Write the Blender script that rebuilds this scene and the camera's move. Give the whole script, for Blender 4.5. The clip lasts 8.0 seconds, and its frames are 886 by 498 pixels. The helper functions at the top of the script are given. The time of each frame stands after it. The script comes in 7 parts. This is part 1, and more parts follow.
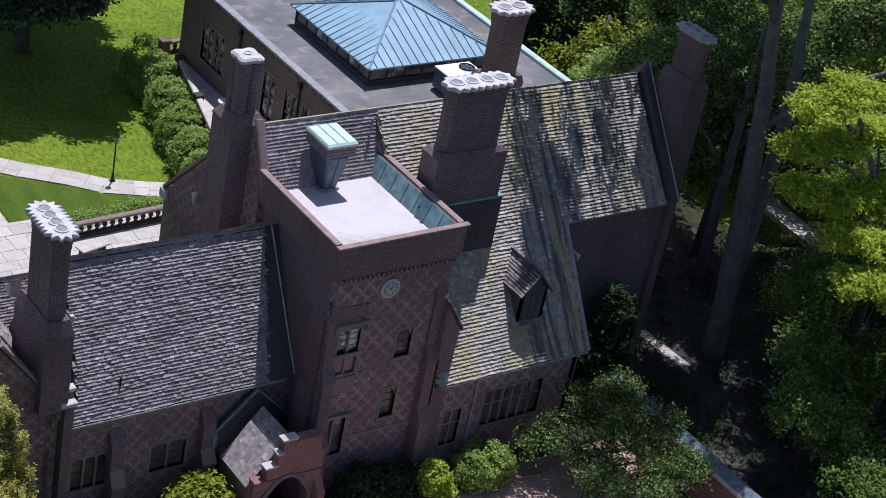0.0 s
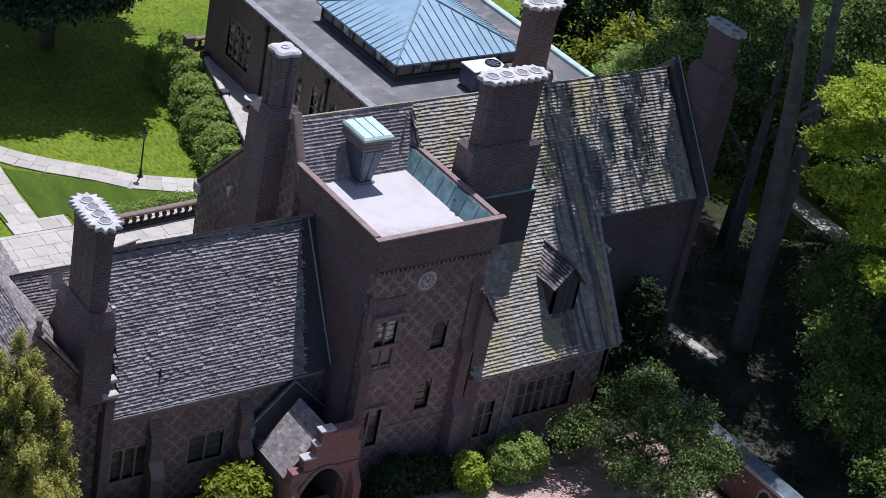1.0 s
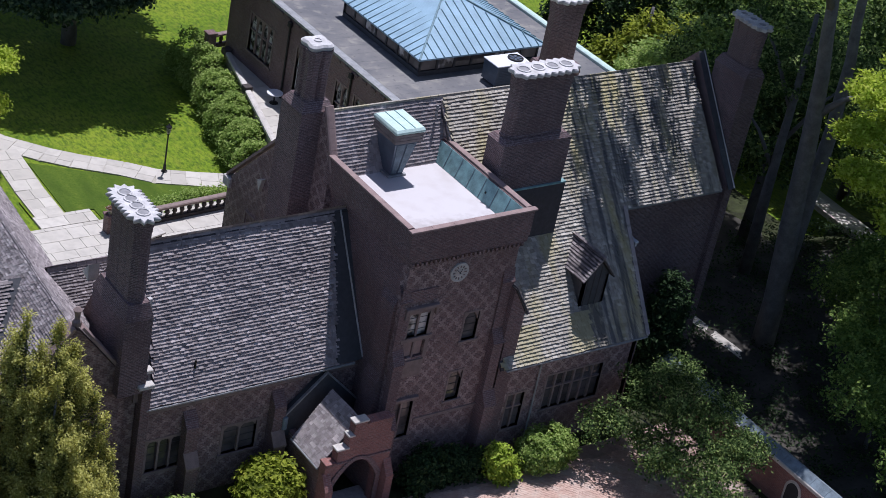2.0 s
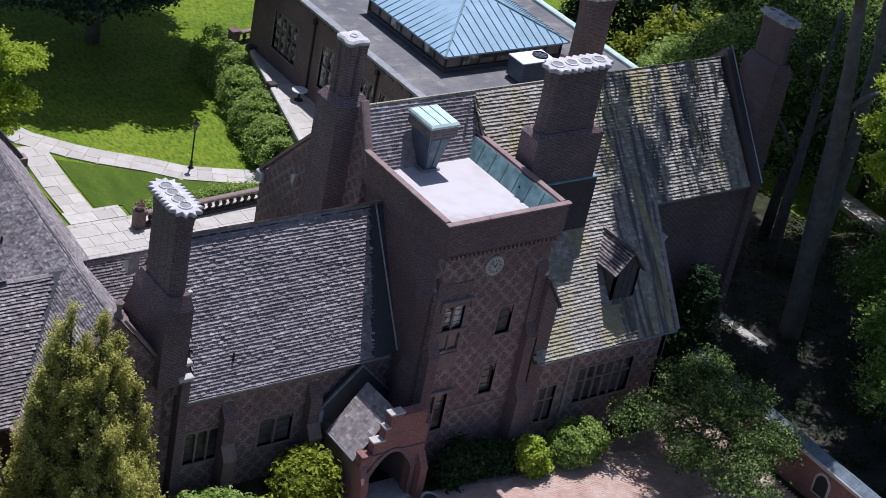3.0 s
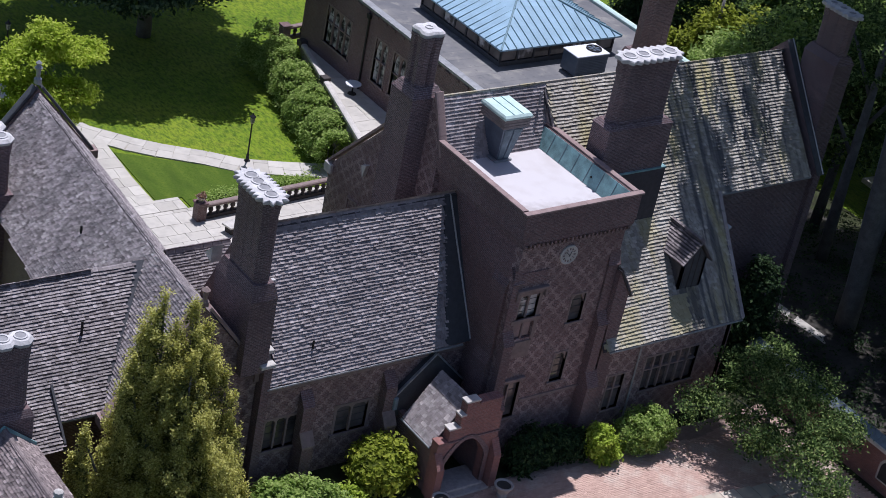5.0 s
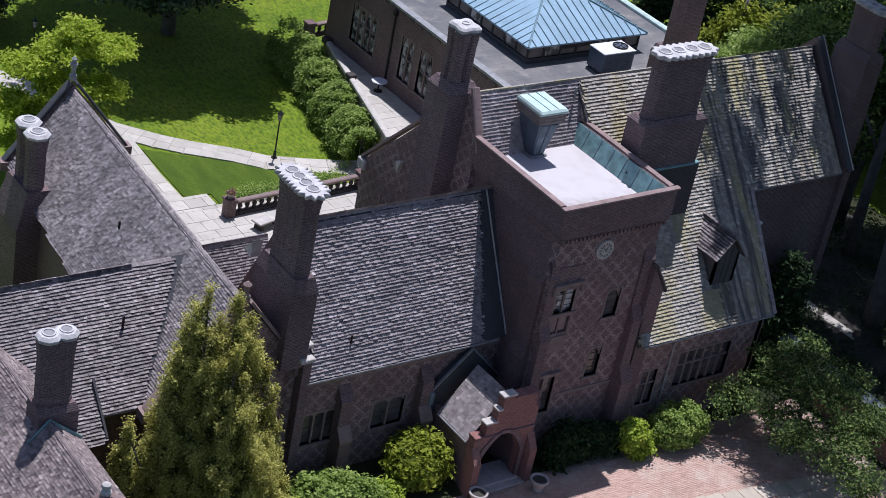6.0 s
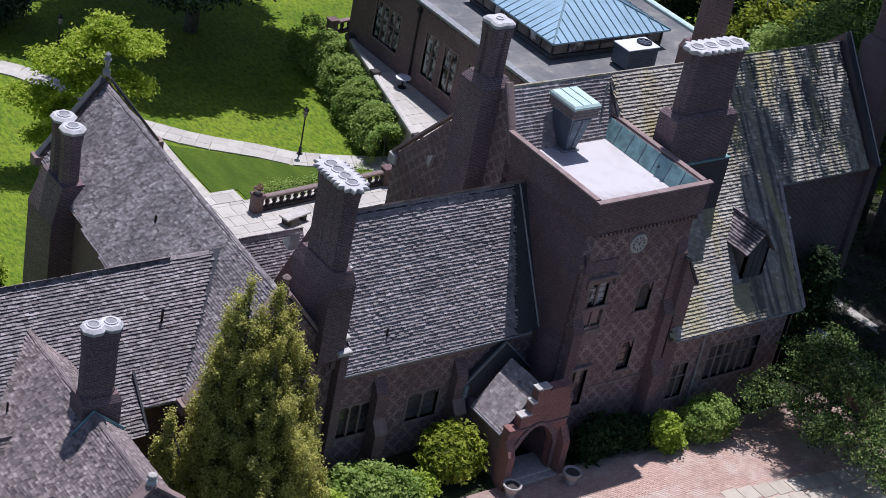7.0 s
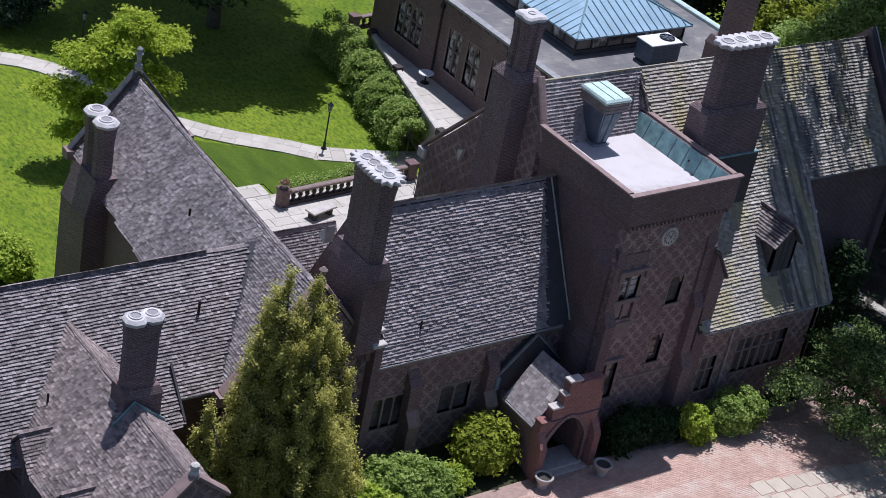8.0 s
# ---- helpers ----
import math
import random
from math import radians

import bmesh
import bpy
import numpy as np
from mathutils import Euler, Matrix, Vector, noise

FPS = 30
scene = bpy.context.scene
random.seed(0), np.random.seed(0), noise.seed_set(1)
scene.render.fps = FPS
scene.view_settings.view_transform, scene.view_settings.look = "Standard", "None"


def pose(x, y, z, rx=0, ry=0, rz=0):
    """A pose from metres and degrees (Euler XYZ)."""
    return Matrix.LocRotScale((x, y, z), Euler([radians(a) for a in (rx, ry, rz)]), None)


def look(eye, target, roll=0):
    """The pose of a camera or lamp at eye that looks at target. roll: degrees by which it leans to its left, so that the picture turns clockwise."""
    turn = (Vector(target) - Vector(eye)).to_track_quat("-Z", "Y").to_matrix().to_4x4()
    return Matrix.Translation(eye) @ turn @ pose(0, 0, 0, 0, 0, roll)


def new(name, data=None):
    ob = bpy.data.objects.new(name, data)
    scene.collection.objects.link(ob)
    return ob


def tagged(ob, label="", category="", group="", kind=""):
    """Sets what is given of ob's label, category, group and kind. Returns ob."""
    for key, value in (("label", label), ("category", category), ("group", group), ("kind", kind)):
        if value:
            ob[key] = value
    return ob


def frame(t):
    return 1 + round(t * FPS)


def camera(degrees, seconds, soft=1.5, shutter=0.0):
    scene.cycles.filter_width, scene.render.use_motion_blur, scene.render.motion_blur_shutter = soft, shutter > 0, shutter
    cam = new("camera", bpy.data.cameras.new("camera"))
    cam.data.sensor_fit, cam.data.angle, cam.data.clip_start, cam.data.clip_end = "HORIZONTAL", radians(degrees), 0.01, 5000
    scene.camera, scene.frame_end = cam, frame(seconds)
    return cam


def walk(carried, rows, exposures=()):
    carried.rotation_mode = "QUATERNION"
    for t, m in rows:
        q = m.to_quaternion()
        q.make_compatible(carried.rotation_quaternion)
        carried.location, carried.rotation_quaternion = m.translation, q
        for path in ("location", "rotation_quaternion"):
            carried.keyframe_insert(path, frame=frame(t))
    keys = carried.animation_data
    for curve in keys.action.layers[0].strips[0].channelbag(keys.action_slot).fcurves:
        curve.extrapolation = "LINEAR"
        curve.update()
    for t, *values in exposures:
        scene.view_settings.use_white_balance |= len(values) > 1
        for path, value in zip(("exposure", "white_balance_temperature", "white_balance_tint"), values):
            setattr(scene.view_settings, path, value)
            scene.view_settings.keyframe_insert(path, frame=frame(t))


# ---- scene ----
cam = camera(27.5, 8.0, 0.75)
PATH = [
    (0, (-39.084, -52.909, 52.859), (-5.559, -13.162, 22.922), 11.812),
    (0.5, (-39.952, -52.72, 52.658), (-6.413, -12.948, 22.769), 11.791),
    (1, (-40.77, -52.586, 52.474), (-7.227, -12.807, 22.598), 11.741),
    (1.5, (-41.526, -52.415, 52.313), (-7.963, -12.658, 22.431), 11.722),
    (3, (-44.083, -51.934, 51.846), (-10.433, -12.188, 22.048), 11.722),
    (3.5, (-44.979, -51.707, 51.765), (-11.312, -12.001, 21.933), 11.761),
    (4, (-45.75, -51.451, 51.548), (-12.117, -11.702, 21.736), 11.702),
    (4.5, (-46.605, -51.186, 51.43), (-12.958, -11.443, 21.623), 11.689),
    (6, (-49.04, -50.272, 50.915), (-15.359, -10.532, 21.145), 11.684),
    (6.5, (-49.849, -50.01, 50.778), (-16.158, -10.288, 20.995), 11.696),
    (7, (-50.702, -49.841, 50.591), (-16.973, -10.117, 20.853), 11.696),
    (7.5, (-51.437, -49.634, 50.455), (-17.722, -9.923, 20.683), 11.644),
    (8, (-52.264, -49.455, 50.383), (-18.53, -9.771, 20.597), 11.721),
]
walk(cam, [(t, look(eye, target, roll)) for t, eye, target, roll in PATH], ((0, -0.05, 5780, 19), (8, -0.05, 5780, 19)))

# ---- world, sun ----
SUN = Vector((0.2, 0.235, 1.0)).normalized()
world = bpy.data.worlds.new("sky")
scene.world = world
world.use_nodes = True
sky = world.node_tree.nodes.new("ShaderNodeTexSky")
sky.sky_type, sky.sun_disc = "NISHITA", False
sky.sun_elevation, sky.sun_rotation = math.asin(SUN.z), math.atan2(SUN.x, SUN.y)
world.node_tree.nodes["Background"].inputs[1].default_value = 0.084
world.node_tree.links.new(sky.outputs[0], world.node_tree.nodes["Background"].inputs[0])
sun = new("sun", bpy.data.lights.new("sun", "SUN"))
sun.data.energy, sun.data.angle, sun.data.color = 4.75, radians(0.55), (1.0, 0.965, 0.91)
sun.matrix_world = look(SUN * 80, (0, 0, 0))


# ---- materials ----
class Nodes:
    """Small wrapper for building a node material."""

    def __init__(self, name, rough=0.8, metal=0.0):
        self.mat = bpy.data.materials.new(name)
        self.mat.use_nodes = True
        self.t = self.mat.node_tree
        self.b = self.t.nodes["Principled BSDF"]
        self.b.inputs["Roughness"].default_value = rough
        self.b.inputs["Metallic"].default_value = metal
        self.co = self.t.nodes.new("ShaderNodeTexCoord").outputs["Object"]

    def link(self, a, b):
        self.t.links.new(a, b)

    def put(self, socket, v):
        if isinstance(v, bpy.types.NodeSocket):
            self.link(v, socket)
        else:
            socket.default_value = v

    def noise(self, scale, detail=3.0, stretch=None, rough=0.55):
        n = self.t.nodes.new("ShaderNodeTexNoise")
        n.inputs["Scale"].default_value, n.inputs["Detail"].default_value, n.inputs["Roughness"].default_value = scale, detail, rough
        co = self.co
        if stretch:
            m = self.t.nodes.new("ShaderNodeMapping")
            m.inputs["Scale"].default_value = stretch
            self.link(co, m.inputs["Vector"])
            co = m.outputs[0]
        self.link(co, n.inputs["Vector"])
        return n.outputs["Fac"]

    def math(self, op, a, b=0.0, c=0.0):
        n = self.t.nodes.new("ShaderNodeMath")
        n.operation = op
        for s, v in zip(n.inputs, (a, b, c)):
            self.put(s, v)
        return n.outputs[0]

    def ramp(self, f, stops):
        n = self.t.nodes.new("ShaderNodeValToRGB")
        e = n.color_ramp.elements
        while len(e) < len(stops):
            e.new(0.5)
        for el, (p, c) in zip(e, stops):
            el.position, el.color = p, ((c, c, c, 1) if isinstance(c, float) else (*c, 1))
        self.link(f, n.inputs[0])
        return n.outputs[0]

    def mix(self, f, a, b, how="MIX"):
        n = self.t.nodes.new("ShaderNodeMix")
        n.data_type, n.blend_type = "RGBA", how
        self.put(n.inputs[0], f)
        for s, v in ((n.inputs[6], a), (n.inputs[7], b)):
            self.put(s, v if isinstance(v, bpy.types.NodeSocket) else (*v, 1))
        return n.outputs[2]

    def bump(self, h, strength=0.4, dist=0.02):
        n = self.t.nodes.new("ShaderNodeBump")
        n.inputs["Strength"].default_value, n.inputs["Distance"].default_value = strength, dist
        self.link(h, n.inputs["Height"])
        self.link(n.outputs[0], self.b.inputs["Normal"])

    def color(self, c):
        self.put(self.b.inputs["Base Color"], c if isinstance(c, bpy.types.NodeSocket) else (*c, 1))
        return self.mat

    def island(self):
        return self.t.nodes.new("ShaderNodeNewGeometry").outputs["Random Per Island"]

    def object_random(self):
        return self.t.nodes.new("ShaderNodeObjectInfo").outputs["Random"]

    def xyz(self):
        s = self.t.nodes.new("ShaderNodeSeparateXYZ")
        self.link(self.co, s.inputs[0])
        return s.outputs


def plain(name, c, rough=0.7, metal=0.0, scale=4.0, var=0.25, fine=30.0, relief=0.25):
    """A surface with stains and grain at two scales."""
    n = Nodes(name, rough, metal)
    a, b = n.noise(scale), n.noise(fine, 2.0)
    dark, light = tuple(v * (1 - var) for v in c), tuple(min(1, v * (1 + var)) for v in c)
    col = n.mix(n.ramp(a, ((0.3, 0.0), (0.7, 1.0))), dark, light)
    col = n.mix(0.35, col, n.ramp(b, ((0.3, tuple(v * 0.7 for v in c)), (0.7, light))))
    n.bump(b, relief, 0.01)
    return n.color(col)


def brick(name, a, b, mortar, lattice=0.0, pale=(0.3, 0.22, 0.2)):
    """Brickwork laid level on any upright wall; lattice is the strength of a diamond pattern of pale headers."""
    n = Nodes(name, 0.9)
    x, y, z = n.xyz()
    nor = n.t.nodes.new("ShaderNodeSeparateXYZ")
    n.link(n.t.nodes.new("ShaderNodeTexCoord").outputs["Normal"], nor.inputs[0])
    side = n.math("GREATER_THAN", n.math("ABSOLUTE", nor.outputs[0]), 0.6)
    u = n.math("ADD", n.math("MULTIPLY", y, side), n.math("MULTIPLY", x, n.math("SUBTRACT", 1.0, side)))
    v = n.t.nodes.new("ShaderNodeCombineXYZ")
    n.link(u, v.inputs[0]), n.link(z, v.inputs[1])
    t = n.t.nodes.new("ShaderNodeTexBrick")
    n.link(v.outputs[0], t.inputs["Vector"])
    for k, val in (("Scale", 1.0), ("Mortar Size", 0.009), ("Mortar Smooth", 0.2), ("Bias", -0.1), ("Brick Width", 0.225), ("Row Height", 0.078)):
        t.inputs[k].default_value = val
    t.inputs["Color1"].default_value, t.inputs["Color2"].default_value, t.inputs["Mortar"].default_value = (*a, 1), (*b, 1), (*mortar, 1)
    col = t.outputs["Color"]
    big = n.noise(0.45, 4.0)
    if lattice:
        us, zs = n.math("SNAP", u, 0.1125), n.math("SNAP", z, 0.078)
        lines = None
        for sign in (1.0, -1.0):
            w = n.math("FRACT", n.math("DIVIDE", n.math("ADD", us, n.math("MULTIPLY", zs, sign * 0.95)), 0.74))
            m = n.math("LESS_THAN", w, 0.3)
            lines = m if lines is None else n.math("MAXIMUM", lines, m)
        worn = n.math("MULTIPLY", n.ramp(n.noise(1.3, 5.0), ((0.34, 0.25), (0.56, 1.0))), n.ramp(n.noise(9.0, 3.0), ((0.38, 0.3), (0.55, 1.0))))
        col = n.mix(n.math("MULTIPLY", n.math("MULTIPLY", lines, worn), lattice), col, pale)
    col = n.mix(n.ramp(big, ((0.35, 0.0), (0.7, 0.65))), col, tuple(c * 0.55 for c in a))
    col = n.mix(n.math("MULTIPLY", n.ramp(n.noise(2.2, 4.0, (1, 1, 0.25)), ((0.55, 0.0), (0.75, 1.0))), 0.4), col, (0.11, 0.1, 0.1))
    col = n.mix(n.ramp(n.noise(11.0, 3.0, (1, 1, 2.2), 0.7), ((0.42, 0.0), (0.62, 0.6))), col, tuple(c * 0.45 for c in a))
    col = n.mix(n.ramp(n.noise(7.0, 4.0, (1, 1, 2.6), 0.7), ((0.54, 0.0), (0.68, 0.62))), col, mortar)
    n.bump(t.outputs["Fac"], 0.5, -0.008)
    return n.color(col)


def slate(name, lo, hi, moss, stain, single=False, lichen=0.0):
    """Split stone slates: each one its own tone, with stains that cross many of them."""
    n = Nodes(name, 0.75)
    if single:
        n.co = n.t.nodes.new("ShaderNodeNewGeometry").outputs["Position"]
    r = n.object_random() if single else n.island()
    col = n.ramp(r, ((0.0, lo), (0.3, tuple(p * 0.55 + q * 0.45 for p, q in zip(lo, hi))), (0.85, hi), (1.0, tuple(c * 1.3 for c in hi))))
    big, mid = n.noise(0.55, 4.0), n.noise(3.4, 5.0)
    col = n.mix(n.ramp(big, ((0.42, 0.0), (0.68, 0.6))), col, stain)
    col = n.mix(n.ramp(mid, ((0.5, 0.0), (0.7, 0.55))), col, tuple(c * 0.55 for c in lo))
    if lichen:
        m = n.ramp(n.noise(0.4, 5.0, (1.4, 0.45, 0.45)), ((0.44, 0.0), (0.56, 1.0)) if single else ((0.5, 0.0), (0.66, 1.0)))
        col = n.mix(n.math("MULTIPLY", m, lichen), col, moss)
    if lichen and not single:
        # Dark streaks down the slope; their cold dark tone also carries tree shade.
        streak_shade = n.ramp(n.noise(1.0, 5.0, (3.6, 0.17, 0.17), 0.65), ((0.49, 0.0), (0.56, 0.85)))
        x, y, z = n.xyz()
        end = n.ramp(n.math("ADD", n.math("SUBTRACT", x, 1.4), n.math("MULTIPLY", n.noise(0.3), 2.0)), ((0.0, 0.1), (1.0, 1.0)))
        col = n.mix(n.math("MULTIPLY", streak_shade, end), col, (0.085, 0.085, 0.092))
        # Darker slates in a dormer-wide patch below it, down to the eave.
        below = n.math("MULTIPLY", n.math("LESS_THAN", n.math("ABSOLUTE", n.math("ADD", n.math("SUBTRACT", x, 0.55), n.math("MULTIPLY", n.noise(1.6), 0.5))), 0.7), n.math("LESS_THAN", y, -7.0))
        col = n.mix(n.math("MULTIPLY", below, n.ramp(n.noise(3.0, 4.0, (2.0, 0.5, 0.5)), ((0.36, 0.15), (0.52, 0.85)))), col, (0.1, 0.09, 0.085))
    n.bump(n.noise(22.0, 3.0), 0.5, 0.012)
    return n.color(col)


def foliage(name, lo, mid, hi, trans=0.35):
    """Leaves: every leaf its own green, a little light comes through."""
    n = Nodes(name, 0.65)
    n.b.inputs["Specular IOR Level"].default_value = 0.25
    col = n.ramp(n.island(), ((0.0, lo), (0.55, mid), (1.0, hi)))
    col = n.mix(n.ramp(n.noise(0.7, 2.0), ((0.45, 0.0), (0.75, 0.4))), col, lo)
    n.color(col)
    tr = n.t.nodes.new("ShaderNodeBsdfTranslucent")
    n.link(col, tr.inputs[0])
    mx = n.t.nodes.new("ShaderNodeMixShader")
    mx.inputs[0].default_value = trans
    n.link(n.b.outputs[0], mx.inputs[1]), n.link(tr.outputs[0], mx.inputs[2])
    n.link(mx.outputs[0], n.t.nodes["Material Output"].inputs["Surface"])
    return n.mat


def grass(name):
    n = Nodes(name, 0.9)
    n.b.inputs["Specular IOR Level"].default_value = 0.15
    col = n.ramp(n.noise(0.22, 5.0), ((0.3, (0.125, 0.205, 0.013)), (0.5, (0.19, 0.275, 0.017)), (0.7, (0.275, 0.33, 0.027))))
    col = n.mix(n.ramp(n.noise(5.0, 6.0, (1.0, 0.45, 1.0), 0.8), ((0.42, 0.0), (0.62, 0.9))), col, (0.045, 0.095, 0.012))
    col = n.mix(n.ramp(n.noise(1.3, 5.0, None, 0.7), ((0.5, 0.0), (0.72, 0.6))), col, (0.24, 0.265, 0.035))
    x, y, z = n.xyz()
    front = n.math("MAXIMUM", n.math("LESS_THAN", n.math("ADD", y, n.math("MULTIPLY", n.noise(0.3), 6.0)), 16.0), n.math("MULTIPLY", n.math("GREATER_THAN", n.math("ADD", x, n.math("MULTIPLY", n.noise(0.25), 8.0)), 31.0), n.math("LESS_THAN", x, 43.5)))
    # Dark earth by position; beside the wood it stands in for shade.
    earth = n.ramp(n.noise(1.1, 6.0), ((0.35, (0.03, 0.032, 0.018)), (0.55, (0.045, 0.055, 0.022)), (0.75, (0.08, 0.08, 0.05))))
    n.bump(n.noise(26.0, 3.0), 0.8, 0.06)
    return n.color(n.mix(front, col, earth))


def mown(name):
    """Closer, darker turf with faint mowing bands."""
    n = Nodes(name, 0.9)
    n.b.inputs["Specular IOR Level"].default_value = 0.15
    col = n.ramp(n.noise(0.5, 5.0, (2.2, 0.6, 1.0)), ((0.3, (0.06, 0.098, 0.012)), (0.55, (0.085, 0.132, 0.015)), (0.75, (0.125, 0.165, 0.02))))
    col = n.mix(n.ramp(n.noise(8.0, 5.0, None, 0.8), ((0.45, 0.0), (0.65, 0.7))), col, (0.035, 0.085, 0.004))
    n.bump(n.noise(26.0, 3.0), 0.6, 0.04)
    return n.color(col)


def paving(name, base, spread, single=True, pale=None):
    """Stones or bricks, each its own tone, with dark stains and, where given, pale dusty patches."""
    n = Nodes(name, 0.8)
    col = n.ramp(n.object_random() if single else n.island(), tuple((i / 3, tuple(b + s * k for b, s in zip(base, spread))) for i, k in enumerate((-1, 0.4, -0.2, 1))))
    col = n.mix(n.ramp(n.noise(1.7, 5.0), ((0.45, 0.0), (0.75, 0.55))), col, tuple(b * 0.68 for b in base))
    if pale:
        col = n.mix(n.ramp(n.noise(0.55, 6.0, None, 0.65), ((0.48, 0.0), (0.66, 0.75))), col, pale)
        col = n.mix(n.ramp(n.noise(4.5, 4.0), ((0.66, 0.0), (0.72, 0.6))), col, tuple(min(1.0, p * 1.15) for p in pale))
    n.bump(n.noise(40.0, 2.0), 0.25, 0.01)
    return n.color(col)


def felt(name):
    """Grey roofing felt with dark ponding stains, pale dried edges and lap joints."""
    n = Nodes(name, 0.9)
    big, mid = n.noise(0.28, 5.0, (1, 1, 1), 0.6), n.noise(1.1, 5.0)
    col = n.mix(n.ramp(big, ((0.4, 0.0), (0.62, 1.0))), (0.125, 0.126, 0.135), (0.2, 0.195, 0.19))
    col = n.mix(n.ramp(mid, ((0.54, 0.0), (0.68, 0.6))), col, (0.3, 0.285, 0.25))
    col = n.mix(n.ramp(n.noise(2.7, 4.0), ((0.6, 0.0), (0.74, 0.6))), col, (0.07, 0.07, 0.075))
    x, y, z = n.xyz()
    lap = n.math("LESS_THAN", n.math("FRACT", n.math("DIVIDE", y, 1.1)), 0.035)
    col = n.mix(n.math("MULTIPLY", lap, 0.5), col, (0.08, 0.08, 0.085))
    n.bump(n.noise(5.0), 0.2, 0.02)
    return n.color(col)


def membrane(name):
    """Pale coated flat roof, dirty towards one corner."""
    n = Nodes(name, 0.6)
    col = n.mix(n.ramp(n.noise(0.8, 5.0), ((0.45, 0.0), (0.75, 0.5))), (0.56, 0.53, 0.53), (0.43, 0.38, 0.36))
    x, y, z = n.xyz()
    d = n.math("ADD", n.math("MULTIPLY", n.math("ADD", y, n.math("MULTIPLY", x, 0.15)), -0.2), n.math("MULTIPLY", n.noise(1.8, 5.0), 0.55))
    col = n.mix(n.ramp(d, ((0.52, 0.0), (0.85, 0.8))), col, (0.25, 0.21, 0.19))
    n.bump(n.noise(6.0), 0.15, 0.02)
    return n.color(col)


def glass(name):
    n = Nodes(name, 0.06)
    n.b.inputs["IOR"].default_value = 1.5
    return n.color(n.mix(n.ramp(n.noise(0.6), ((0.4, 0.0), (0.6, 1.0))), (0.055, 0.048, 0.047), (0.14, 0.12, 0.115)))


BRICK = brick("brick_dark", (0.22, 0.13, 0.128), (0.1, 0.076, 0.08), (0.3, 0.25, 0.245))
BRICK_DIAPER = brick("brick_diaper", (0.23, 0.136, 0.13), (0.105, 0.08, 0.082), (0.31, 0.25, 0.245), 0.8, (0.56, 0.44, 0.4))
BRICK_RED = brick("brick_red", (0.34, 0.15, 0.128), (0.18, 0.09, 0.084), (0.32, 0.24, 0.22))
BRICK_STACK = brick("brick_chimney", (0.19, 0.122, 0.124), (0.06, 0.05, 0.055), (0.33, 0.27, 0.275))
SLATE_MID = slate("slate_grey", (0.25, 0.212, 0.207), (0.44, 0.385, 0.375), (0.2, 0.2, 0.1), (0.175, 0.15, 0.153))
SLATE_MID_S = slate("slate_grey_piece", (0.25, 0.212, 0.207), (0.44, 0.385, 0.375), (0.2, 0.2, 0.1), (0.175, 0.15, 0.153), True)
SLATE_MAIN = slate("slate_pale", (0.31, 0.272, 0.222), (0.51, 0.468, 0.4), (0.4, 0.34, 0.13), (0.24, 0.215, 0.185), False, 0.7)
SLATE_MAIN_S = slate("slate_pale_piece", (0.31, 0.272, 0.222), (0.51, 0.468, 0.4), (0.4, 0.345, 0.16), (0.24, 0.215, 0.185), True, 0.62)
SLATE_WARM = slate("slate_brown", (0.12, 0.092, 0.086), (0.345, 0.28, 0.262), (0.2, 0.2, 0.1), (0.095, 0.078, 0.08))
SLATE_WARM_S = slate("slate_brown_piece", (0.12, 0.092, 0.086), (0.345, 0.28, 0.262), (0.2, 0.2, 0.1), (0.095, 0.078, 0.08), True)
SLATE_DARK = slate("slate_dark_grey", (0.13, 0.108, 0.108), (0.35, 0.308, 0.302), (0.2, 0.2, 0.1), (0.115, 0.1, 0.103))
SLATE_DARK_S = slate("slate_dark_grey_piece", (0.13, 0.108, 0.108), (0.35, 0.308, 0.302), (0.2, 0.2, 0.1), (0.115, 0.1, 0.103), True)
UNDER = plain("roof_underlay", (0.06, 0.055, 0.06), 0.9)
COPING = plain("coping_stone", (0.27, 0.195, 0.18), 0.85, 0, 1.5, 0.3)
STONE = plain("weathered_limestone", (0.5, 0.47, 0.43), 0.85, 0, 2.0, 0.25)
CAP = plain("chimney_cap_stone", (0.5, 0.485, 0.475), 0.8, 0, 2.5, 0.32, 14.0)
OPENING_BLACK = plain("opening_black", (0.03, 0.03, 0.03), 0.95)
COPPER = plain("copper_patina", (0.17, 0.3, 0.31), 0.6, 0.0, 2.2, 0.55)
COPPER_DARK = plain("copper_aged_blue", (0.15, 0.19, 0.22), 0.85, 0.0, 2.0, 0.45)
COPPER_PALE = plain("copper_pale", (0.5, 0.64, 0.59), 0.55, 0.0, 2.0, 0.2)
SKYROOF = plain("patina_sheet", (0.26, 0.4, 0.5), 0.5, 0.0, 0.8, 0.22)
LEAD = plain("lead_flashing", (0.28, 0.285, 0.29), 0.55, 0.2, 3.0, 0.3)
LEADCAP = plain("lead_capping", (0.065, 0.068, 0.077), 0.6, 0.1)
STONE_DULL = plain("dull_limestone", (0.43, 0.38, 0.355), 0.85)
MEMBRANE = membrane("white_membrane")
FLATROOF = felt("flat_roof_felt")
TIMBER = plain("grey_weathered_boards", (0.2, 0.165, 0.155), 0.85, 0, 3.0, 0.35)
IRON = plain("black_iron", (0.02, 0.02, 0.022), 0.5, 0.4)
FRAME = plain("window_stone_frame", (0.22, 0.165, 0.15), 0.85, 0, 3.0, 0.3)
DARKFRAME = plain("dark_window_bar", (0.035, 0.035, 0.04), 0.6)
GLASS = glass("dark_glass")
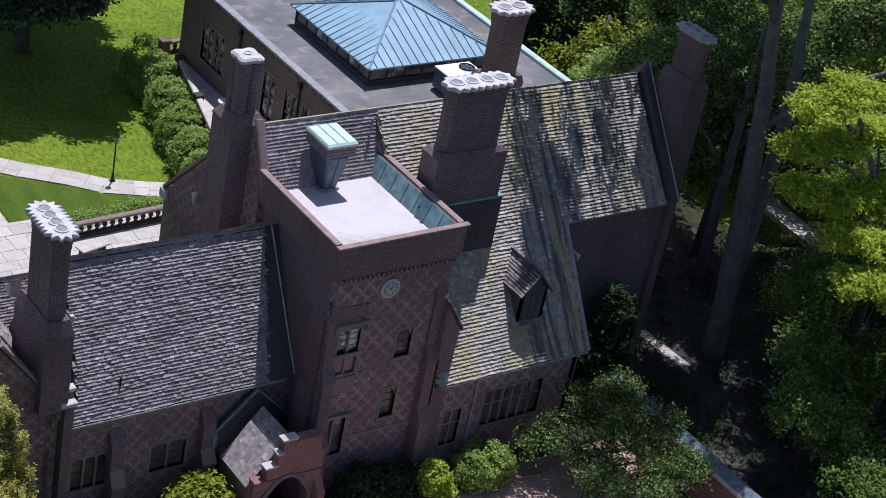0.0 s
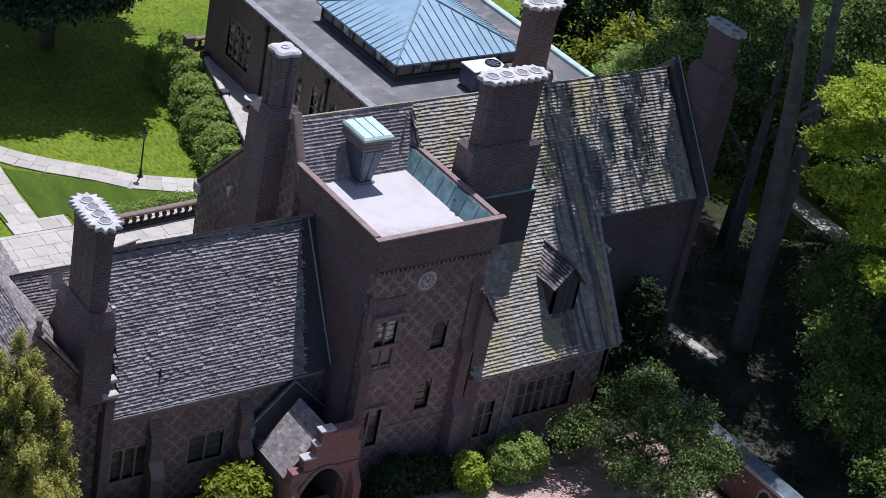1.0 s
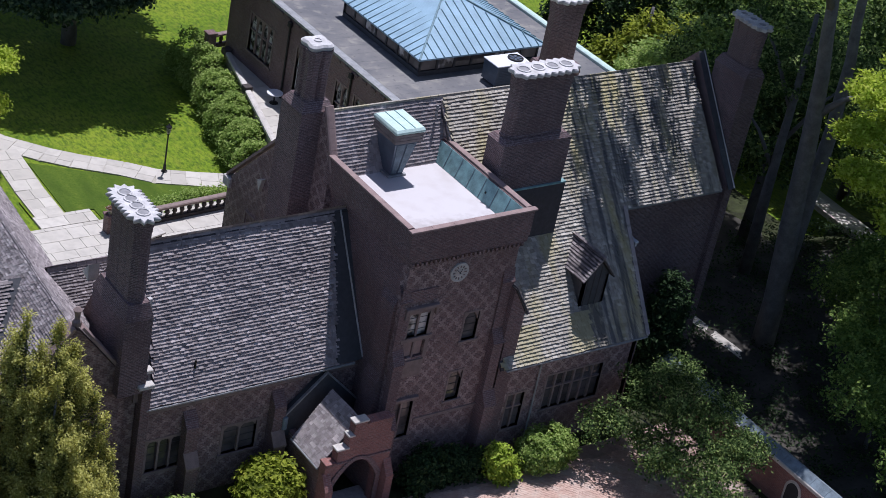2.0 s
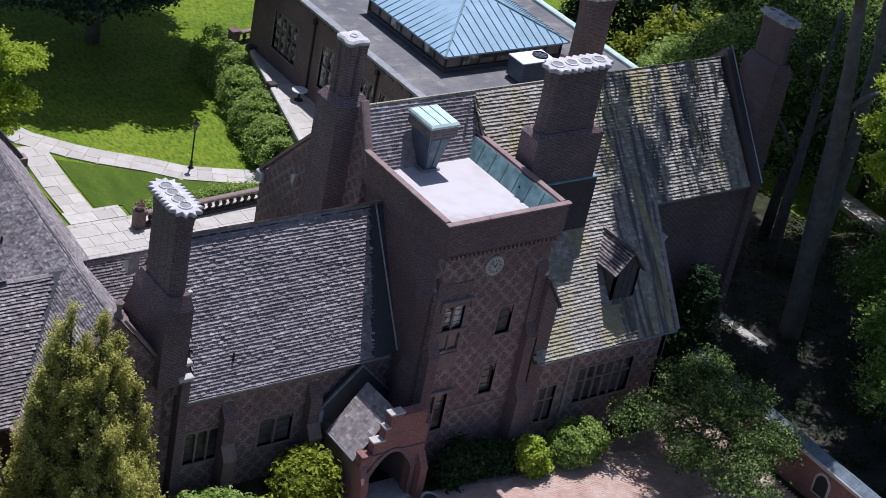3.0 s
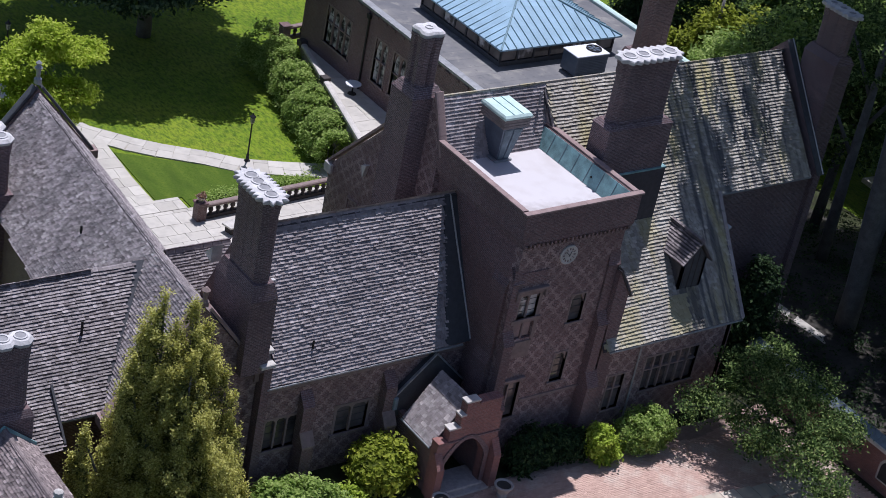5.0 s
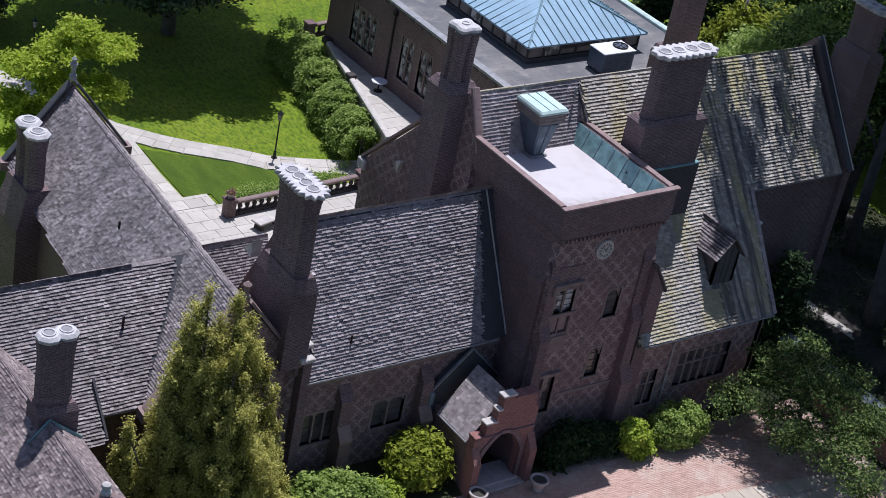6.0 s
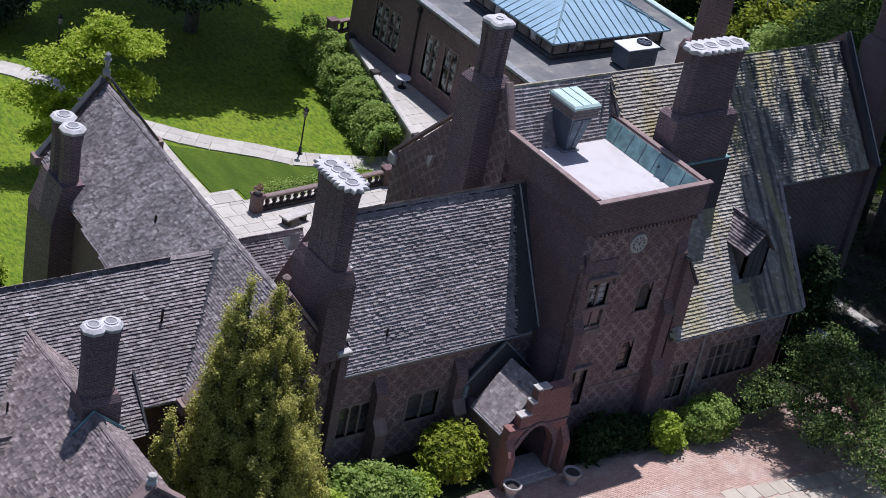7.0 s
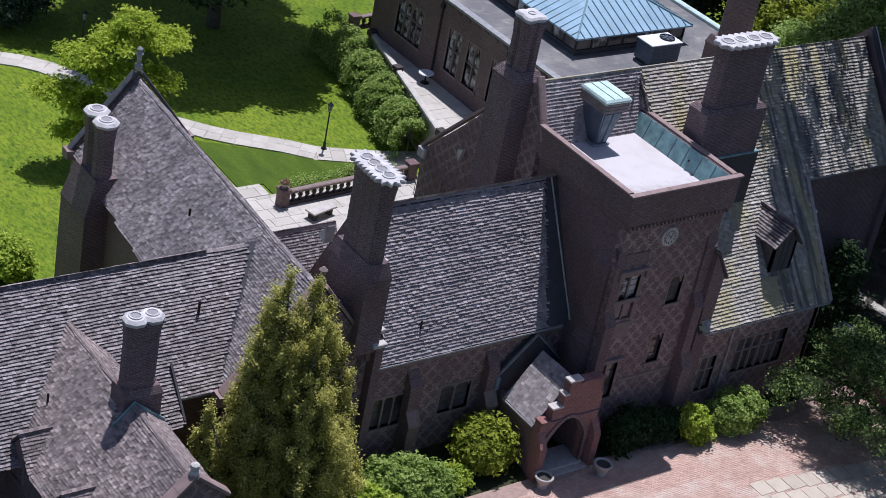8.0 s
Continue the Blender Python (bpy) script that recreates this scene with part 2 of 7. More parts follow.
# Pale patches painted as sky and terrace reflections also serve as tower blinds.
pg = Nodes("blind_and_reflection_glass", 0.1)
PALEGLASS = pg.color(pg.ramp(pg.noise(1.5, 2.0), ((0.43, (0.035, 0.033, 0.035)), (0.5, (0.2, 0.19, 0.19)), (0.6, (0.52, 0.5, 0.49)))))
WHITEMETAL = plain("white_painted_metal", (0.75, 0.76, 0.78), 0.4, 0, 2.0, 0.08)
GREYMETAL = plain("blue_grey_metal", (0.09, 0.115, 0.155), 0.45, 0.3, 3.0, 0.2)
WOODDOOR = plain("dark_oak_door", (0.05, 0.035, 0.028), 0.6, 0, 5.0, 0.3)
TERRACOTTA = plain("pale_terracotta", (0.42, 0.38, 0.35), 0.8, 0, 4.0, 0.2)
SOIL = plain("dark_soil", (0.055, 0.05, 0.042), 1.0, 0, 0.8, 0.5, 5.0, 0.6)
GRASS = grass("grass")
LAWN = mown("mown_lawn")
FLAG_WARM = paving("warm_flagstone", (0.52, 0.45, 0.36), (0.06, 0.055, 0.05))
FLAG = paving("flagstone", (0.49, 0.46, 0.405), (0.06, 0.058, 0.055))
DRIVE = paving("brick_drive", (0.5, 0.335, 0.265), (0.07, 0.055, 0.045), False, (0.6, 0.5, 0.42))
DRIVE_S = paving("brick_drive_piece", (0.5, 0.335, 0.265), (0.07, 0.055, 0.045), True, (0.6, 0.5, 0.42))
BARK = plain("bark", (0.14, 0.135, 0.13), 0.95, 0, 2.0, 0.4, 14.0, 0.8)
LEAF_OAK = foliage("leaf_broad", (0.07, 0.13, 0.03), (0.18, 0.285, 0.06), (0.38, 0.48, 0.11), 0.5)
# Dark leaves with few bright ones, painting shade and sun flecks.
LEAF_SHADE_FLECK = foliage("leaf_shade_fleck", (0.025, 0.05, 0.012), (0.085, 0.15, 0.035), (0.38, 0.48, 0.15), 0.4)
LEAF_LIME = foliage("leaf_lime", (0.27, 0.38, 0.03), (0.48, 0.58, 0.055), (0.68, 0.74, 0.15), 0.55)
LEAF_SUN = foliage("leaf_sunlit", (0.13, 0.2, 0.025), (0.33, 0.43, 0.06), (0.58, 0.64, 0.15), 0.5)
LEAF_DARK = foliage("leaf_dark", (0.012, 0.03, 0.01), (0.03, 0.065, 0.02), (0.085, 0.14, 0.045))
LEAF_CEDAR = foliage("leaf_cedar", (0.025, 0.055, 0.03), (0.07, 0.12, 0.065), (0.2, 0.27, 0.15), 0.3)
LEAF_HEDGE = foliage("leaf_hedge", (0.16, 0.25, 0.045), (0.34, 0.46, 0.11), (0.52, 0.62, 0.2), 0.5)
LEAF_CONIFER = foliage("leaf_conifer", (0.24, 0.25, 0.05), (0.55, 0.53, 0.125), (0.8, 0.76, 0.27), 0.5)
# Darker copy of the conifer green that paints shade inside the sprays.
LEAF_CONIFER_SHADE = foliage("leaf_conifer_shade", (0.06, 0.075, 0.022), (0.15, 0.17, 0.045), (0.32, 0.33, 0.09), 0.35)
LEAF_GOLD = foliage("leaf_gold", (0.2, 0.28, 0.025), (0.38, 0.5, 0.05), (0.58, 0.68, 0.12), 0.45)
LEAF_YEW = foliage("leaf_yew", (0.13, 0.165, 0.018), (0.3, 0.36, 0.032), (0.48, 0.52, 0.07), 0.45)


# ---- building blocks ----
def thing(name, loc, label, category, group="", kind=""):
    ob = new(name)
    ob.location, ob.empty_display_size = loc, 0.3
    return tagged(ob, label, category, group, kind)


def root(ob):
    while ob.parent:
        ob = ob.parent
    return ob


def part(name, bm, material, parent, label="", smooth=False):
    """Links a bmesh, given in world metres, as one mesh object under a thing or a part."""
    me = bpy.data.meshes.new(name)
    if parent is not None:
        bmesh.ops.translate(bm, vec=-root(parent).location, verts=bm.verts)
    bmesh.ops.recalc_face_normals(bm, faces=bm.faces)
    bm.to_mesh(me)
    bm.free()
    me.materials.append(material)
    if smooth:
        me.polygons.foreach_set("use_smooth", [True] * len(me.polygons))
    ob = new(name, me)
    ob.parent = parent
    return tagged(ob, label)


def box(bm, x0, x1, y0, y1, z0, z1):
    v = [bm.verts.new((x, y, z)) for z in (z0, z1) for x, y in ((x0, y0), (x1, y0), (x1, y1), (x0, y1))]
    for f in ((0, 3, 2, 1), (4, 5, 6, 7), (0, 1, 5, 4), (1, 2, 6, 5), (2, 3, 7, 6), (3, 0, 4, 7)):
        bm.faces.new([v[i] for i in f])
    return v


def boxes(*rows):
    bm = bmesh.new()
    for r in rows:
        box(bm, *r)
    return bm


def soften(bm, w=0.02):
    bmesh.ops.bevel(bm, geom=list(bm.edges), offset=w, segments=1, affect="EDGES")
    return bm


def slab(bm, pts, depth):
    """A flat outline pushed along depth into a solid."""
    d = Vector(depth)
    a = [bm.verts.new(p) for p in pts]
    b = [bm.verts.new(Vector(p) + d) for p in pts]
    bm.faces.new(a)
    bm.faces.new(b[::-1])
    for i in range(len(a)):
        j = (i + 1) % len(a)
        bm.faces.new((a[j], a[i], b[i], b[j]))


def slabs(*rows):
    bm = bmesh.new()
    for pts, d in rows:
        slab(bm, pts, d)
    return bm


def loft(bm, rings):
    """Joins rings of equal length into a closed skin."""
    vs = [[bm.verts.new(p) for p in r] for r in rings]
    for a, b in zip(vs, vs[1:]):
        for i in range(len(a)):
            j = (i + 1) % len(a)
            bm.faces.new((a[i], a[j], b[j], b[i]))
    bm.faces.new(vs[0][::-1])
    bm.faces.new(vs[-1])


def ring(cx, cy, z, r, n=8, turn=0.5, sx=1.0, sy=1.0):
    return [(cx + sx * r * math.cos(2 * math.pi * (i + turn) / n), cy + sy * r * math.sin(2 * math.pi * (i + turn) / n), z) for i in range(n)]


def wall(axis, plane, thick, u0, u1, z0, z1, holes=()):
    """An upright wall with rectangular holes (u0, u1, z0, z1) that go right through; one skin with shared corners."""
    bm = bmesh.new()
    us = sorted({u0, u1, *[h[0] for h in holes], *[h[1] for h in holes]})
    zs = sorted({z0, z1, *[h[2] for h in holes], *[h[3] for h in holes]})
    solid = lambda i, j: 0 <= i < len(us) - 1 and 0 <= j < len(zs) - 1 and not any(h[0] - 1e-6 < us[i] and us[i + 1] < h[1] + 1e-6 and h[2] - 1e-6 < zs[j] and zs[j + 1] < h[3] + 1e-6 for h in holes)
    made = {}

    def vert(i, j, k):
        if (i, j, k) not in made:
            w = plane + thick * k
            made[i, j, k] = bm.verts.new((us[i], w, zs[j]) if axis == "y" else (w, us[i], zs[j]))
        return made[i, j, k]
    for i in range(len(us) - 1):
        for j in range(len(zs) - 1):
            if not solid(i, j):
                continue
            for k in (0, 1):
                bm.faces.new([vert(a, b, k) for a, b in ((i, j), (i + 1, j), (i + 1, j + 1), (i, j + 1))])
            for di, dj, e in ((-1, 0, ((i, j), (i, j + 1))), (1, 0, ((i + 1, j), (i + 1, j + 1))), (0, -1, ((i, j), (i + 1, j))), (0, 1, ((i, j + 1), (i + 1, j + 1)))):
                if not solid(i + di, j + dj):
                    (a, b), (c, d) = e
                    bm.faces.new((vert(a, b, 0), vert(c, d, 0), vert(c, d, 1), vert(a, b, 1)))
    return bm


def place(axis, plane, u, w, v):
    """A point of a wall: u along it, w behind its face, v up."""
    return (u, plane + w, v) if axis == "y" else (plane + w, u, v)


def window(parent, axis, plane, u, z, w, h, lights=2, transom=0.0, arch=0.0, pane=None, surround=None, label="", deep=0.16, jamb=0.1):
    """A recessed window with its frame, mullions and panes; arch: rise of its pointed head."""
    bm = bmesh.new()

    def bar(a, b, c, d, front=-0.03, back=0.3):
        nonlocal bm
        pts = [place(axis, plane, p, front, q) for p, q in ((a, c), (b, c), (b, d), (a, d))]
        slab(bm, pts, (0, back - front, 0) if axis == "y" else (back - front, 0, 0))

    bar(u - jamb, u, z, z + h)
    bar(u + w, u + w + jamb, z, z + h)
    bar(u - jamb, u + w + jamb, z + h, z + h + jamb)
    bar(u - jamb * 1.5, u + w + jamb * 1.5, z - jamb, z, -0.09)
    lw = w / lights
    if transom:
        bar(u, u + w, z + transom - 0.04, z + transom + 0.04, 0.04, 0.22)
    if arch:
        for i in range(lights):
            a, b = u + lw * i, u + lw * (i + 1)
            for s, e in ((a, (a + b) / 2), (b, (a + b) / 2)):
                n = 5
                curve = [(s + (e - s) * k / n, z + h - arch + arch * math.sin(math.pi / 2 * k / n) ** 0.8) for k in range(n + 1)]
                pts = [place(axis, plane, p, 0.05, q) for p, q in curve + [(s, z + h)]]
                slab(bm, pts, (0, 0.15, 0) if axis == "y" else (0.15, 0, 0))
    ob = part("window", bm, surround or FRAME, parent, label)
    for i in range(1, lights):
        bm = bmesh.new()
        bar(u + lw * i - 0.05, u + lw * i + 0.05, z, z + h, 0.03, 0.22)
        part("mullion", bm, surround or FRAME, ob)
    for i in range(lights):
        a, b = u + lw * i, u + lw * (i + 1)
        pts = [place(axis, plane, p, deep, q) for p, q in ((a, z), (b, z), (b, z + h), (a, z + h))]
        part("pane", slabs((pts, (0, 0.02, 0) if axis == "y" else (0.02, 0, 0))), pane or GLASS, ob)
        if h > 0.9:
            for k in range(1, 4):
                zz = z + h * k / 4
                bars = bmesh.new()
                slab(bars, [place(axis, plane, p, deep - 0.02, q) for p, q in ((a, zz - 0.012), (b, zz - 0.012), (b, zz + 0.012), (a, zz + 0.012))], (0, 0.015, 0) if axis == "y" else (0.015, 0, 0))
                part("glazing_bar", bars, DARKFRAME, ob)
    return ob


# one wedge of slate in a few shapes, shared by all single slates
def slate_shapes():
    out = []
    for k in range(5):
        rnd = random.Random(k)
        j = lambda: rnd.uniform(-0.025, 0.025)
        v = [(0, j(), 1), (1, j(), 1 + j()), (1, 1, 0.12), (0, 1, 0.12), (0, 0.02, 0), (1, 0.02, 0)]
        me = bpy.data.meshes.new("slate")
        me.from_pydata(v, [], [(0, 1, 2, 3), (4, 5, 1, 0), (4, 0, 3), (1, 5, 2)])
        out.append(me)
    return out


SHAPES = {}


def slates(roof, origin, along, up, length, height, keep, course, width, thick, mat, mat_single, near=None, seed=1, uneven=1.0):
    """Courses of slates on a slope. keep(p) tells which places carry one; near(p) which are laid singly."""
    rnd = random.Random(seed)
    o, u, v = Vector(origin), Vector(along).normalized(), Vector(up).normalized()
    n = u.cross(v)
    if n.z < 0:
        n = -n
    base = root(roof).location
    verts, faces, count = [], [], 0
    if mat_single.name not in SHAPES:
        SHAPES[mat_single.name] = slate_shapes()
        for me in SHAPES[mat_single.name]:
            me.materials.append(mat_single)
    shapes = SHAPES[mat_single.name]
    for r in range(int(height / course) + 1):
        t = r * course
        s = -rnd.uniform(0, width)
        while s < length:
            w = width * rnd.uniform(0.7, 1.35)
            a, b = max(0.0, s), min(length, s + w - 0.007)
            s += w
            if b - a < 0.05:
                continue
            p = o + u * ((a + b) / 2) + v * (t + course / 2)
            if not keep(p):
                continue
            h = thick * (1 + uneven * rnd.uniform(-0.14, 0.16))
            t0, ln = t - uneven * rnd.uniform(0, 0.016) + 0.014 * math.sin(a * 0.8 + r * 2.3 + seed) + 0.01 * math.sin(a * 2.9 - r * 1.1), course * 1.4
            if near and count < 280 and near(p):
                ob = new("slate", shapes[rnd.randrange(5)])
                ob.parent = roof
                q = o + u * a + v * t0 - base
                m = Matrix((u * (b - a), v * ln, n * h)).transposed().to_4x4()
                m.translation = q
                ob.matrix_basis = m
                count += 1
                continue
            k = len(verts)
            tilt = uneven * rnd.uniform(-0.1, 0.1) * h
            for ss, tt, hh in ((a, t0, h), (b, t0 + rnd.uniform(-0.006, 0.006), h + tilt), (b, t0 + ln, 0.12 * h), (a, t0 + ln, 0.12 * h), (a, t0, 0), (b, t0, 0)):
                verts.append(o + u * ss + v * tt + n * hh - base)
            faces += [(k, k + 1, k + 2, k + 3), (k + 4, k + 5, k + 1, k), (k + 4, k, k + 3), (k + 1, k + 5, k + 2)]
    me = bpy.data.meshes.new("slate_covering")
    me.from_pydata(verts, [], faces)
    me.materials.append(mat)
    ob = new("slate_covering", me)
    ob.parent = roof
    return tagged(ob, kind="stuff")


def roof_part(parent, outline, thick=0.14):
    """The boarding under a slope's slates."""
    a, b, c = (Vector(p) for p in outline[:3])
    n = (b - a).cross(c - a).normalized()
    if n.z < 0:
        n = -n
    return part("roof", slabs(([Vector(p) - n * 0.01 for p in outline], -n * thick)), UNDER, parent, "slate roof slope")


def ridge_tiles(parent, p, q, mat, r=0.13, step=0.45):
    p, q = Vector(p), Vector(q)
    d = q - p
    u = d.normalized()
    s = Vector((-u.y, u.x, 0)).normalized()
    n = max(1, int(d.length / step))
    for i in range(n):
        a, b = p + d * (i / n), p + d * ((i + 0.97) / n)
        rr = r * random.uniform(0.9, 1.1)
        pts = [(-1.3, -1.0), (-0.6, 0.1), (0, 0.4), (0.6, 0.1), (1.3, -1.0)]
        bm = bmesh.new()
        slab(bm, [a + s * x * rr + Vector((0, 0, z * rr)) for x, z in pts], b - a)
        part("ridge_slate", bm, mat, parent)


def coping_run(parent, p, q, w, h, mat, step=1.0, over=0.0):
    """A run of coping stones, each a piece of its own, from p to q."""
    p, q = Vector(p), Vector(q)
    d = q - p
    u = d.normalized()
    s = Vector((u.y, -u.x, 0)).normalized()
    up = s.cross(u)
    if up.z < 0:
        up = -up
    n = max(1, round(d.length / step))
    for i in range(n):
        a, b = p + d * (i / n) + u * 0.006, p + d * ((i + 1) / n) - u * 0.006
        bm = bmesh.new()
        slab(bm, [a + s * x + up * z for x, z in ((-w / 2, 0), (w / 2, 0), (w / 2, h * 0.8), (w * 0.3, h), (-w * 0.3, h), (-w / 2, h * 0.8))], b - a)
        part("coping_stone", bm, mat, parent)


def capsule(cx, cy, half, r, axis, n=48):
    """Outline of a long round-ended shape; returns points and outward directions."""
    out = []
    per = 4 * half + 2 * math.pi * r
    for i in range(n):
        s = per * i / n
        if s < 2 * half:
            p, d = (-half + s, -r), (0, -1)
        elif s < 2 * half + math.pi * r:
            a = -math.pi / 2 + (s - 2 * half) / r
            p, d = (half + r * math.cos(a), r * math.sin(a)), (math.cos(a), math.sin(a))
        elif s < 4 * half + math.pi * r:
            p, d = (half - (s - 2 * half - math.pi * r), r), (0, 1)
        else:
            a = math.pi / 2 + (s - 4 * half - math.pi * r) / r
            p, d = (-half + r * math.cos(a), r * math.sin(a)), (math.cos(a), math.sin(a))
        if axis == "y":
            p, d = (-p[1], p[0]), (-d[1], d[0])
        out.append(((cx + p[0], cy + p[1]), d))
    return out


def chimney(parent, centres, r, z0, z1, base, shoulder, cap="star", label="", axis="x", rise=0.5, flare=0.26, teeth=3):
    """A stack: a brick base (x0, x1, y0, y1, z0) with sloped shoulders, round or eight-sided shafts, a stone cap and flue rims."""
    x0, x1, y0, y1, zb = base
    top = shoulder
    cxs, cys = [c[0] for c in centres], [c[1] for c in centres]
    tx0, tx1, ty0, ty1 = min(cxs) - r * 1.05, max(cxs) + r * 1.05, min(cys) - r * 1.05, max(cys) + r * 1.05
    bm = bmesh.new()
    rect = lambda a, b, c, d, z: [(a, c, z), (b, c, z), (b, d, z), (a, d, z)]
    loft(bm, [rect(x0, x1, y0, y1, zb), rect(x0, x1, y0, y1, top - rise), rect(x0 - 0.025, x1 + 0.025, y0 - 0.025, y1 + 0.025, top - rise + 0.01), rect(x0 - 0.025, x1 + 0.025, y0 - 0.025, y1 + 0.025, top - rise + 0.08), rect(tx0, tx1, ty0, ty1, top)])
    stack = part("chimney", bm, BRICK_STACK, parent, label)
    for cx, cy in centres:
        bm = bmesh.new()
        rr = [(z0, r * 1.04), (z0 + 0.25, r * 1.04), (z0 + 0.3, r * 0.94), (z1 - 0.75, r * 0.94), (z1 - 0.7, r * 1.0), (z1 - 0.5, r * 1.0), (z1 - 0.45, r * 1.07), (z1 - 0.2, r * 1.07), (z1 - 0.15, r * 1.15), (z1, r * 1.15)]
        loft(bm, [ring(cx, cy, z, q) for z, q in rr])
        part("shaft", bm, BRICK_STACK, stack, "eight-sided moulded brick shaft")
    if len(set(cxs)) == 1 or len(set(cys)) == 1:
        k = 0.84
        ex, ey = (0.0, r * k) if axis == "x" else (r * k, 0.0)
        bm = bmesh.new()
        loft(bm, [rect(min(cxs) - ex * q, max(cxs) + ex * q, min(cys) - ey * q, max(cys) + ey * q, z) for z, q in ((z0, 1.08), (z0 + 0.25, 1.08), (z0 + 0.3, 1.0), (z1 - 0.75, 1.0), (z1 - 0.45, 1.08), (z1 - 0.15, 1.15), (z1 - 0.01, 1.15))])
        part("shaft", bm, BRICK_STACK, stack, "flat brickwork that joins the shafts")
    mx, my = sum(cxs) / len(cxs), sum(cys) / len(cys)
    half = max(max(cxs) - mx, max(cys) - my)
    bm = bmesh.new()
    if cap == "star":
        pts = capsule(mx, my, half, r * 1.0, axis, 2 * (8 + teeth * len(centres)))
        out = lambda k: [(p[0] + d[0] * (flare if i % 2 else flare * 0.2) * k, p[1] + d[1] * (flare if i % 2 else flare * 0.2) * k) for i, (p, d) in enumerate(pts)]
        lo, hi, sh = out(0.75), out(1.0), out(0.8)
        loft(bm, [[(*p, z1 - 0.02) for p in lo], [(*p, z1 + 0.07) for p in hi], [(*p, z1 + 0.13) for p in hi], [(*p, z1 + 0.18) for p in sh]])
    elif cap == "lobed":
        n = 56
        lob = lambda k: [(mx + k * (half + r * 1.12) * (1 + 0.17 * math.cos(4 * 2 * math.pi * i / n + math.pi)) * math.cos(2 * math.pi * i / n), my + k * (half + r * 1.12) * (1 + 0.17 * math.cos(4 * 2 * math.pi * i / n + math.pi)) * math.sin(2 * math.pi * i / n)) for i in range(n)]
        loft(bm, [[(*p, z1 - 0.02) for p in lob(0.93)], [(*p, z1 + 0.1) for p in lob(1.0)], [(*p, z1 + 0.18) for p in lob(1.0)], [(*p, z1 + 0.28) for p in lob(0.84)]])
    else:
        for cx, cy in centres:
            loft(bm, [ring(cx, cy, z1 - 0.02, r * 1.15), ring(cx, cy, z1 + 0.06, r * 1.27), ring(cx, cy, z1 + 0.14, r * 1.27), ring(cx, cy, z1 + 0.26, r * 0.95)])
    part("cap", bm, CAP, stack, "pale weathered stone cap")
    zt = z1 + {"star": 0.18, "lobed": 0.28}.get(cap, 0.26)
    for cx, cy in centres:
        if cap == "lobed" and (cx, cy) != centres[0]:
            continue
        qx, qy = (mx, my) if cap == "lobed" else (cx, cy)
        q = r * (0.5 if cap == "lobed" else 0.62)
        bm = bmesh.new()
        loft(bm, [ring(qx, qy, zt - 0.05, q * 1.15, 12), ring(qx, qy, zt + 0.05, q * 1.08, 12), ring(qx, qy, zt + 0.05, q * 0.84, 12), ring(qx, qy, zt + 0.005, q * 0.82, 12)])
        rim = part("flue_rim", bm, CAP, stack)
        if cap != "lobed":
            bm = bmesh.new()
            loft(bm, [ring(qx, qy, zt + 0.008, q * 0.81, 12), ring(qx, qy, zt + 0.02, q * 0.81, 12)])
            part("flue", bm, FLUE, stack)
    return stack


FLUE = plain("flue_grey", (0.27, 0.265, 0.27), 0.9)


# ---- plants ----
def leaves(name, clumps, per, leaf, spread, mat, parent, seed, droop=0.2, flat=0.6, out=0.9):
    """Thousands of single folded leaves, gathered round clump centres; each clump is (x, y, z, outward)."""
    rng = np.random.default_rng(seed)
    base = root(parent).location
    c = np.array([k[:3] for k in clumps])
    o = np.array([k[3] for k in clumps], dtype=float)
    n = len(c) * per
    idx = np.repeat(np.arange(len(c)), per)
    pos = c[idx] + rng.normal(0, 1, (n, 3)) * spread * np.array([1, 1, flat])
    nor = o[idx] * out + rng.normal(0, 0.62, (n, 3)) + np.array([0, 0, 0.95])
    nor /= np.linalg.norm(nor, axis=1)[:, None]
    tan = np.cross(nor, rng.normal(0, 1, (n, 3)))
    tan /= np.linalg.norm(tan, axis=1)[:, None] + 1e-9
    bit = np.cross(nor, tan)
    size = leaf * rng.uniform(0.6, 1.35, n)[:, None]
    v = np.empty((n, 4, 3))
    v[:, 0] = pos - tan * size
    v[:, 1] = pos + bit * size * 0.55 + nor * size * 0.15
    v[:, 2] = pos + tan * size - np.array([0, 0, droop]) * size
    v[:, 3] = pos - bit * size * 0.55 + nor * size * 0.15
    v -= np.array(base)
    f = np.arange(n * 4).reshape(n, 4)
    tri = np.concatenate([f[:, [0, 1, 2]], f[:, [0, 2, 3]]], 1).reshape(-1, 3)
    me = bpy.data.meshes.new(name)
    me.from_pydata(v.reshape(-1, 3).tolist(), [], tri.tolist())
    me.materials.append(mat)
    ob = new(name, me)
    ob.parent = parent
    return tagged(ob, kind="stuff")


def shell(rng, blobs, count, inner=0.55):
    """Clump centres inside and mostly near the skin of overlapping ellipsoids (x, y, z, rx, ry, rz)."""
    vol = np.array([b[3] * b[4] + b[4] * b[5] + b[3] * b[5] for b in blobs])
    out = []
    for i in rng.choice(len(blobs), count, p=vol / vol.sum()):
        x, y, z, rx, ry, rz = blobs[i]
        d = rng.normal(0, 1, 3)
        d /= np.linalg.norm(d)
        k = inner + (1 - inner) * rng.uniform() ** 0.5
        k *= 1 + 0.12 * math.sin(5 * d[0] + 3 * d[1] + i) + rng.normal(0, 0.05)
        out.append((x + rx * d[0] * k, y + ry * d[1] * k, z + rz * d[2] * k, d))
    return out


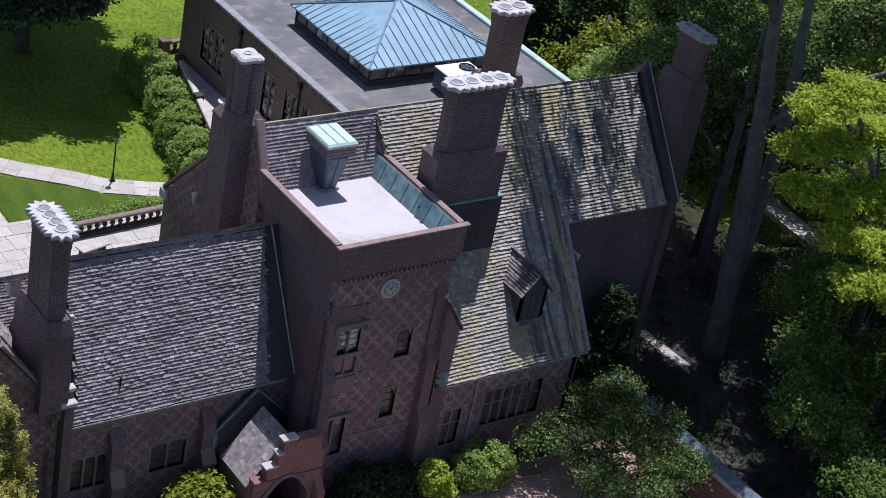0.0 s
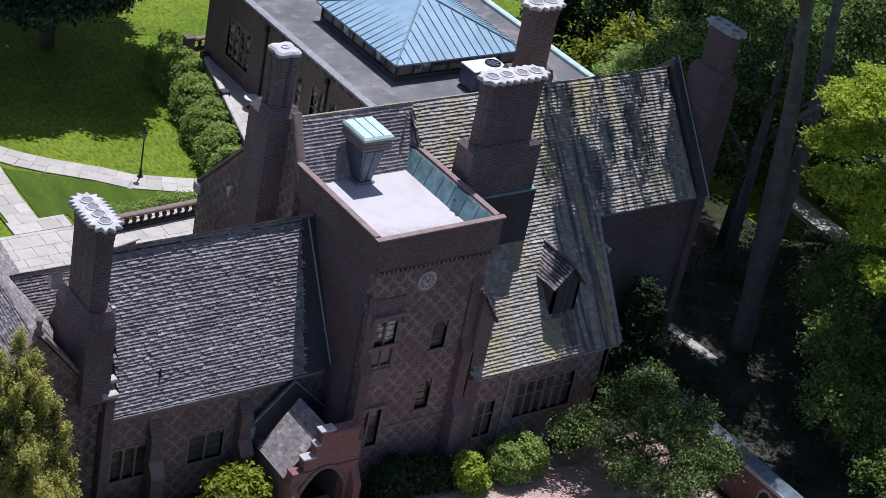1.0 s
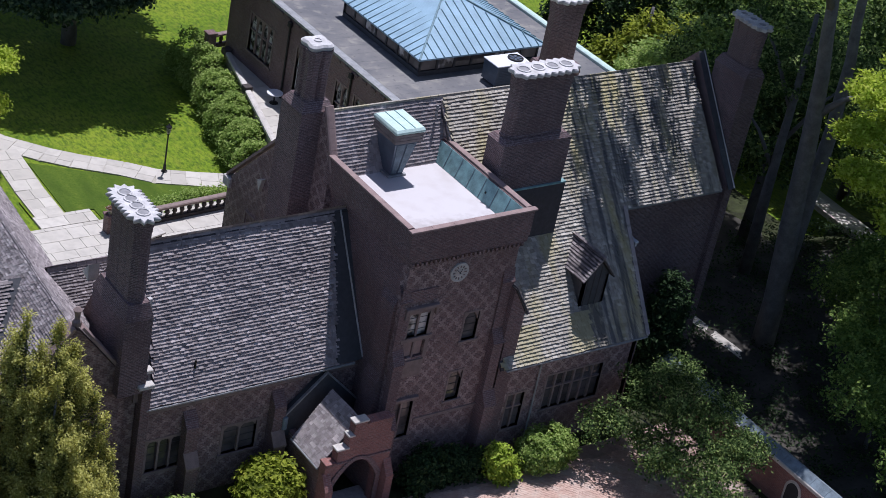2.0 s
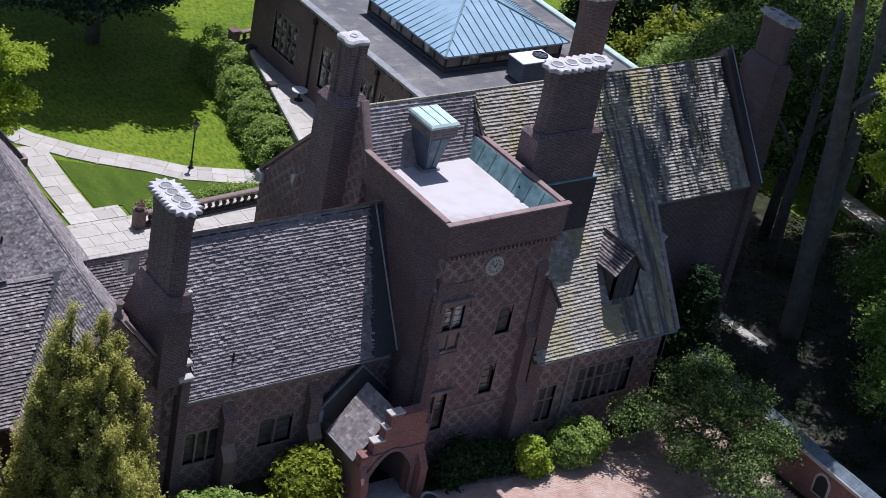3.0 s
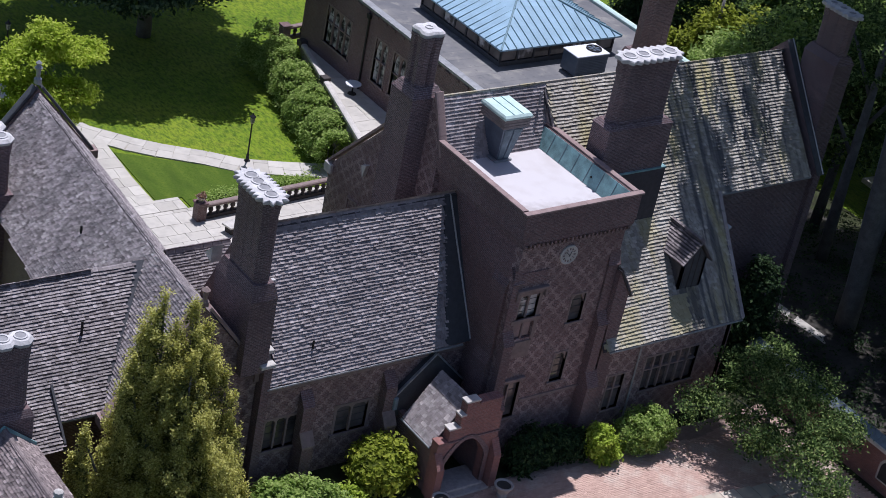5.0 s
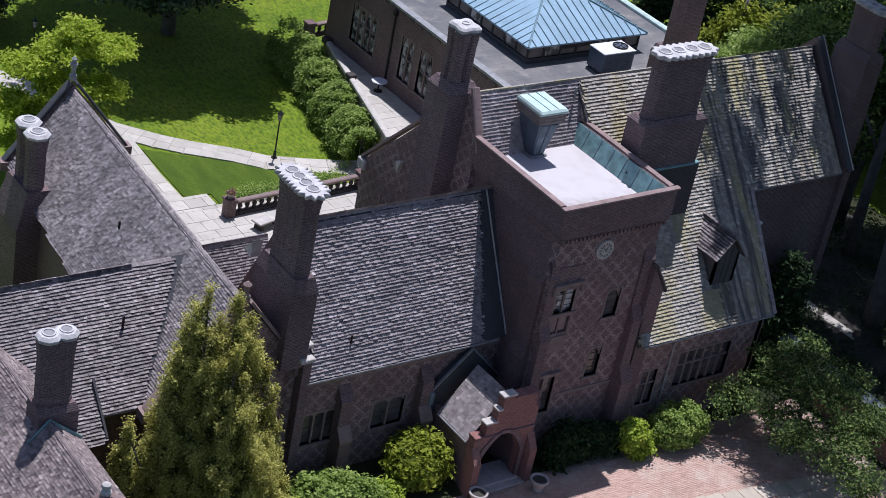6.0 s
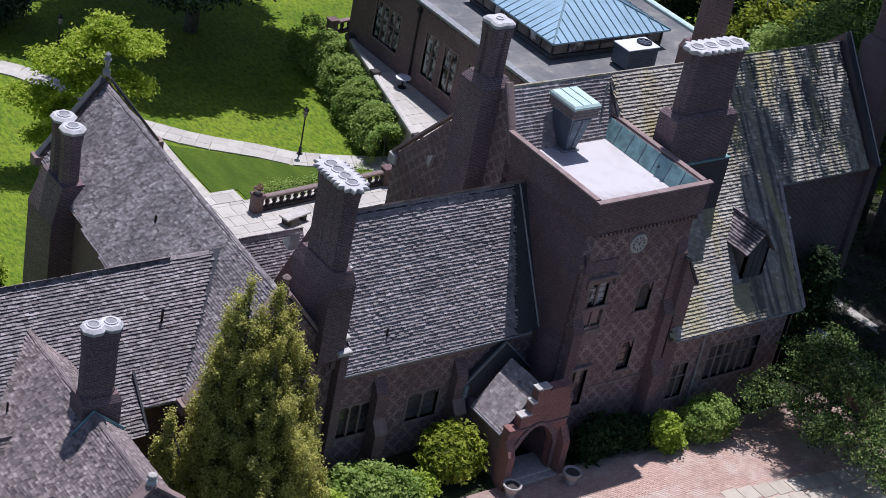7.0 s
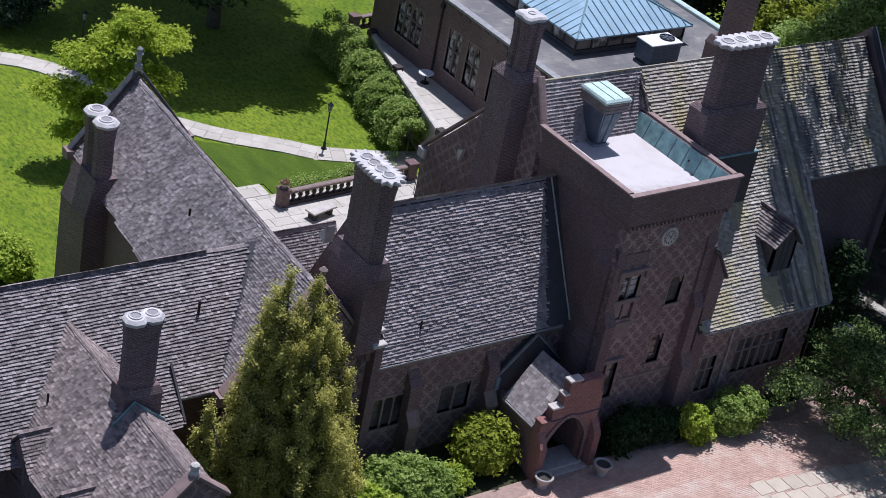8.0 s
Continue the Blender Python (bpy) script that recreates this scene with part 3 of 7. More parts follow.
def limb(bm, pts, r0, r1, n=8):
    pts = [Vector(p) for p in pts]
    rings = []
    for i, p in enumerate(pts):
        d = (pts[min(i + 1, len(pts) - 1)] - pts[max(i - 1, 0)]).normalized()
        a = d.cross(Vector((0.3, 0.9, 0.1))).normalized()
        b = d.cross(a)
        r = r0 + (r1 - r0) * i / (len(pts) - 1)
        rings.append([p + a * r * math.cos(2 * math.pi * k / n) + b * r * math.sin(2 * math.pi * k / n) for k in range(n)])
    loft(bm, rings)


def tree(name, label, base, trunk, r, limbs, blobs, count, per, leaf, spread, mat, seed, inner=0.5, category="tree", flat=0.6, out=0.6):
    """Tapered trunk, limbs towards the crown's lobes, and a crown of single leaves with gaps."""
    rng = np.random.default_rng(seed)
    ob = thing(name, base, label, category)
    bm = bmesh.new()
    limb(bm, trunk, r, r * 0.35)
    tr = part("trunk", bm, BARK, ob, smooth=True)
    for p, q in limbs:
        bm = bmesh.new()
        p, q = Vector(p), Vector(q)
        m = (p + q) / 2 + Vector((0, 0, (q - p).length * 0.08))
        limb(bm, [p, m, q], r * 0.38, r * 0.08, 6)
        part("limb", bm, BARK, ob, smooth=True)
    leaves("crown", shell(rng, blobs, count, inner), per, leaf, spread, mat, ob, seed + 1, flat=flat, out=out)
    return ob


def shrub(name, label, x, y, z, blobs, count, per, leaf, mat, seed, group=""):
    rng = np.random.default_rng(seed)
    ob = thing(name, (x, y, z), label, "shrub", group)
    bm = bmesh.new()
    for k in range(5):
        a = 2 * math.pi * k / 5
        limb(bm, [(x, y, z - 0.05), (x + 0.25 * math.cos(a), y + 0.25 * math.sin(a), z + 0.4), (x + 0.5 * math.cos(a), y + 0.5 * math.sin(a), z + 0.85)], 0.04, 0.015, 5)
    part("stem", bm, BARK, ob)
    leaves("foliage", shell(rng, [(x + b[0], y + b[1], z + b[2], b[3], b[4], b[5]) for b in blobs], count, 0.7), per, leaf, leaf * 1.6, mat, ob, seed + 1)
    return ob


# ---- ground, drive, paths ----
def height(x, y):
    """The garden behind the house lies lower than the forecourt."""
    k = min(1.0, max(0.0, (y - 9.0) / 6.0))
    return -2.25 * k * k * (3 - 2 * k)


def ground():
    xs = [-1500, -600, -250, -120, *range(-70, 91, 8), 120, 250, 600, 1500]
    ys = [-1500, -600, -250, -120, -70, -40, *range(-24, 9, 8), 9, 10, 11, 12, 13, 14, 15, *range(18, 91, 8), 120, 250, 600, 1500]
    bm = bmesh.new()
    g = [[bm.verts.new((x, y, height(x, y))) for x in xs] for y in ys]
    for a, b in zip(g, g[1:]):
        for i in range(len(xs) - 1):
            bm.faces.new((a[i], a[i + 1], b[i + 1], b[i]))
    ob = part("ground", bm, GRASS, None, "mown green lawn and earth, dark by the wood to carry shade")
    return tagged(ob, category="ground", kind="structure")


ground()


def drive():
    """Forecourt of small red paving bricks, laid as short courses."""
    rnd = random.Random(4)
    verts, faces, singles = [], [], []
    inside = lambda x, y: y < -1.6 - max(0, (x - 5) * 0.06) + 0.25 * math.sin(x * 0.9) and y < -1.9 + (x + 3) * 0.2 and x < 18.3
    y, row = -13.0, 0
    while y < -0.9:
        x = -8.0 + (row % 2) * 0.11
        while x < 19:
            if inside(x, y):
                h = 0.05 + rnd.uniform(-0.005, 0.006)
                if 1.6 < x < 5.6 and -4.4 < y < -2.4 and len(singles) < 290:
                    singles.append((x, y, h))
                    x += 0.228
                    continue
                k = len(verts)
                a, b, c, d = x + 0.006, x + 0.222, y + 0.006, y + 0.106
                verts += [(a, c, h), (b, c, h), (b, d, h), (a, d, h), (a, c, 0.02), (b, c, 0.02)]
                faces += [(k, k + 1, k + 2, k + 3), (k + 4, k + 5, k + 1, k)]
            x += 0.228
        y += 0.112
        row += 1
    bed = part("driveway", boxes((-8, 18.3, -13, -1.2, -0.2, 0.035)), plain("drive_joint", (0.34, 0.24, 0.2), 0.95), None, "red brick forecourt with pale dusty joints")
    tagged(bed, category="driveway", kind="structure")
    me = bpy.data.meshes.new("brick_paving")
    me.from_pydata(verts, [], faces)
    me.materials.append(DRIVE)
    ob = new("brick_paving", me)
    ob.parent = bed
    tagged(ob, kind="stuff")
    one = bpy.data.meshes.new("brick")
    one.from_pydata([(0.006, 0.006, 0), (0.222, 0.006, 0), (0.222, 0.106, 0), (0.006, 0.106, 0), (0.006, 0.006, -0.03), (0.222, 0.006, -0.03), (0.222, 0.106, -0.03), (0.006, 0.106, -0.03)], [], [(0, 1, 2, 3), (4, 5, 1, 0), (5, 6, 2, 1), (6, 7, 3, 2), (7, 4, 0, 3)])
    one.materials.append(DRIVE_S)
    for x, y, h in singles:
        ob = new("brick", one)
        ob.parent = bed
        ob.location = (x, y, h)
    n = 0
    for i in range(10):
        for j in range(5):
            x, y = 6.9 + i * 0.95 - j * 0.6, -5.7 - 0.14 * (i * 0.95) - j * 0.95
            if n < 60:
                bm = soften(boxes((x + 0.012, x + 0.93, y - 0.93, y, 0.0, 0.078 + rnd.uniform(0, 0.006))), 0.008)
                part("flagstone", bm, FLAG_WARM, bed)
                n += 1


drive()


def path(name, pts, width, z, label, seed, slab_len=1.1, across=2):
    """A flagged path along pts; every flag is a piece of its own."""
    rnd = random.Random(seed)
    pts = [Vector((*p, z)) for p in pts]
    bm = bmesh.new()
    for i, (a, b) in enumerate(zip(pts, pts[1:])):
        d = (b - a).normalized()
        a, b = a - Vector((0, 0, 0.005 * (i % 2))), b - Vector((0, 0, 0.005 * (i % 2)))
        s = Vector((-d.y, d.x, 0)) * width / 2
        slab(bm, [a - d * 0.2 - s, b + d * 0.2 - s, b + d * 0.2 + s, a - d * 0.2 + s], (0, 0, -0.3))
    ob = part(name, bm, plain(name + "_bed", (0.4, 0.37, 0.31), 0.95), None, label)
    tagged(ob, category="path", kind="structure")
    for a, b in zip(pts, pts[1:]):
        d = b - a
        n = max(1, round(d.length / slab_len))
        u = d.normalized()
        s = Vector((-u.y, u.x, 0))
        for i in range(n):
            cut = [-width / 2] + sorted(rnd.uniform(-width * 0.3, width * 0.3) for _ in range(across - 1)) + [width / 2]
            for p, q in zip(cut, cut[1:]):
                c0, c1 = a + d * (i / n) + u * 0.01, a + d * ((i + 1) / n) - u * 0.01
                bm = bmesh.new()
                slab(bm, [c0 + s * (p + 0.01), c1 + s * (p + 0.01), c1 + s * (q - 0.01), c0 + s * (q - 0.01)], (0, 0, 0.035 + rnd.uniform(0, 0.008)))
                part("flagstone", bm, FLAG, ob)
    return ob


path("garden_path", [(-30, 54.0), (-20, 53.4), (-13.5, 52.5), (-9.6, 51.0), (-7.8, 50.0), (-6.6, 49.2), (-5.5, 48.1), (-4.6, 46.6), (-3.2, 43.2), (-1.5, 39.6), (0.6, 37.3), (2.0, 36.1), (4.4, 34.4), (6.0, 32.95), (8.5, 31.8), (10.6, 30.95), (13.0, 30.3)], 1.75, -2.2, "pale flagged path across the lawn", 3)
path("terrace_path", [(-1.6, 38.4), (-1.95, 33.5), (-2.0, 30.3)], 1.8, -2.2, "pale flagged path down to the terrace", 5)
path("wood_path", [(43.4, -6.0), (44.3, 4.0), (44.8, 12.0), (45.1, 16.0)], 1.7, 0.0, "pale sunlit path beyond the wood", 6)
path("side_path", [(26.5, 1.4), (26.4, 3.4), (26.25, 6.2)], 0.7, 0.0, "narrow pale path in the shade of the wood", 8, 0.9, 1)


def wood_floor():
    """Leaf litter and bare soil under the wood, dark to carry its deep shade, with an uneven edge."""
    xs = [20.4 + 1.2 * i for i in range(18)]
    ys = [-17.0 + 1.0 * i for i in range(46)]
    bm = bmesh.new()
    g = [[bm.verts.new((x + 0.35 * math.sin(y * 1.3) + 0.25 * math.sin(y * 2.9 + 1), y + 0.4 * math.sin(x * 1.1), height(x, y + 0.4 * math.sin(x * 1.1)) + 0.03 + 0.02 * math.sin(x * 3 + y * 2))) for x in xs] for y in ys]
    for a, b, y in zip(g, g[1:], ys):
        for i in range(len(xs) - 1):
            if y < 14 or xs[i] > 33.5:
                bm.faces.new((a[i], a[i + 1], b[i + 1], b[i]))
    ob = part("wood_floor", bm, SOIL, None, "leaf litter and bare soil under the trees, dark to carry their shade")
    return tagged(ob, category="soil", kind="structure")


wood_floor()


def lawn(name, pts, z, label):
    """A finer, closer-mown piece of lawn between two paths."""
    ob = part(name, slabs(([(x, y, z) for x, y in pts], (0, 0, -0.2))), LAWN, None, label)
    return tagged(ob, category="lawn", kind="structure")


lawn("lawn", [(-0.75, 36.6), (1.3, 35.25), (4.0, 33.5), (5.6, 32.1), (7.6, 31.15), (9.4, 30.6), (9.4, 28.9), (0.75, 28.9), (0.75, 30.45), (-0.95, 30.45)], -2.19, "dark green closely mown lawn between the paths")


def terrace(name, x0, x1, y0, y1, z, label, seed, drop=1.0, size=1.25, skew=0.0):
    """Flags on a bed; with skew the near edge runs aslant as y grows."""
    rnd = random.Random(seed)
    edge = lambda y: x0 + max(0.0, y - y0 - 3.2) * skew
    ob = part(name, slabs(([(x0, y0, z), (x1, y0, z), (x1, y1, z), (edge(y1), y1, z), (x0, y0 + 3.2, z)], (0, 0, -drop))), plain(name + "_bed", (0.33, 0.3, 0.27), 0.95), None, label)
    tagged(ob, category="terrace", kind="structure")
    y = y0
    while y < y1 - 0.1:
        h = min(size * rnd.uniform(0.6, 1.0), y1 - y)
        x = edge(y + h)
        while x < x1 - 0.1:
            w = min(size * rnd.uniform(0.7, 1.6), x1 - x)
            part("flagstone", boxes((x + 0.012, x + w - 0.012, y + 0.012, y + h - 0.012, z - 0.01, z + 0.03 + rnd.uniform(0, 0.008))), FLAG, ob)
            x += w
        y += h
    return ob


terrace("terrace", -4.8, 10.4, 21.5, 29.1, -2.15, "pale flagstone terrace behind the house", 7)
terrace("terrace_landing", -3.1, 0.45, 29.12, 30.45, -2.15, "pale flagstone landing where the path meets the terrace", 17)
terrace("upper_terrace", 11.85, 15.84, 25.2, 42.6, 0.65, "raised pale flagstone terrace along the gallery", 9, 3.2, 1.25, 0.27)


# ---- clock tower ----
def clock_tower():
    t = thing("clock_tower", (3.4, 3.5, 0), "square dark brick clock tower with pale diamond brickwork", "tower")
    x0, x1, y0, y1 = 0.42, 6.42, 0.22, 6.9
    holes = [(0.95, 2.05, 7.05, 8.08), (0.95, 2.05, 8.2, 9.45), (4.15, 4.95, 7.35, 8.85), (3.95, 4.7, 4.0, 5.6), (0.9, 2.1, 2.5, 4.5)]
    part("wall", wall("y", y0, 0.5, x0, x1, 0, 12.35, holes), BRICK_DIAPER, t, "brick front with a diamond pattern of pale headers")
    part("wall", wall("x", x0, 0.5, y0 + 0.5, y1, 0, 12.35), BRICK, t, "plain dark brick side")
    part("wall", wall("x", x1 - 0.5, 0.5, y0 + 0.5, y1, 0, 12.35), BRICK, t)
    part("wall", wall("y", y1 - 0.5, 0.5, x0 + 0.5, x1 - 0.5, 0, 12.35), BRICK, t)
    window(t, "y", y0, 0.95, 8.2, 1.1, 1.25, 2, 0, 0.2, PALEGLASS, FRAME, "stone-framed two-light window with pale blinds", 0.14, 0.2)
    for k in range(2):
        part("blind_panel", soften(boxes((0.99 + 0.56 * k, 1.45 + 0.56 * k, y0 + 0.1, y0 + 0.22, 7.1, 8.08)), 0.02), COPING, t, "blind stone panel below the window")
    part("mullion", soften(boxes((1.45, 1.55, y0 + 0.02, y0 + 0.24, 7.05, 8.1)), 0.015), FRAME, t)
    for k in (0.75, 2.051):
        part("jamb", boxes((k, k + 0.199, y0 - 0.04, y0 + 0.2, 6.95, 8.09)), FRAME, t, "stone jamb of the blind panels")
    window(t, "y", y0, 4.15, 7.35, 0.8, 1.5, 1, 0, 0.5, label="narrow pointed window")
    window(t, "y", y0, 3.95, 4.0, 0.75, 1.6, 1, 0, 0.5, label="narrow pointed window")
    window(t, "y", y0, 0.9, 2.5, 1.2, 2.0, 2, 0, 0, label="low dark two-light window")
    # stone apron and hood of the tall window
    part("apron", soften(boxes((0.85, 2.15, y0 - 0.06, y0 + 0.05, 6.0, 6.9)), 0.015), FRAME, t, "carved stone apron panel")
    part("hood", soften(boxes((0.6, 2.4, y0 - 0.2, y0 + 0.1, 9.72, 9.88), (0.6, 0.75, y0 - 0.16, y0 + 0.1, 9.3, 9.72), (2.25, 2.4, y0 - 0.16, y0 + 0.1, 9.3, 9.72)), 0.02), FRAME, t, "stone hood mould")
    part("panel", soften(boxes((0.75, 2.25, y0 - 0.05, y0 + 0.05, 10.0, 10.75)), 0.02), BRICK, t, "sunk brick panel")
    # string course and corbelled parapet
    part("string_course", soften(boxes((2.3, x1 + 0.06, y0 - 0.06, y0 + 0.02, 3.25, 3.42)), 0.02), FRAME, t)
    part("hood", soften(boxes((0.7, 2.3, y0 - 0.16, y0 + 0.1, 4.66, 4.8)), 0.02), FRAME, t, "stone hood mould")
    bm = bmesh.new()
    rect = lambda o, z: [(x0 - o, y0 - o, z), (x1 + o, y0 - o, z), (x1 + o, y1, z), (x0 - o, y1, z)]
    loft(bm, [rect(0.0, 12.0), rect(0.08, 12.12), rect(0.08, 12.25), rect(0.2, 12.4), rect(0.2, 12.7)])
    part("corbel_table", bm, BRICK, t, "stepped brick corbelling")
    for k in range(26):
        u = x0 - 0.1 + k * 0.24
        part("corbel", boxes((u, u + 0.11, y0 - 0.24, y0 - 0.06, 12.18, 12.36)), BRICK_DIAPER, t)
    fx0, fx1, fy0, pt = 0.06, 6.68, 0.0, 13.95
    part("parapet", boxes((fx0, fx1, fy0, fy0 + 0.34, 12.7, pt)), BRICK, t, "brick parapet")
    part("parapet", boxes((fx0, fx0 + 0.34, fy0 + 0.34, y1 + 0.2, 12.7, pt)), BRICK, t)
    part("parapet", slabs(([(x, fy0 + 0.34, z) for x, z in ((fx1, 12.7), (fx1, pt), (fx1 - 0.34, pt), (fx1 - 0.7, 12.96), (fx1 - 0.7, 12.7))], (0, y1 - fy0 - 0.14, 0))), BRICK, t)
    coping_run(t, (fx0 - 0.12, fy0 + 0.1, pt), (fx1 + 0.12, fy0 + 0.1, pt + 0.04), 0.3, 0.1, COPING, 1.1)
    coping_run(t, (fx0 + 0.1, fy0 + 0.32, pt), (fx0 + 0.1, y1 + 0.1, pt + 0.04), 0.3, 0.1, COPING, 1.1)
    coping_run(t, (fx1 - 0.1, fy0 + 0.32, pt), (fx1 - 0.1, y1 + 0.2, pt + 0.04), 0.3, 0.1, COPING, 1.1)
    part("roof_deck", boxes((fx0 + 0.342, fx1 - 0.702, fy0 + 0.342, y1 + 0.15, 12.71, 12.95)), MEMBRANE, t, "white coated flat roof deck, dirty in one corner")
    xl = fx1 - 0.34
    lean = lambda z: fx1 - 0.7 + (z - 12.96) * 0.36 / (pt - 12.96)
    strip = lambda a, b, off, thick: slabs(([(lean(z) - off, y, z) for y, z in ((a, 12.965), (b, 12.965), (b, pt - 0.02), (a, pt - 0.02))], (-thick, 0, 0)))
    for k in range(7):
        a = fy0 + 0.38 + k * 0.95
        sheet = part("lining_sheet", strip(a + 0.01, a + 0.94, 0.004, 0.022), COPPER, t, "blue-green copper parapet lining, streaked and worn")
        part("seam", strip(a - 0.012, a + 0.012, 0.02, 0.03), COPPER_DARK, sheet)
    part("lining_sheet", boxes((fx0 + 0.36, xl - 0.4, fy0 + 0.342, fy0 + 0.365, 12.96, pt - 0.02)), COPPER, t, "blue-green copper parapet lining")
    ang = np.linspace(0, 6.28, 9)[:-1]
    bm = bmesh.new()
    loft(bm, [[(lean(13.4) - o, 2.9 + 0.05 * math.cos(a), 13.4 + 0.05 * math.sin(a)) for a in ang] for o in (0.07, 0.027)])
    part("overflow_pipe", bm, OPENING_BLACK, t)
    # corner buttresses with sloped set-offs
    for bx0, bx1, by in ((0.3, 0.85, 0.06), (5.85, 6.5, 0.0)):
        bm = bmesh.new()
        prof = [(by - 0.55, 0), (by - 0.55, 3.6), (by - 0.2, 4.3), (by - 0.2, 7.0), (by + 0.1, 7.7), (by + 0.1, 10.2), (y0, 10.9), (y0, 0)]
        slab(bm, [(bx0, y, z) for y, z in prof], (bx1 - bx0, 0, 0))
        b = part("buttress", bm, BRICK, t, "stepped brick corner buttress")
        for zz, yy in ((4.3, by - 0.55), (7.7, by - 0.2), (10.9, by + 0.1)):
            part("weathering", slabs(([(bx0 - 0.03, yy - 0.04, zz - 0.74), (bx0 - 0.03, yy + 0.36, zz + 0.03), (bx0 - 0.03, yy + 0.36, zz + 0.09), (bx0 - 0.03, yy - 0.06, zz - 0.66)], (bx1 - bx0 + 0.06, 0, 0))), BRICK, b)
    bm = bmesh.new()
    slab(bm, [(x, 1.7, z) for x, z in ((0.1, 0), (0.1, 5.6), (0.26, 6.1), (0.26, 9.8), (0.42, 10.2), (0.42, 0))], (0, -1.1, 0))
    part("buttress", bm, BRICK, t, "stepped brick corner buttress")
    # buttress on the side towards the hall, with a slated slope
    bm = bmesh.new()
    slab(bm, [(x, 0.75, z) for x, z in ((6.42, 0), (7.3, 0), (7.3, 8.55), (6.42, 9.95))], (0, -0.95, 0))
    part("buttress", bm, BRICK, t, "brick buttress between the tower and the hall")
    cap = part("buttress_roof", slabs(([(7.42, -0.3, 8.4), (6.42, -0.3, 10.0), (6.42, 0.85, 10.0), (7.42, 0.85, 8.4)], (0.05, 0, 0.04))), UNDER, t, "small slated buttress slope")
    slates(cap, (7.5, -0.3, 8.42), (0, 1, 0), (-1.0, 0, 1.6), 1.15, 1.85, lambda p: True, 0.16, 0.2, 0.08, SLATE_MID, SLATE_MID_S, None, 19)
    # clock
    cx, cz = 3.2, 11.3
    disc = lambda y, r, n=24: [(cx + r * math.cos(2 * math.pi * k / n), y, cz + r * math.sin(2 * math.pi * k / n)) for k in range(n)]
    bm = bmesh.new()
    loft(bm, [disc(y0 + 0.02, 0.5), disc(y0 - 0.08, 0.5), disc(y0 - 0.1, 0.45), disc(y0 - 0.07, 0.39), disc(y0 - 0.05, 0.1)])
    dial = part("clock", bm, STONE, t, "round pale stone clock dial")
    for k in range(12):
        a = 2 * math.pi * k / 12
        c, s = math.cos(a), math.sin(a)
        pts = [(cx + c * r - s * w, y0 - 0.105, cz + s * r + c * w) for r, w in ((0.26, -0.015), (0.36, -0.02), (0.36, 0.02), (0.26, 0.015))]
        part("hour_mark", slabs((pts, (0, 0.05, 0))), FRAME, dial)
    for a, ln in ((1.1, 0.22), (2.4, 0.33)):
        c, s = math.cos(a), math.sin(a)
        pts = [(cx + c * r - s * w, y0 - 0.125, cz + s * r + c * w) for r, w in ((-0.06, -0.02), (ln, -0.012), (ln, 0.012), (-0.06, 0.02))]
        part("pointer", slabs((pts, (0, 0.018, 0))), LEADCAP, dial)
    return t


clock_tower()


def roof_turret():
    """Copper-lidded timber ventilator on the tower's deck."""
    t = thing("ventilator_turret", (3.3, 6.55, 12.95), "boarded ventilator turret with a pale green copper lid", "ventilator")
    cx, cy = 3.3, 6.55
    sq = lambda a, b, z: [(cx - a, cy - b, z), (cx + a, cy - b, z), (cx + a, cy + b, z), (cx - a, cy + b, z)]
    bm = bmesh.new()
    loft(bm, [sq(0.78, 0.95, 15.42), sq(0.8, 1.0, 15.48), sq(0.8, 1.0, 15.56), sq(0.74, 0.9, 15.66)])
    lid = part("lid", bm, COPPER_PALE, t, "pale green copper lid")
    for k in (-0.26, 0.26):
        part("seam", boxes((cx + k - 0.015, cx + k + 0.015, cy - 0.9, cy + 0.9, 15.66, 15.69)), COPPER, lid)
    bm = bmesh.new()
    loft(bm, [sq(0.66, 0.84, 14.9), sq(0.73, 0.91, 14.95), sq(0.74, 0.92, 15.42)])
    part("hood", bm, TIMBER, t, "grey weathered boarded hood")
    for k in range(3):
        z = 14.96 + k * 0.155
        part("board", boxes((cx - 0.765, cx + 0.765, cy - 0.95, cy - 0.925, z, z + 0.13)), TIMBER, t)
        part("board", boxes((cx - 0.77, cx - 0.745, cy - 0.925, cy + 0.92, z, z + 0.13)), TIMBER, t)
    bm = bmesh.new()
    loft(bm, [sq(0.34, 0.42, 12.95), sq(0.34, 0.42, 13.05), sq(0.62, 0.8, 14.9)])
    part("pedestal", bm, GREYMETAL, t, "tapered pedestal clad in blue-grey metal")
    for sx in (-1, 1):
        bm = bmesh.new()
        slab(bm, [(cx + sx * 0.05, cy - 0.47, 13.12), (cx + sx * 0.28, cy - 0.47, 13.12), (cx + sx * 0.5, cy - 0.81, 14.8), (cx + sx * 0.05, cy - 0.81, 14.8)], (0, 0.03, 0))
        part("panel", bm, COPPER_DARK, t, "dull blue-green copper panel")
    part("base", soften(boxes((cx - 0.5, cx + 0.5, cy - 0.55, cy + 0.5, 12.951, 13.06)), 0.02), LEAD, t)


roof_turret()


# ---- main hall ----
RY, RZ, EY, EZ = 8.0, 15.75, -0.52, 5.58
GRAD = (RZ - EZ) / (RY - EY)
zf = lambda y: EZ + GRAD * (y - EY)


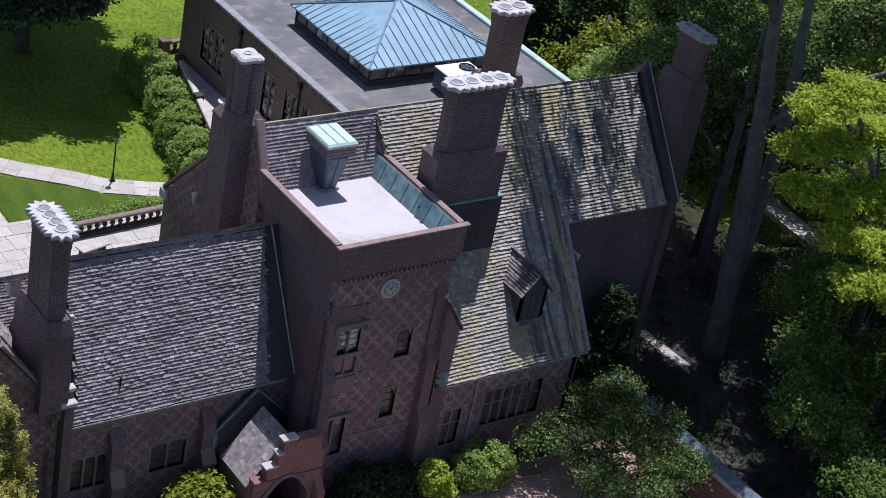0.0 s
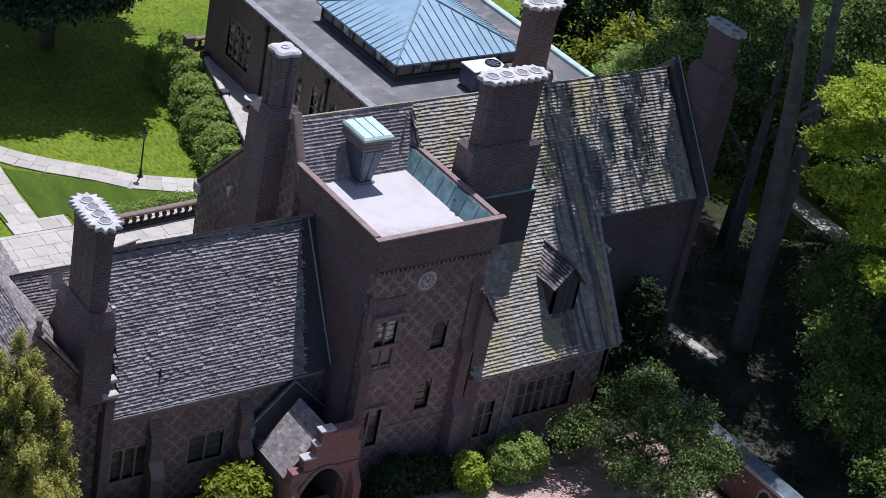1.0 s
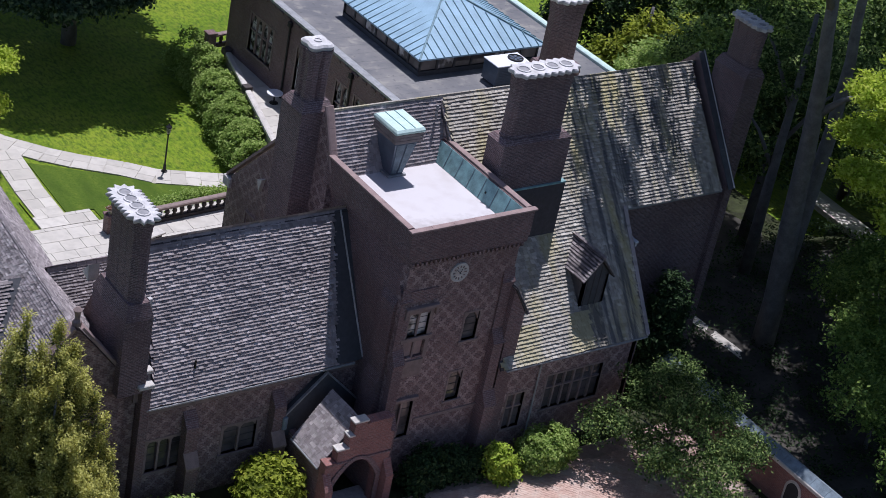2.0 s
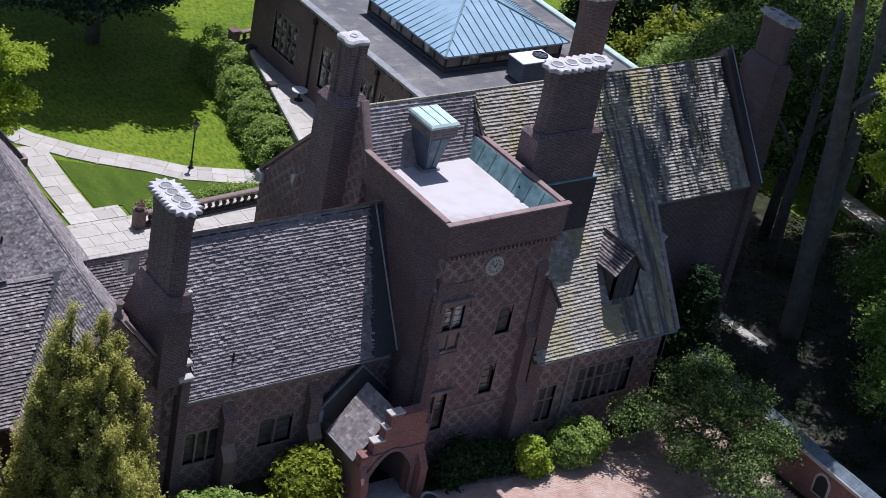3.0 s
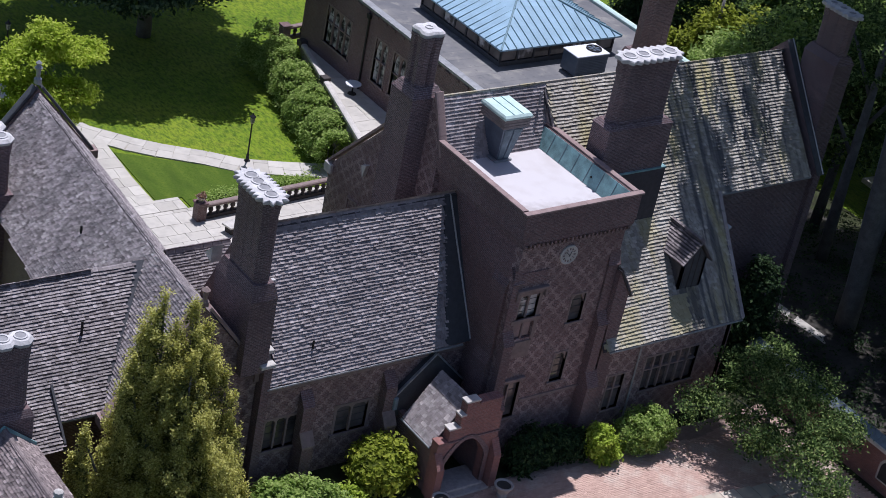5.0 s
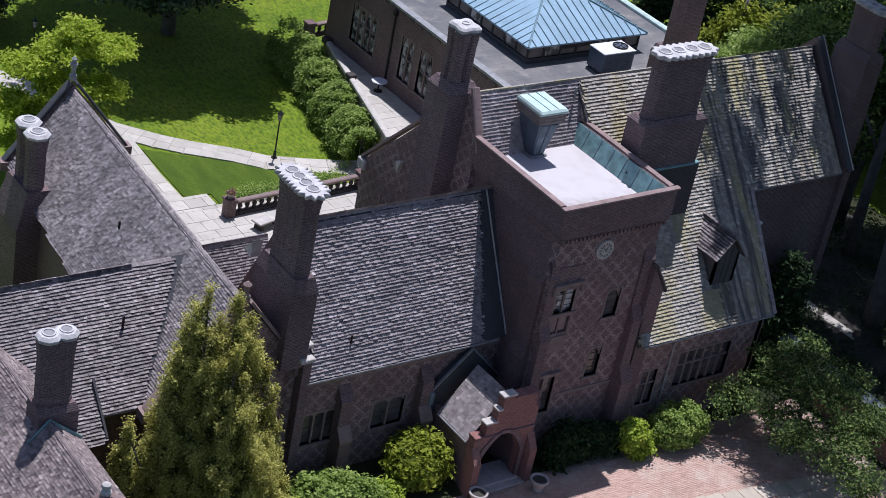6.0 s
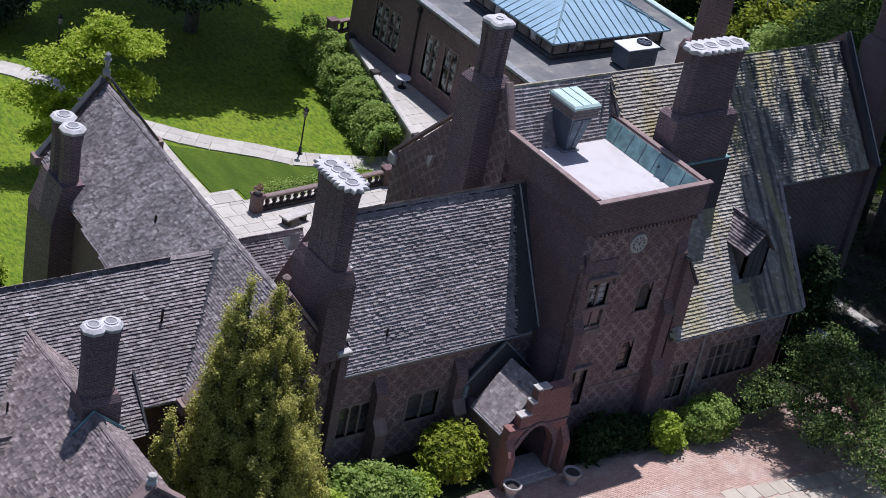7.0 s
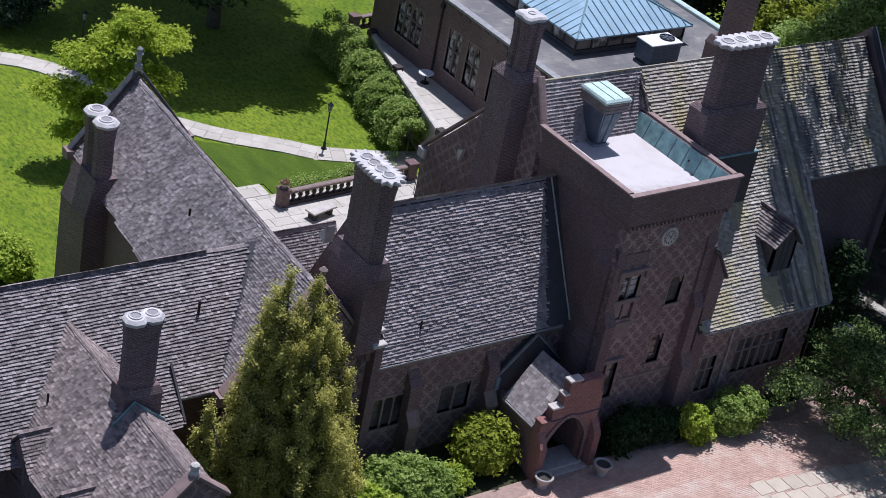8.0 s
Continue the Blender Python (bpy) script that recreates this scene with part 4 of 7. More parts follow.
def main_hall():
    t = thing("main_hall", (12, 8, 0), "dark brick hall with a steep mossy pale slate roof", "house")
    X0, X1, BY = 0.3, 23.4, 15.3
    holes = [(7.6, 8.6, 1.6, 3.6), (9.9, 13.4, 2.2, 4.2)]
    part("wall", wall("y", -0.12, 0.45, 6.42, 15.3, 0, 5.55, holes), BRICK_DIAPER, t, "brick front wall")
    window(t, "y", -0.12, 7.6, 1.6, 1.0, 2.0, 2, 1.2, label="dark leaded window")
    window(t, "y", -0.12, 9.9, 2.2, 3.5, 2.0, 6, 1.2, label="long dark leaded window of six lights")
    part("wall", slabs(([(15.05, -0.12, 0), (15.05, -0.12, 5.55), (15.05, 3.9, zf(3.9) - 0.3), (15.05, 3.9, 0)], (0.35, 0, 0))), BRICK, t, "brick end wall")
    # Darker chimney brick stands in for shade on this wall.
    part("wall", wall("y", 3.9, 0.45, 15.4, 22.9, 0, zf(3.9) - 0.2), BRICK_STACK, t, "brick wall darkened to stand in for shade")
    # gable end facing the garden court
    ridge, rear = (RY, RZ + 0.05), (BY, 8.3)
    prof = [(6.9, -2.3), (6.9, 13.3), ridge, rear, (BY, -2.3)]
    gable = slabs(([(0.1, y, z) for y, z in prof], (0.45, 0, 0)))
    part("wall", gable, BRICK_DIAPER, t, "brick gable with a diamond pattern of pale headers")
    part("wall", wall("y", BY - 0.45, 0.45, 0.55, X1, -2.3, 8.3), BRICK, t)
    window(t, "x", 0.07, 12.5, 5.9, 0.75, 1.6, 1, 0, 0.3, label="small arched gable window")
    coping_run(t, (0.25, 6.75, 13.25), (0.25, RY, RZ + 0.3), 0.42, 0.16, COPING, 0.9)
    coping_run(t, (0.25, 9.9, RZ - 1.9 * 1.02 + 0.2), (0.25, BY + 0.1, 8.45), 0.42, 0.16, COPING, 0.9)
    part("kneeler", soften(boxes((-0.05, 0.6, BY - 0.35, BY + 0.3, 7.9, 8.45)), 0.04), STONE, t, "pale stone kneeler")
    bm = bmesh.new()
    slab(bm, [(-0.12, 11.95, 10.05), (-0.12, 12.35, 9.9), (-0.12, 12.15, 9.3)], (0.3, 0, 0))
    part("corbel_stone", bm, STONE, t, "small pale wedge-shaped stone")
    # roof slopes
    def keep(p):
        x, y = p.x, p.y
        if x < X0:
            return False
        if x < 6.55:
            return False
        if x < 15.45 + max(0, y) * 0.12:
            return True
        return y > 3.62
    front = roof_part(t, [(6.45, EY, EZ), (15.45, EY, EZ), (15.9, 3.65, zf(3.65)), (22.6, 3.65, zf(3.65)), (22.6, RY, RZ), (6.45, RY, RZ)])
    short = roof_part(t, [(X0, 6.72, 12.9), (6.95, 6.72, 12.9), (6.95, RY, RZ), (X0, RY, RZ)])
    part("cheek", slabs(([(6.5, 6.6, 12.7), (6.5, RY, RZ), (6.5, 6.6, zf(6.6))], (0.12, 0, 0))), SLATE_MID, t, "slated cheek between two roof slopes")
    su = Vector((0, RY - 6.72, RZ - 12.9))
    slates(short, (X0, 6.72, 12.9), (1, 0, 0), su, 6.6, su.length - 0.03, lambda p: True, 0.172, 0.22, 0.1, SLATE_MID, SLATE_MID_S, None, 13, 0.4)
    up = (0, RY - EY, RZ - EZ)
    slates(front, (X0, EY, EZ), (1, 0, 0), up, 22.25, math.hypot(RY - EY, RZ - EZ) - 0.05, keep, 0.172, 0.22, 0.118, SLATE_MAIN, SLATE_MAIN_S, lambda p: 6.4 < p.x < 12.2 and p.y < 1.6, 11)
    back = roof_part(t, [(X0, RY, RZ), (X1, RY, RZ), (X1, BY + 0.3, 8.1), (X0, BY + 0.3, 8.1)])
    dn = Vector((0, BY + 0.3 - RY, 8.1 - RZ))
    slates(back, (X0, BY + 0.3, 8.1), (1, 0, 0), -dn, X1 - X0, dn.length, lambda p: True, 0.3, 0.5, 0.04, SLATE_MAIN, SLATE_MAIN_S, None, 12)
    ridge_tiles(t, (X0 + 0.2, RY, RZ + 0.08), (22.7, RY, RZ + 0.03), SLATE_MAIN, 0.07)
    # eaves gutters
    part("gutter", soften(boxes((6.7, 15.5, EY - 0.12, EY - 0.01, EZ - 0.1, EZ + 0.0)), 0.02), LEAD, t, "lead eaves gutter")
    part("gutter", soften(boxes((15.9, 22.6, 3.5, 3.61, zf(3.6) - 0.12, zf(3.6) - 0.02)), 0.02), LEAD, t)
    bm = bmesh.new()
    limb(bm, [(9.15, -0.25, 5.4), (9.15, -0.25, 3.0), (9.15, -0.25, 0)], 0.05, 0.05)
    part("downpipe", bm, LEAD, t, "pale lead downpipe")
    # right gable parapet
    prof = [(3.6, 0), (3.6, zf(3.6) + 0.25), (RY, RZ + 0.55), (BY, 8.7), (BY, 0)]
    # Darker brick and a dark coping paint the deep shade at this end.
    part("wall", slabs(([(22.9, y, z) for y, z in prof], (0.5, 0, 0))), BRICK_STACK, t, "brick gable darkened to stand in for shade")
    coping_run(t, (23.15, 3.4, zf(3.4) + 0.26), (23.15, RY, RZ + 0.56), 0.5, 0.05, LEADCAP, 1.1)
    coping_run(t, (23.3, 3.4, zf(3.4) + 0.312), (23.3, RY, RZ + 0.612), 0.07, 0.05, CAP, 1.1)
    va, vb = Vector((15.5, EY, EZ + 0.02)), Vector((15.92, 3.66, zf(3.66) + 0.02))
    part("verge", slabs(([va + Vector((-0.1, 0, 0)), va + Vector((0.14, 0, 0)), vb + Vector((0.14, 0, 0)), vb + Vector((-0.1, 0, 0))], (0, -0.07, 0.06))), SLATE_MID, t, "slate verge")
    # dormer
    dx0, dx1, dz = 11.65, 13.15, 8.0
    yb = 0.8
    bm = slabs(([(dx0, yb, zf(yb) - 0.1), (dx0, yb, dz + 0.9), (dx0, yb + 1.55, zf(yb + 1.5))], (0.14, 0, 0)), ([(dx1 - 0.14, yb, zf(yb) - 0.1), (dx1 - 0.14, yb, dz + 0.9), (dx1 - 0.14, yb + 1.55, zf(yb + 1.5))], (0.14, 0, 0)), ([(dx0, yb, zf(yb) - 0.1), (dx1, yb, zf(yb) - 0.1), (dx1, yb, dz + 0.9), ((dx0 + dx1) / 2, yb, dz + 1.75), (dx0, yb, dz + 0.9)], (0, 0.12, 0)))
    # Dark front and darker roof slates stand in for tree shade here.
    dorm = part("dormer", bm, LEADCAP, t, "gabled roof dormer, dark to carry tree shade on its front")
    for k in range(4):
        part("front_rib", boxes((dx0 + 0.2 + k * 0.36, dx0 + 0.24 + k * 0.36, yb - 0.03, yb + 0.01, zf(yb), dz + 0.9 + 0.5 * min(k, 3 - k))), UNDER, dorm)
    cxd, ry2 = (dx0 + dx1) / 2, yb + 2.55
    for sx in (-1, 1):
        ex = cxd + sx * 0.95
        dr = part("dormer_roof", slabs(([(ex, yb - 0.2, dz + 0.72), (cxd, yb - 0.2, dz + 1.85), (cxd, ry2 + 0.1, dz + 1.85), (ex, yb + 1.35, dz + 0.72)], (sx * 0.05, 0, 0.08))), UNDER, t)
        slates(dr, (ex, yb - 0.22, dz + 0.8), (0, 1, 0), (cxd - ex, 0, 1.13), 2.9, 1.58, lambda p, e=ex: p.y < yb + 1.35 + (p.x - e) / (cxd - e) * (ry2 + 0.1 - yb - 1.35), 0.16, 0.2, 0.06, SLATE_DARK, SLATE_DARK_S, None, 15 + sx)
    # dark strip that paints shade beside the tower, and a wall lamp
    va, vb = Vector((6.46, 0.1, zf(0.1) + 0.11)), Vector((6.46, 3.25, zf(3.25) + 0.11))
    part("shade_strip", slabs(([va, va + Vector((1.05, 0, 0)), vb + Vector((0.75, 0, 0)), vb], (0, -0.03, 0.03))), UNDER, t, "dark lead-toned strip beside the tower, carrying shade on the roof")
    lamp = part("wall_lamp", soften(boxes((17.05, 17.3, 3.3, 3.9, 8.35, 8.47), (17.12, 17.24, 3.34, 3.46, 8.15, 8.35)), 0.02), WHITEMETAL, t, "small white wall lamp")
    part("vent_pipe", boxes((6.0, 6.09, 7.4, 7.49, 14.9, 15.6)), LEAD, t)
    # chimneys
    chimney(t, [(7.71, 3.95), (8.53, 3.95), (9.35, 3.95), (10.17, 3.95)], 0.5, 15.5, 18.8, (7.0, 10.95, 3.3, 4.6, 9.5), 15.65, "star", "four-shaft brick chimney with a serrated stone cap", "x", 0.3, 0.24)
    part("flashing", boxes((6.64, 11.21, 3.2, 4.7, 12.95, 13.03)), COPPER, t, "green copper flashing")
    # Dark box paints shade on the chimney's foot and the slates below.
    part("shade_box", boxes((6.66, 11.19, 3.22, 4.68, 9.6, 12.94)), UNDER, t, "dark box at the chimney's foot, standing in for shade")
    chimney(t, [(-0.38, 8.82), (0.14, 8.82), (-0.38, 9.34), (0.14, 9.34)], 0.36, 15.9, 18.55, (-1.0, 0.7, 8.15, 9.95, -2.3), 16.1, "lobed", "clustered brick chimney with a lobed stone cap")
    chimney(t, [(16.0, 11.5), (16.9, 11.5)], 0.6, 14.6, 18.3, (15.2, 17.6, 10.8, 12.2, 10), 14.8, "star", "tall brick chimney behind the ridge", "x")
    chimney(t, [(24.08, 5.3), (24.08, 5.98), (24.08, 6.66)], 0.38, 16.3, 18.75, (23.42, 24.75, 4.8, 7.15, 0), 16.6, "star", "shaded brick end chimney of three shafts", "y", 0.5)
    return t


main_hall()


# ---- middle wing ----
MEY, MEZ, MRY, MRZ = 2.42, 5.76, 5.55, 12.02


def middle_wing():
    t = thing("entrance_wing", (-5, 5, 0), "dark brick wing with a steep grey slate roof", "house")
    X0, X1 = -10.45, 0.42
    holes = [(-6.3, -4.6, 1.9, 3.4), (-10.1, -7.9 - 0.45, 1.95, 3.6)]
    part("wall", wall("y", 2.7, 0.45, X0, X1, 0, 5.75, holes), BRICK_DIAPER, t, "brick front wall")
    window(t, "y", 2.7, -6.3, 1.9, 1.7, 1.5, 2, 0, 0.3, jamb=0.14, label="dark two-light stone window")
    window(t, "y", 2.7, -10.1, 1.95, 1.75, 1.65, 3, 0, 0.3, jamb=0.14, label="dark three-light stone window")
    part("cornice", soften(boxes((X0, X1, 2.6, 2.72, 5.2, 5.38)), 0.02), FRAME, t)
    part("wall", wall("y", 8.2, 0.45, X0, X1, -2.3, 5.75), BRICK, t)
    for bx in (-8.2, -3.75):
        bm = bmesh.new()
        slab(bm, [(bx - 0.3, y, z) for y, z in ((2.7, 0), (1.85, 0), (1.85, 2.2), (2.2, 2.8), (2.2, 4.2), (2.7, 4.9))], (0.62, 0, 0))
        b = part("buttress", bm, BRICK, t, "stepped brick buttress")
        part("weathering", slabs(([(bx - 0.33, 1.8, 2.2), (bx - 0.33, 2.22, 2.86), (bx - 0.33, 2.22, 2.94), (bx - 0.33, 1.8, 2.3)], (0.68, 0, 0))), FRAME, b)
    roof = roof_part(t, [(X0, MEY, MEZ), (X1, MEY, MEZ), (X1, MRY, MRZ), (X0, MRY, MRZ)])
    up = Vector((0, MRY - MEY, MRZ - MEZ))
    slates(roof, (X0, MEY, MEZ), (1, 0, 0), up, X1 - X0, up.length - 0.03, lambda p: not (p.x < -10.0 and p.y > 2.9) and p.x < -0.86 + (p.z - 5.9) * 0.1, 0.155, 0.2, 0.105, SLATE_MID, SLATE_MID_S, lambda p: p.z < 7.5 and p.x < -0.6, 21)
    # Dark lead-toned strip paints the tower's shadow on the slates.
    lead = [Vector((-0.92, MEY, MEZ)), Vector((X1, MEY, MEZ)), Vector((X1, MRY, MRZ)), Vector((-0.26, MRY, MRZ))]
    part("shade_strip", slabs(([p + Vector((0, -0.03, 0.015)) for p in lead], (0, -0.035, 0.02))), LEADCAP, t, "dark lead-toned strip beside the tower, carrying shade on the roof")
    back = roof_part(t, [(X0, MRY, MRZ), (X1, MRY, MRZ), (X1, 8.7, MEZ), (X0, 8.7, MEZ)])
    slates(back, (X0, 8.7, MEZ), (1, 0, 0), (0, MRY - 8.7, MRZ - MEZ), X1 - X0, up.length, lambda p: True, 0.3, 0.5, 0.03, SLATE_MID, SLATE_MID_S, None, 22)
    ridge_tiles(t, (X0 + 0.6, MRY, MRZ + 0.06), (X1, MRY, MRZ + 0.03), SLATE_MID, 0.07)
    part("gutter", soften(boxes((X0 - 0.1, X1 - 0.4, MEY - 0.14, MEY - 0.02, MEZ - 0.13, MEZ - 0.02)), 0.02), LEAD, t, "pale lead eaves gutter")
    part("vent_pipe", slabs(([(-8.05 + 0.05 * math.cos(a), 2.95 + 0.05 * math.sin(a), 6.6) for a in np.linspace(0, 6.28, 9)[:-1]], (0, 0, 0.75))), IRON, t, "black roof vent pipe")
    # flashing up the tower's side
    u = Vector((0, MRY - MEY, MRZ - MEZ)).normalized()
    n = Vector((0, -0.09, 0.045))
    fa, fb = Vector((0.38, MEY + 0.05, MEZ + 0.1)), Vector((0.0, MRY, MRZ))
    part("flashing", slabs(([fa + n, fa + n + Vector((0.06, 0, 0)), fb + n + Vector((0.06, 0, 0)), fb + n], n * 0.5)), CAP, t, "pale lead step flashing")
    # left end gable with stone-capped shoulders
    prof = [(2.3, 0), (2.3, 6.9), (2.75, 6.9), (2.75, 7.35), (3.2, 8.2), (5.9, 13.0), (6.6, 12.0), (8.7, 6.2), (8.7, 0)]
    part("wall", slabs(([(-10.85, y, z) for y, z in prof[:5] + [(5.55, 12.35), (8.8, 6.2), (8.8, 0)]], (0.42, 0, 0))), BRICK, t, "brick end wall")
    part("kneeler", soften(boxes((-11.1, -10.35, 2.15, 2.6, 6.95, 7.15), (-11.0, -10.25, 2.6, 3.0, 7.4, 7.6)), 0.03), STONE, t, "pale stone kneelers")
    part("flashing", boxes((-10.46, -10.3, 3.3, 3.5, 10.35, 10.75)), CAP, t)
    chimney(t, [(-11.35, 3.01), (-11.35, 3.57), (-11.35, 4.13), (-11.35, 4.69)], 0.46, 10.9, 15.1, (-12.0, -10.72, 2.35, 5.4, 6.7), 11.2, "star", "broad brick chimney with a serrated stone cap", "y", 0.8, 0.32, 4)
    part("corbel_stone", slabs(([(-12.1, 5.75, 11.3), (-12.1, 6.3, 10.7), (-12.1, 5.75, 10.5)], (0.5, 0, 0))), STONE, t)
    return t


middle_wing()


# ---- porch ----
def porch():
    t = thing("porch", (-1.4, 0.5, 0), "red brick entrance porch with a stepped gable and pointed arch", "porch")
    cx, xl, xr, yf, yb = -1.45, -3.05, 0.2, -1.05, 2.7
    aw, spring, rise = 1.14, 1.85, 1.2
    arch = []
    n = 8
    for k in range(n + 1):
        a = k / n
        arch.append((cx - aw + aw * a, spring + rise * math.sin(math.pi / 2 * a) ** 0.85))
    arch += [(2 * cx - u, z) for u, z in arch[-2::-1]]
    steps = [(xl - 0.1, 3.05), (xl + 0.45, 3.05), (xl + 0.45, 3.75), (xl + 0.95, 3.75), (xl + 0.95, 4.4), (cx - 0.45, 4.4), (cx - 0.45, 5.1), (cx + 0.2, 5.1), (cx + 0.2, 4.92), (xr - 0.1, 4.85), (xr - 0.1, 4.2), (xr + 0.1, 4.1)]
    outline = [(xl - 0.1, 0), *steps, (xr + 0.1, 0), (cx + aw, 0), *arch[::-1], (cx - aw, 0)]
    part("front_wall", slabs(([(u, yf, z) for u, z in outline], (0, 0.45, 0))), BRICK_RED, t, "stepped red brick gable with an arched doorway")
    order = slabs(([(u, yf - 0.07, z) for u, z in [(cx - aw - 0.22, 0), *[(cx + (u - cx) * 1.2, z + 0.18) for u, z in arch], (cx + aw + 0.22, 0), (cx + aw, 0), *arch[::-1], (cx - aw, 0)]], (0, 0.12, 0)))
    part("arch_moulding", order, BRICK, t, "moulded brick arch")
    part("string_course", soften(boxes((xl - 0.1, xr + 0.1, yf - 0.06, yf + 0.02, 3.0, 3.1)), 0.015), BRICK, t)
    for sx0, sx1 in ((xl - 0.2, xl + 0.2), (xr - 0.2, xr + 0.2)):
        part("buttress", slabs(([(sx0, y, z) for y, z in ((yf + 0.1, 0), (yf - 0.45, 0), (yf - 0.45, 1.9), (yf, 2.6), (yf + 0.1, 2.6))], (sx1 - sx0, 0, 0))), BRICK_RED, t, "brick porch buttress")
    for a, b, z in ((xl + 0.4, xl + 1.0, 3.75), (xl + 0.92, cx - 0.42, 4.4), (cx - 0.5, cx + 0.22, 5.1)):
        part("step_stone", soften(boxes((a - 0.06, b + 0.02, yf - 0.06, yf + 0.42, z + 0.002, z + 0.11)), 0.02), STONE, t, "pale stone step coping")
    for a, b, z in ((cx + 0.25, xr - 0.06, 4.92), (xl - 0.12, xl + 0.42, 3.05)):
        part("step_stone", soften(boxes((a, b, yf - 0.06, yf + 0.5, z + 0.002, z + 0.1)), 0.02), BRICK_RED, t)
    part("side_wall", boxes((xl, xl + 0.35, yf + 0.45, yb, 0, 2.7)), BRICK, t)
    part("side_wall", boxes((xr - 0.35, xr, yf + 0.45, yb, 0, 2.7)), BRICK, t)
    ry, rz, ez = 1.78, 4.85, 2.68
    for sx, ex in ((-1, xl - 0.12), (1, xr + 0.12)):
        r = roof_part(t, [(ex, yf + 0.47, ez), (ex, ry, ez), (cx, ry, rz), (cx, yf + 0.47, rz)], 0.1)
        up = Vector((cx - ex, 0, rz - ez))
        slates(r, (ex, yf + 0.47, ez), (0, 1, 0), up, ry - yf - 0.47, up.length, lambda p: True, 0.15, 0.2, 0.065, SLATE_MID, SLATE_MID_S, (lambda p: True) if sx < 0 else None, 31 + sx)
    part("gutter", soften(boxes((xl - 0.24, xl - 0.13, yf + 0.47, ry, ez - 0.12, ez - 0.02)), 0.02), LEAD, t)
    # dark gable behind the porch roof
    bx0, bx1, by = -3.35, 0.4, 2.3
    part("back_gable", slabs(([(bx0, by, 2.4), (bx0, by, 3.6), (cx, by, 5.5), (bx1, by, 3.6), (bx1, by, 2.4)], (0, 0.38, 0))), LEADCAP, t, "dark gable with pale edges")
    for q in ((bx0 - 0.05, 3.56), (bx1 + 0.05, 3.56)):
        part("flashing", slabs(([(q[0], by - 0.06, q[1]), (cx, by - 0.06, 5.48), (cx, by - 0.06, 5.6), (q[0], by - 0.06, q[1] + 0.12)], (0, 0.12, 0))), LEAD, t, "pale lead edge")
    part("rainwater_head", soften(boxes((bx0 - 0.2, bx0 + 0.05, by - 0.2, by + 0.05, 2.9, 3.6)), 0.04), COPPER_DARK, t, "blue-green rainwater head")
    part("door", boxes((cx - 0.9, cx + 0.9, yb - 0.02, yb - 0.008, 0.16, 2.6)), WOODDOOR, t, "dark oak door deep in the porch")
    for k in range(2):
        part("doorstep", soften(boxes((cx - 1.5 + 0.2 * k, cx + 1.5 - 0.2 * k, yf - 0.5 + 0.3 * k, yf + 1.2, 0.0 + 0.14 * k, 0.14 + 0.14 * k)), 0.02), STONE_DULL, t)
    return t


porch()


def planter(x, y):
    t = thing("planter", (x, y, 0.05), "pale terracotta urn planter beside the porch step", "planter", "planters at the porch")
    bm = bmesh.new()
    prof = [(0.24, 0.0), (0.26, 0.06), (0.2, 0.1), (0.3, 0.3), (0.4, 0.55), (0.47, 0.6), (0.47, 0.68), (0.38, 0.68), (0.34, 0.58)]
    loft(bm, [ring(x, y, 0.05 + z, r, 16) for r, z in prof])
    part("pot", bm, TERRACOTTA, t, smooth=True)
    bm = bmesh.new()
    loft(bm, [ring(x, y, 0.6, 0.35, 16), ring(x, y, 0.66, 0.35, 16)])
    part("soil", bm, SOIL, t)
    return t


planter(-3.05, -1.95)
planter(0.3, -2.25)


# ---- left wing, turned a little against the rest ----
WD = Vector((0.068, 1.0, 0)).normalized()
WU = Vector((WD.y, -WD.x, 0))
WO = Vector((-13.05, 13.5, 0))
wp = lambda u, v, z: WO + WU * u + WD * v + Vector((0, 0, z))
WRZ, WEZ, WH = 10.0, 5.3, 3.78


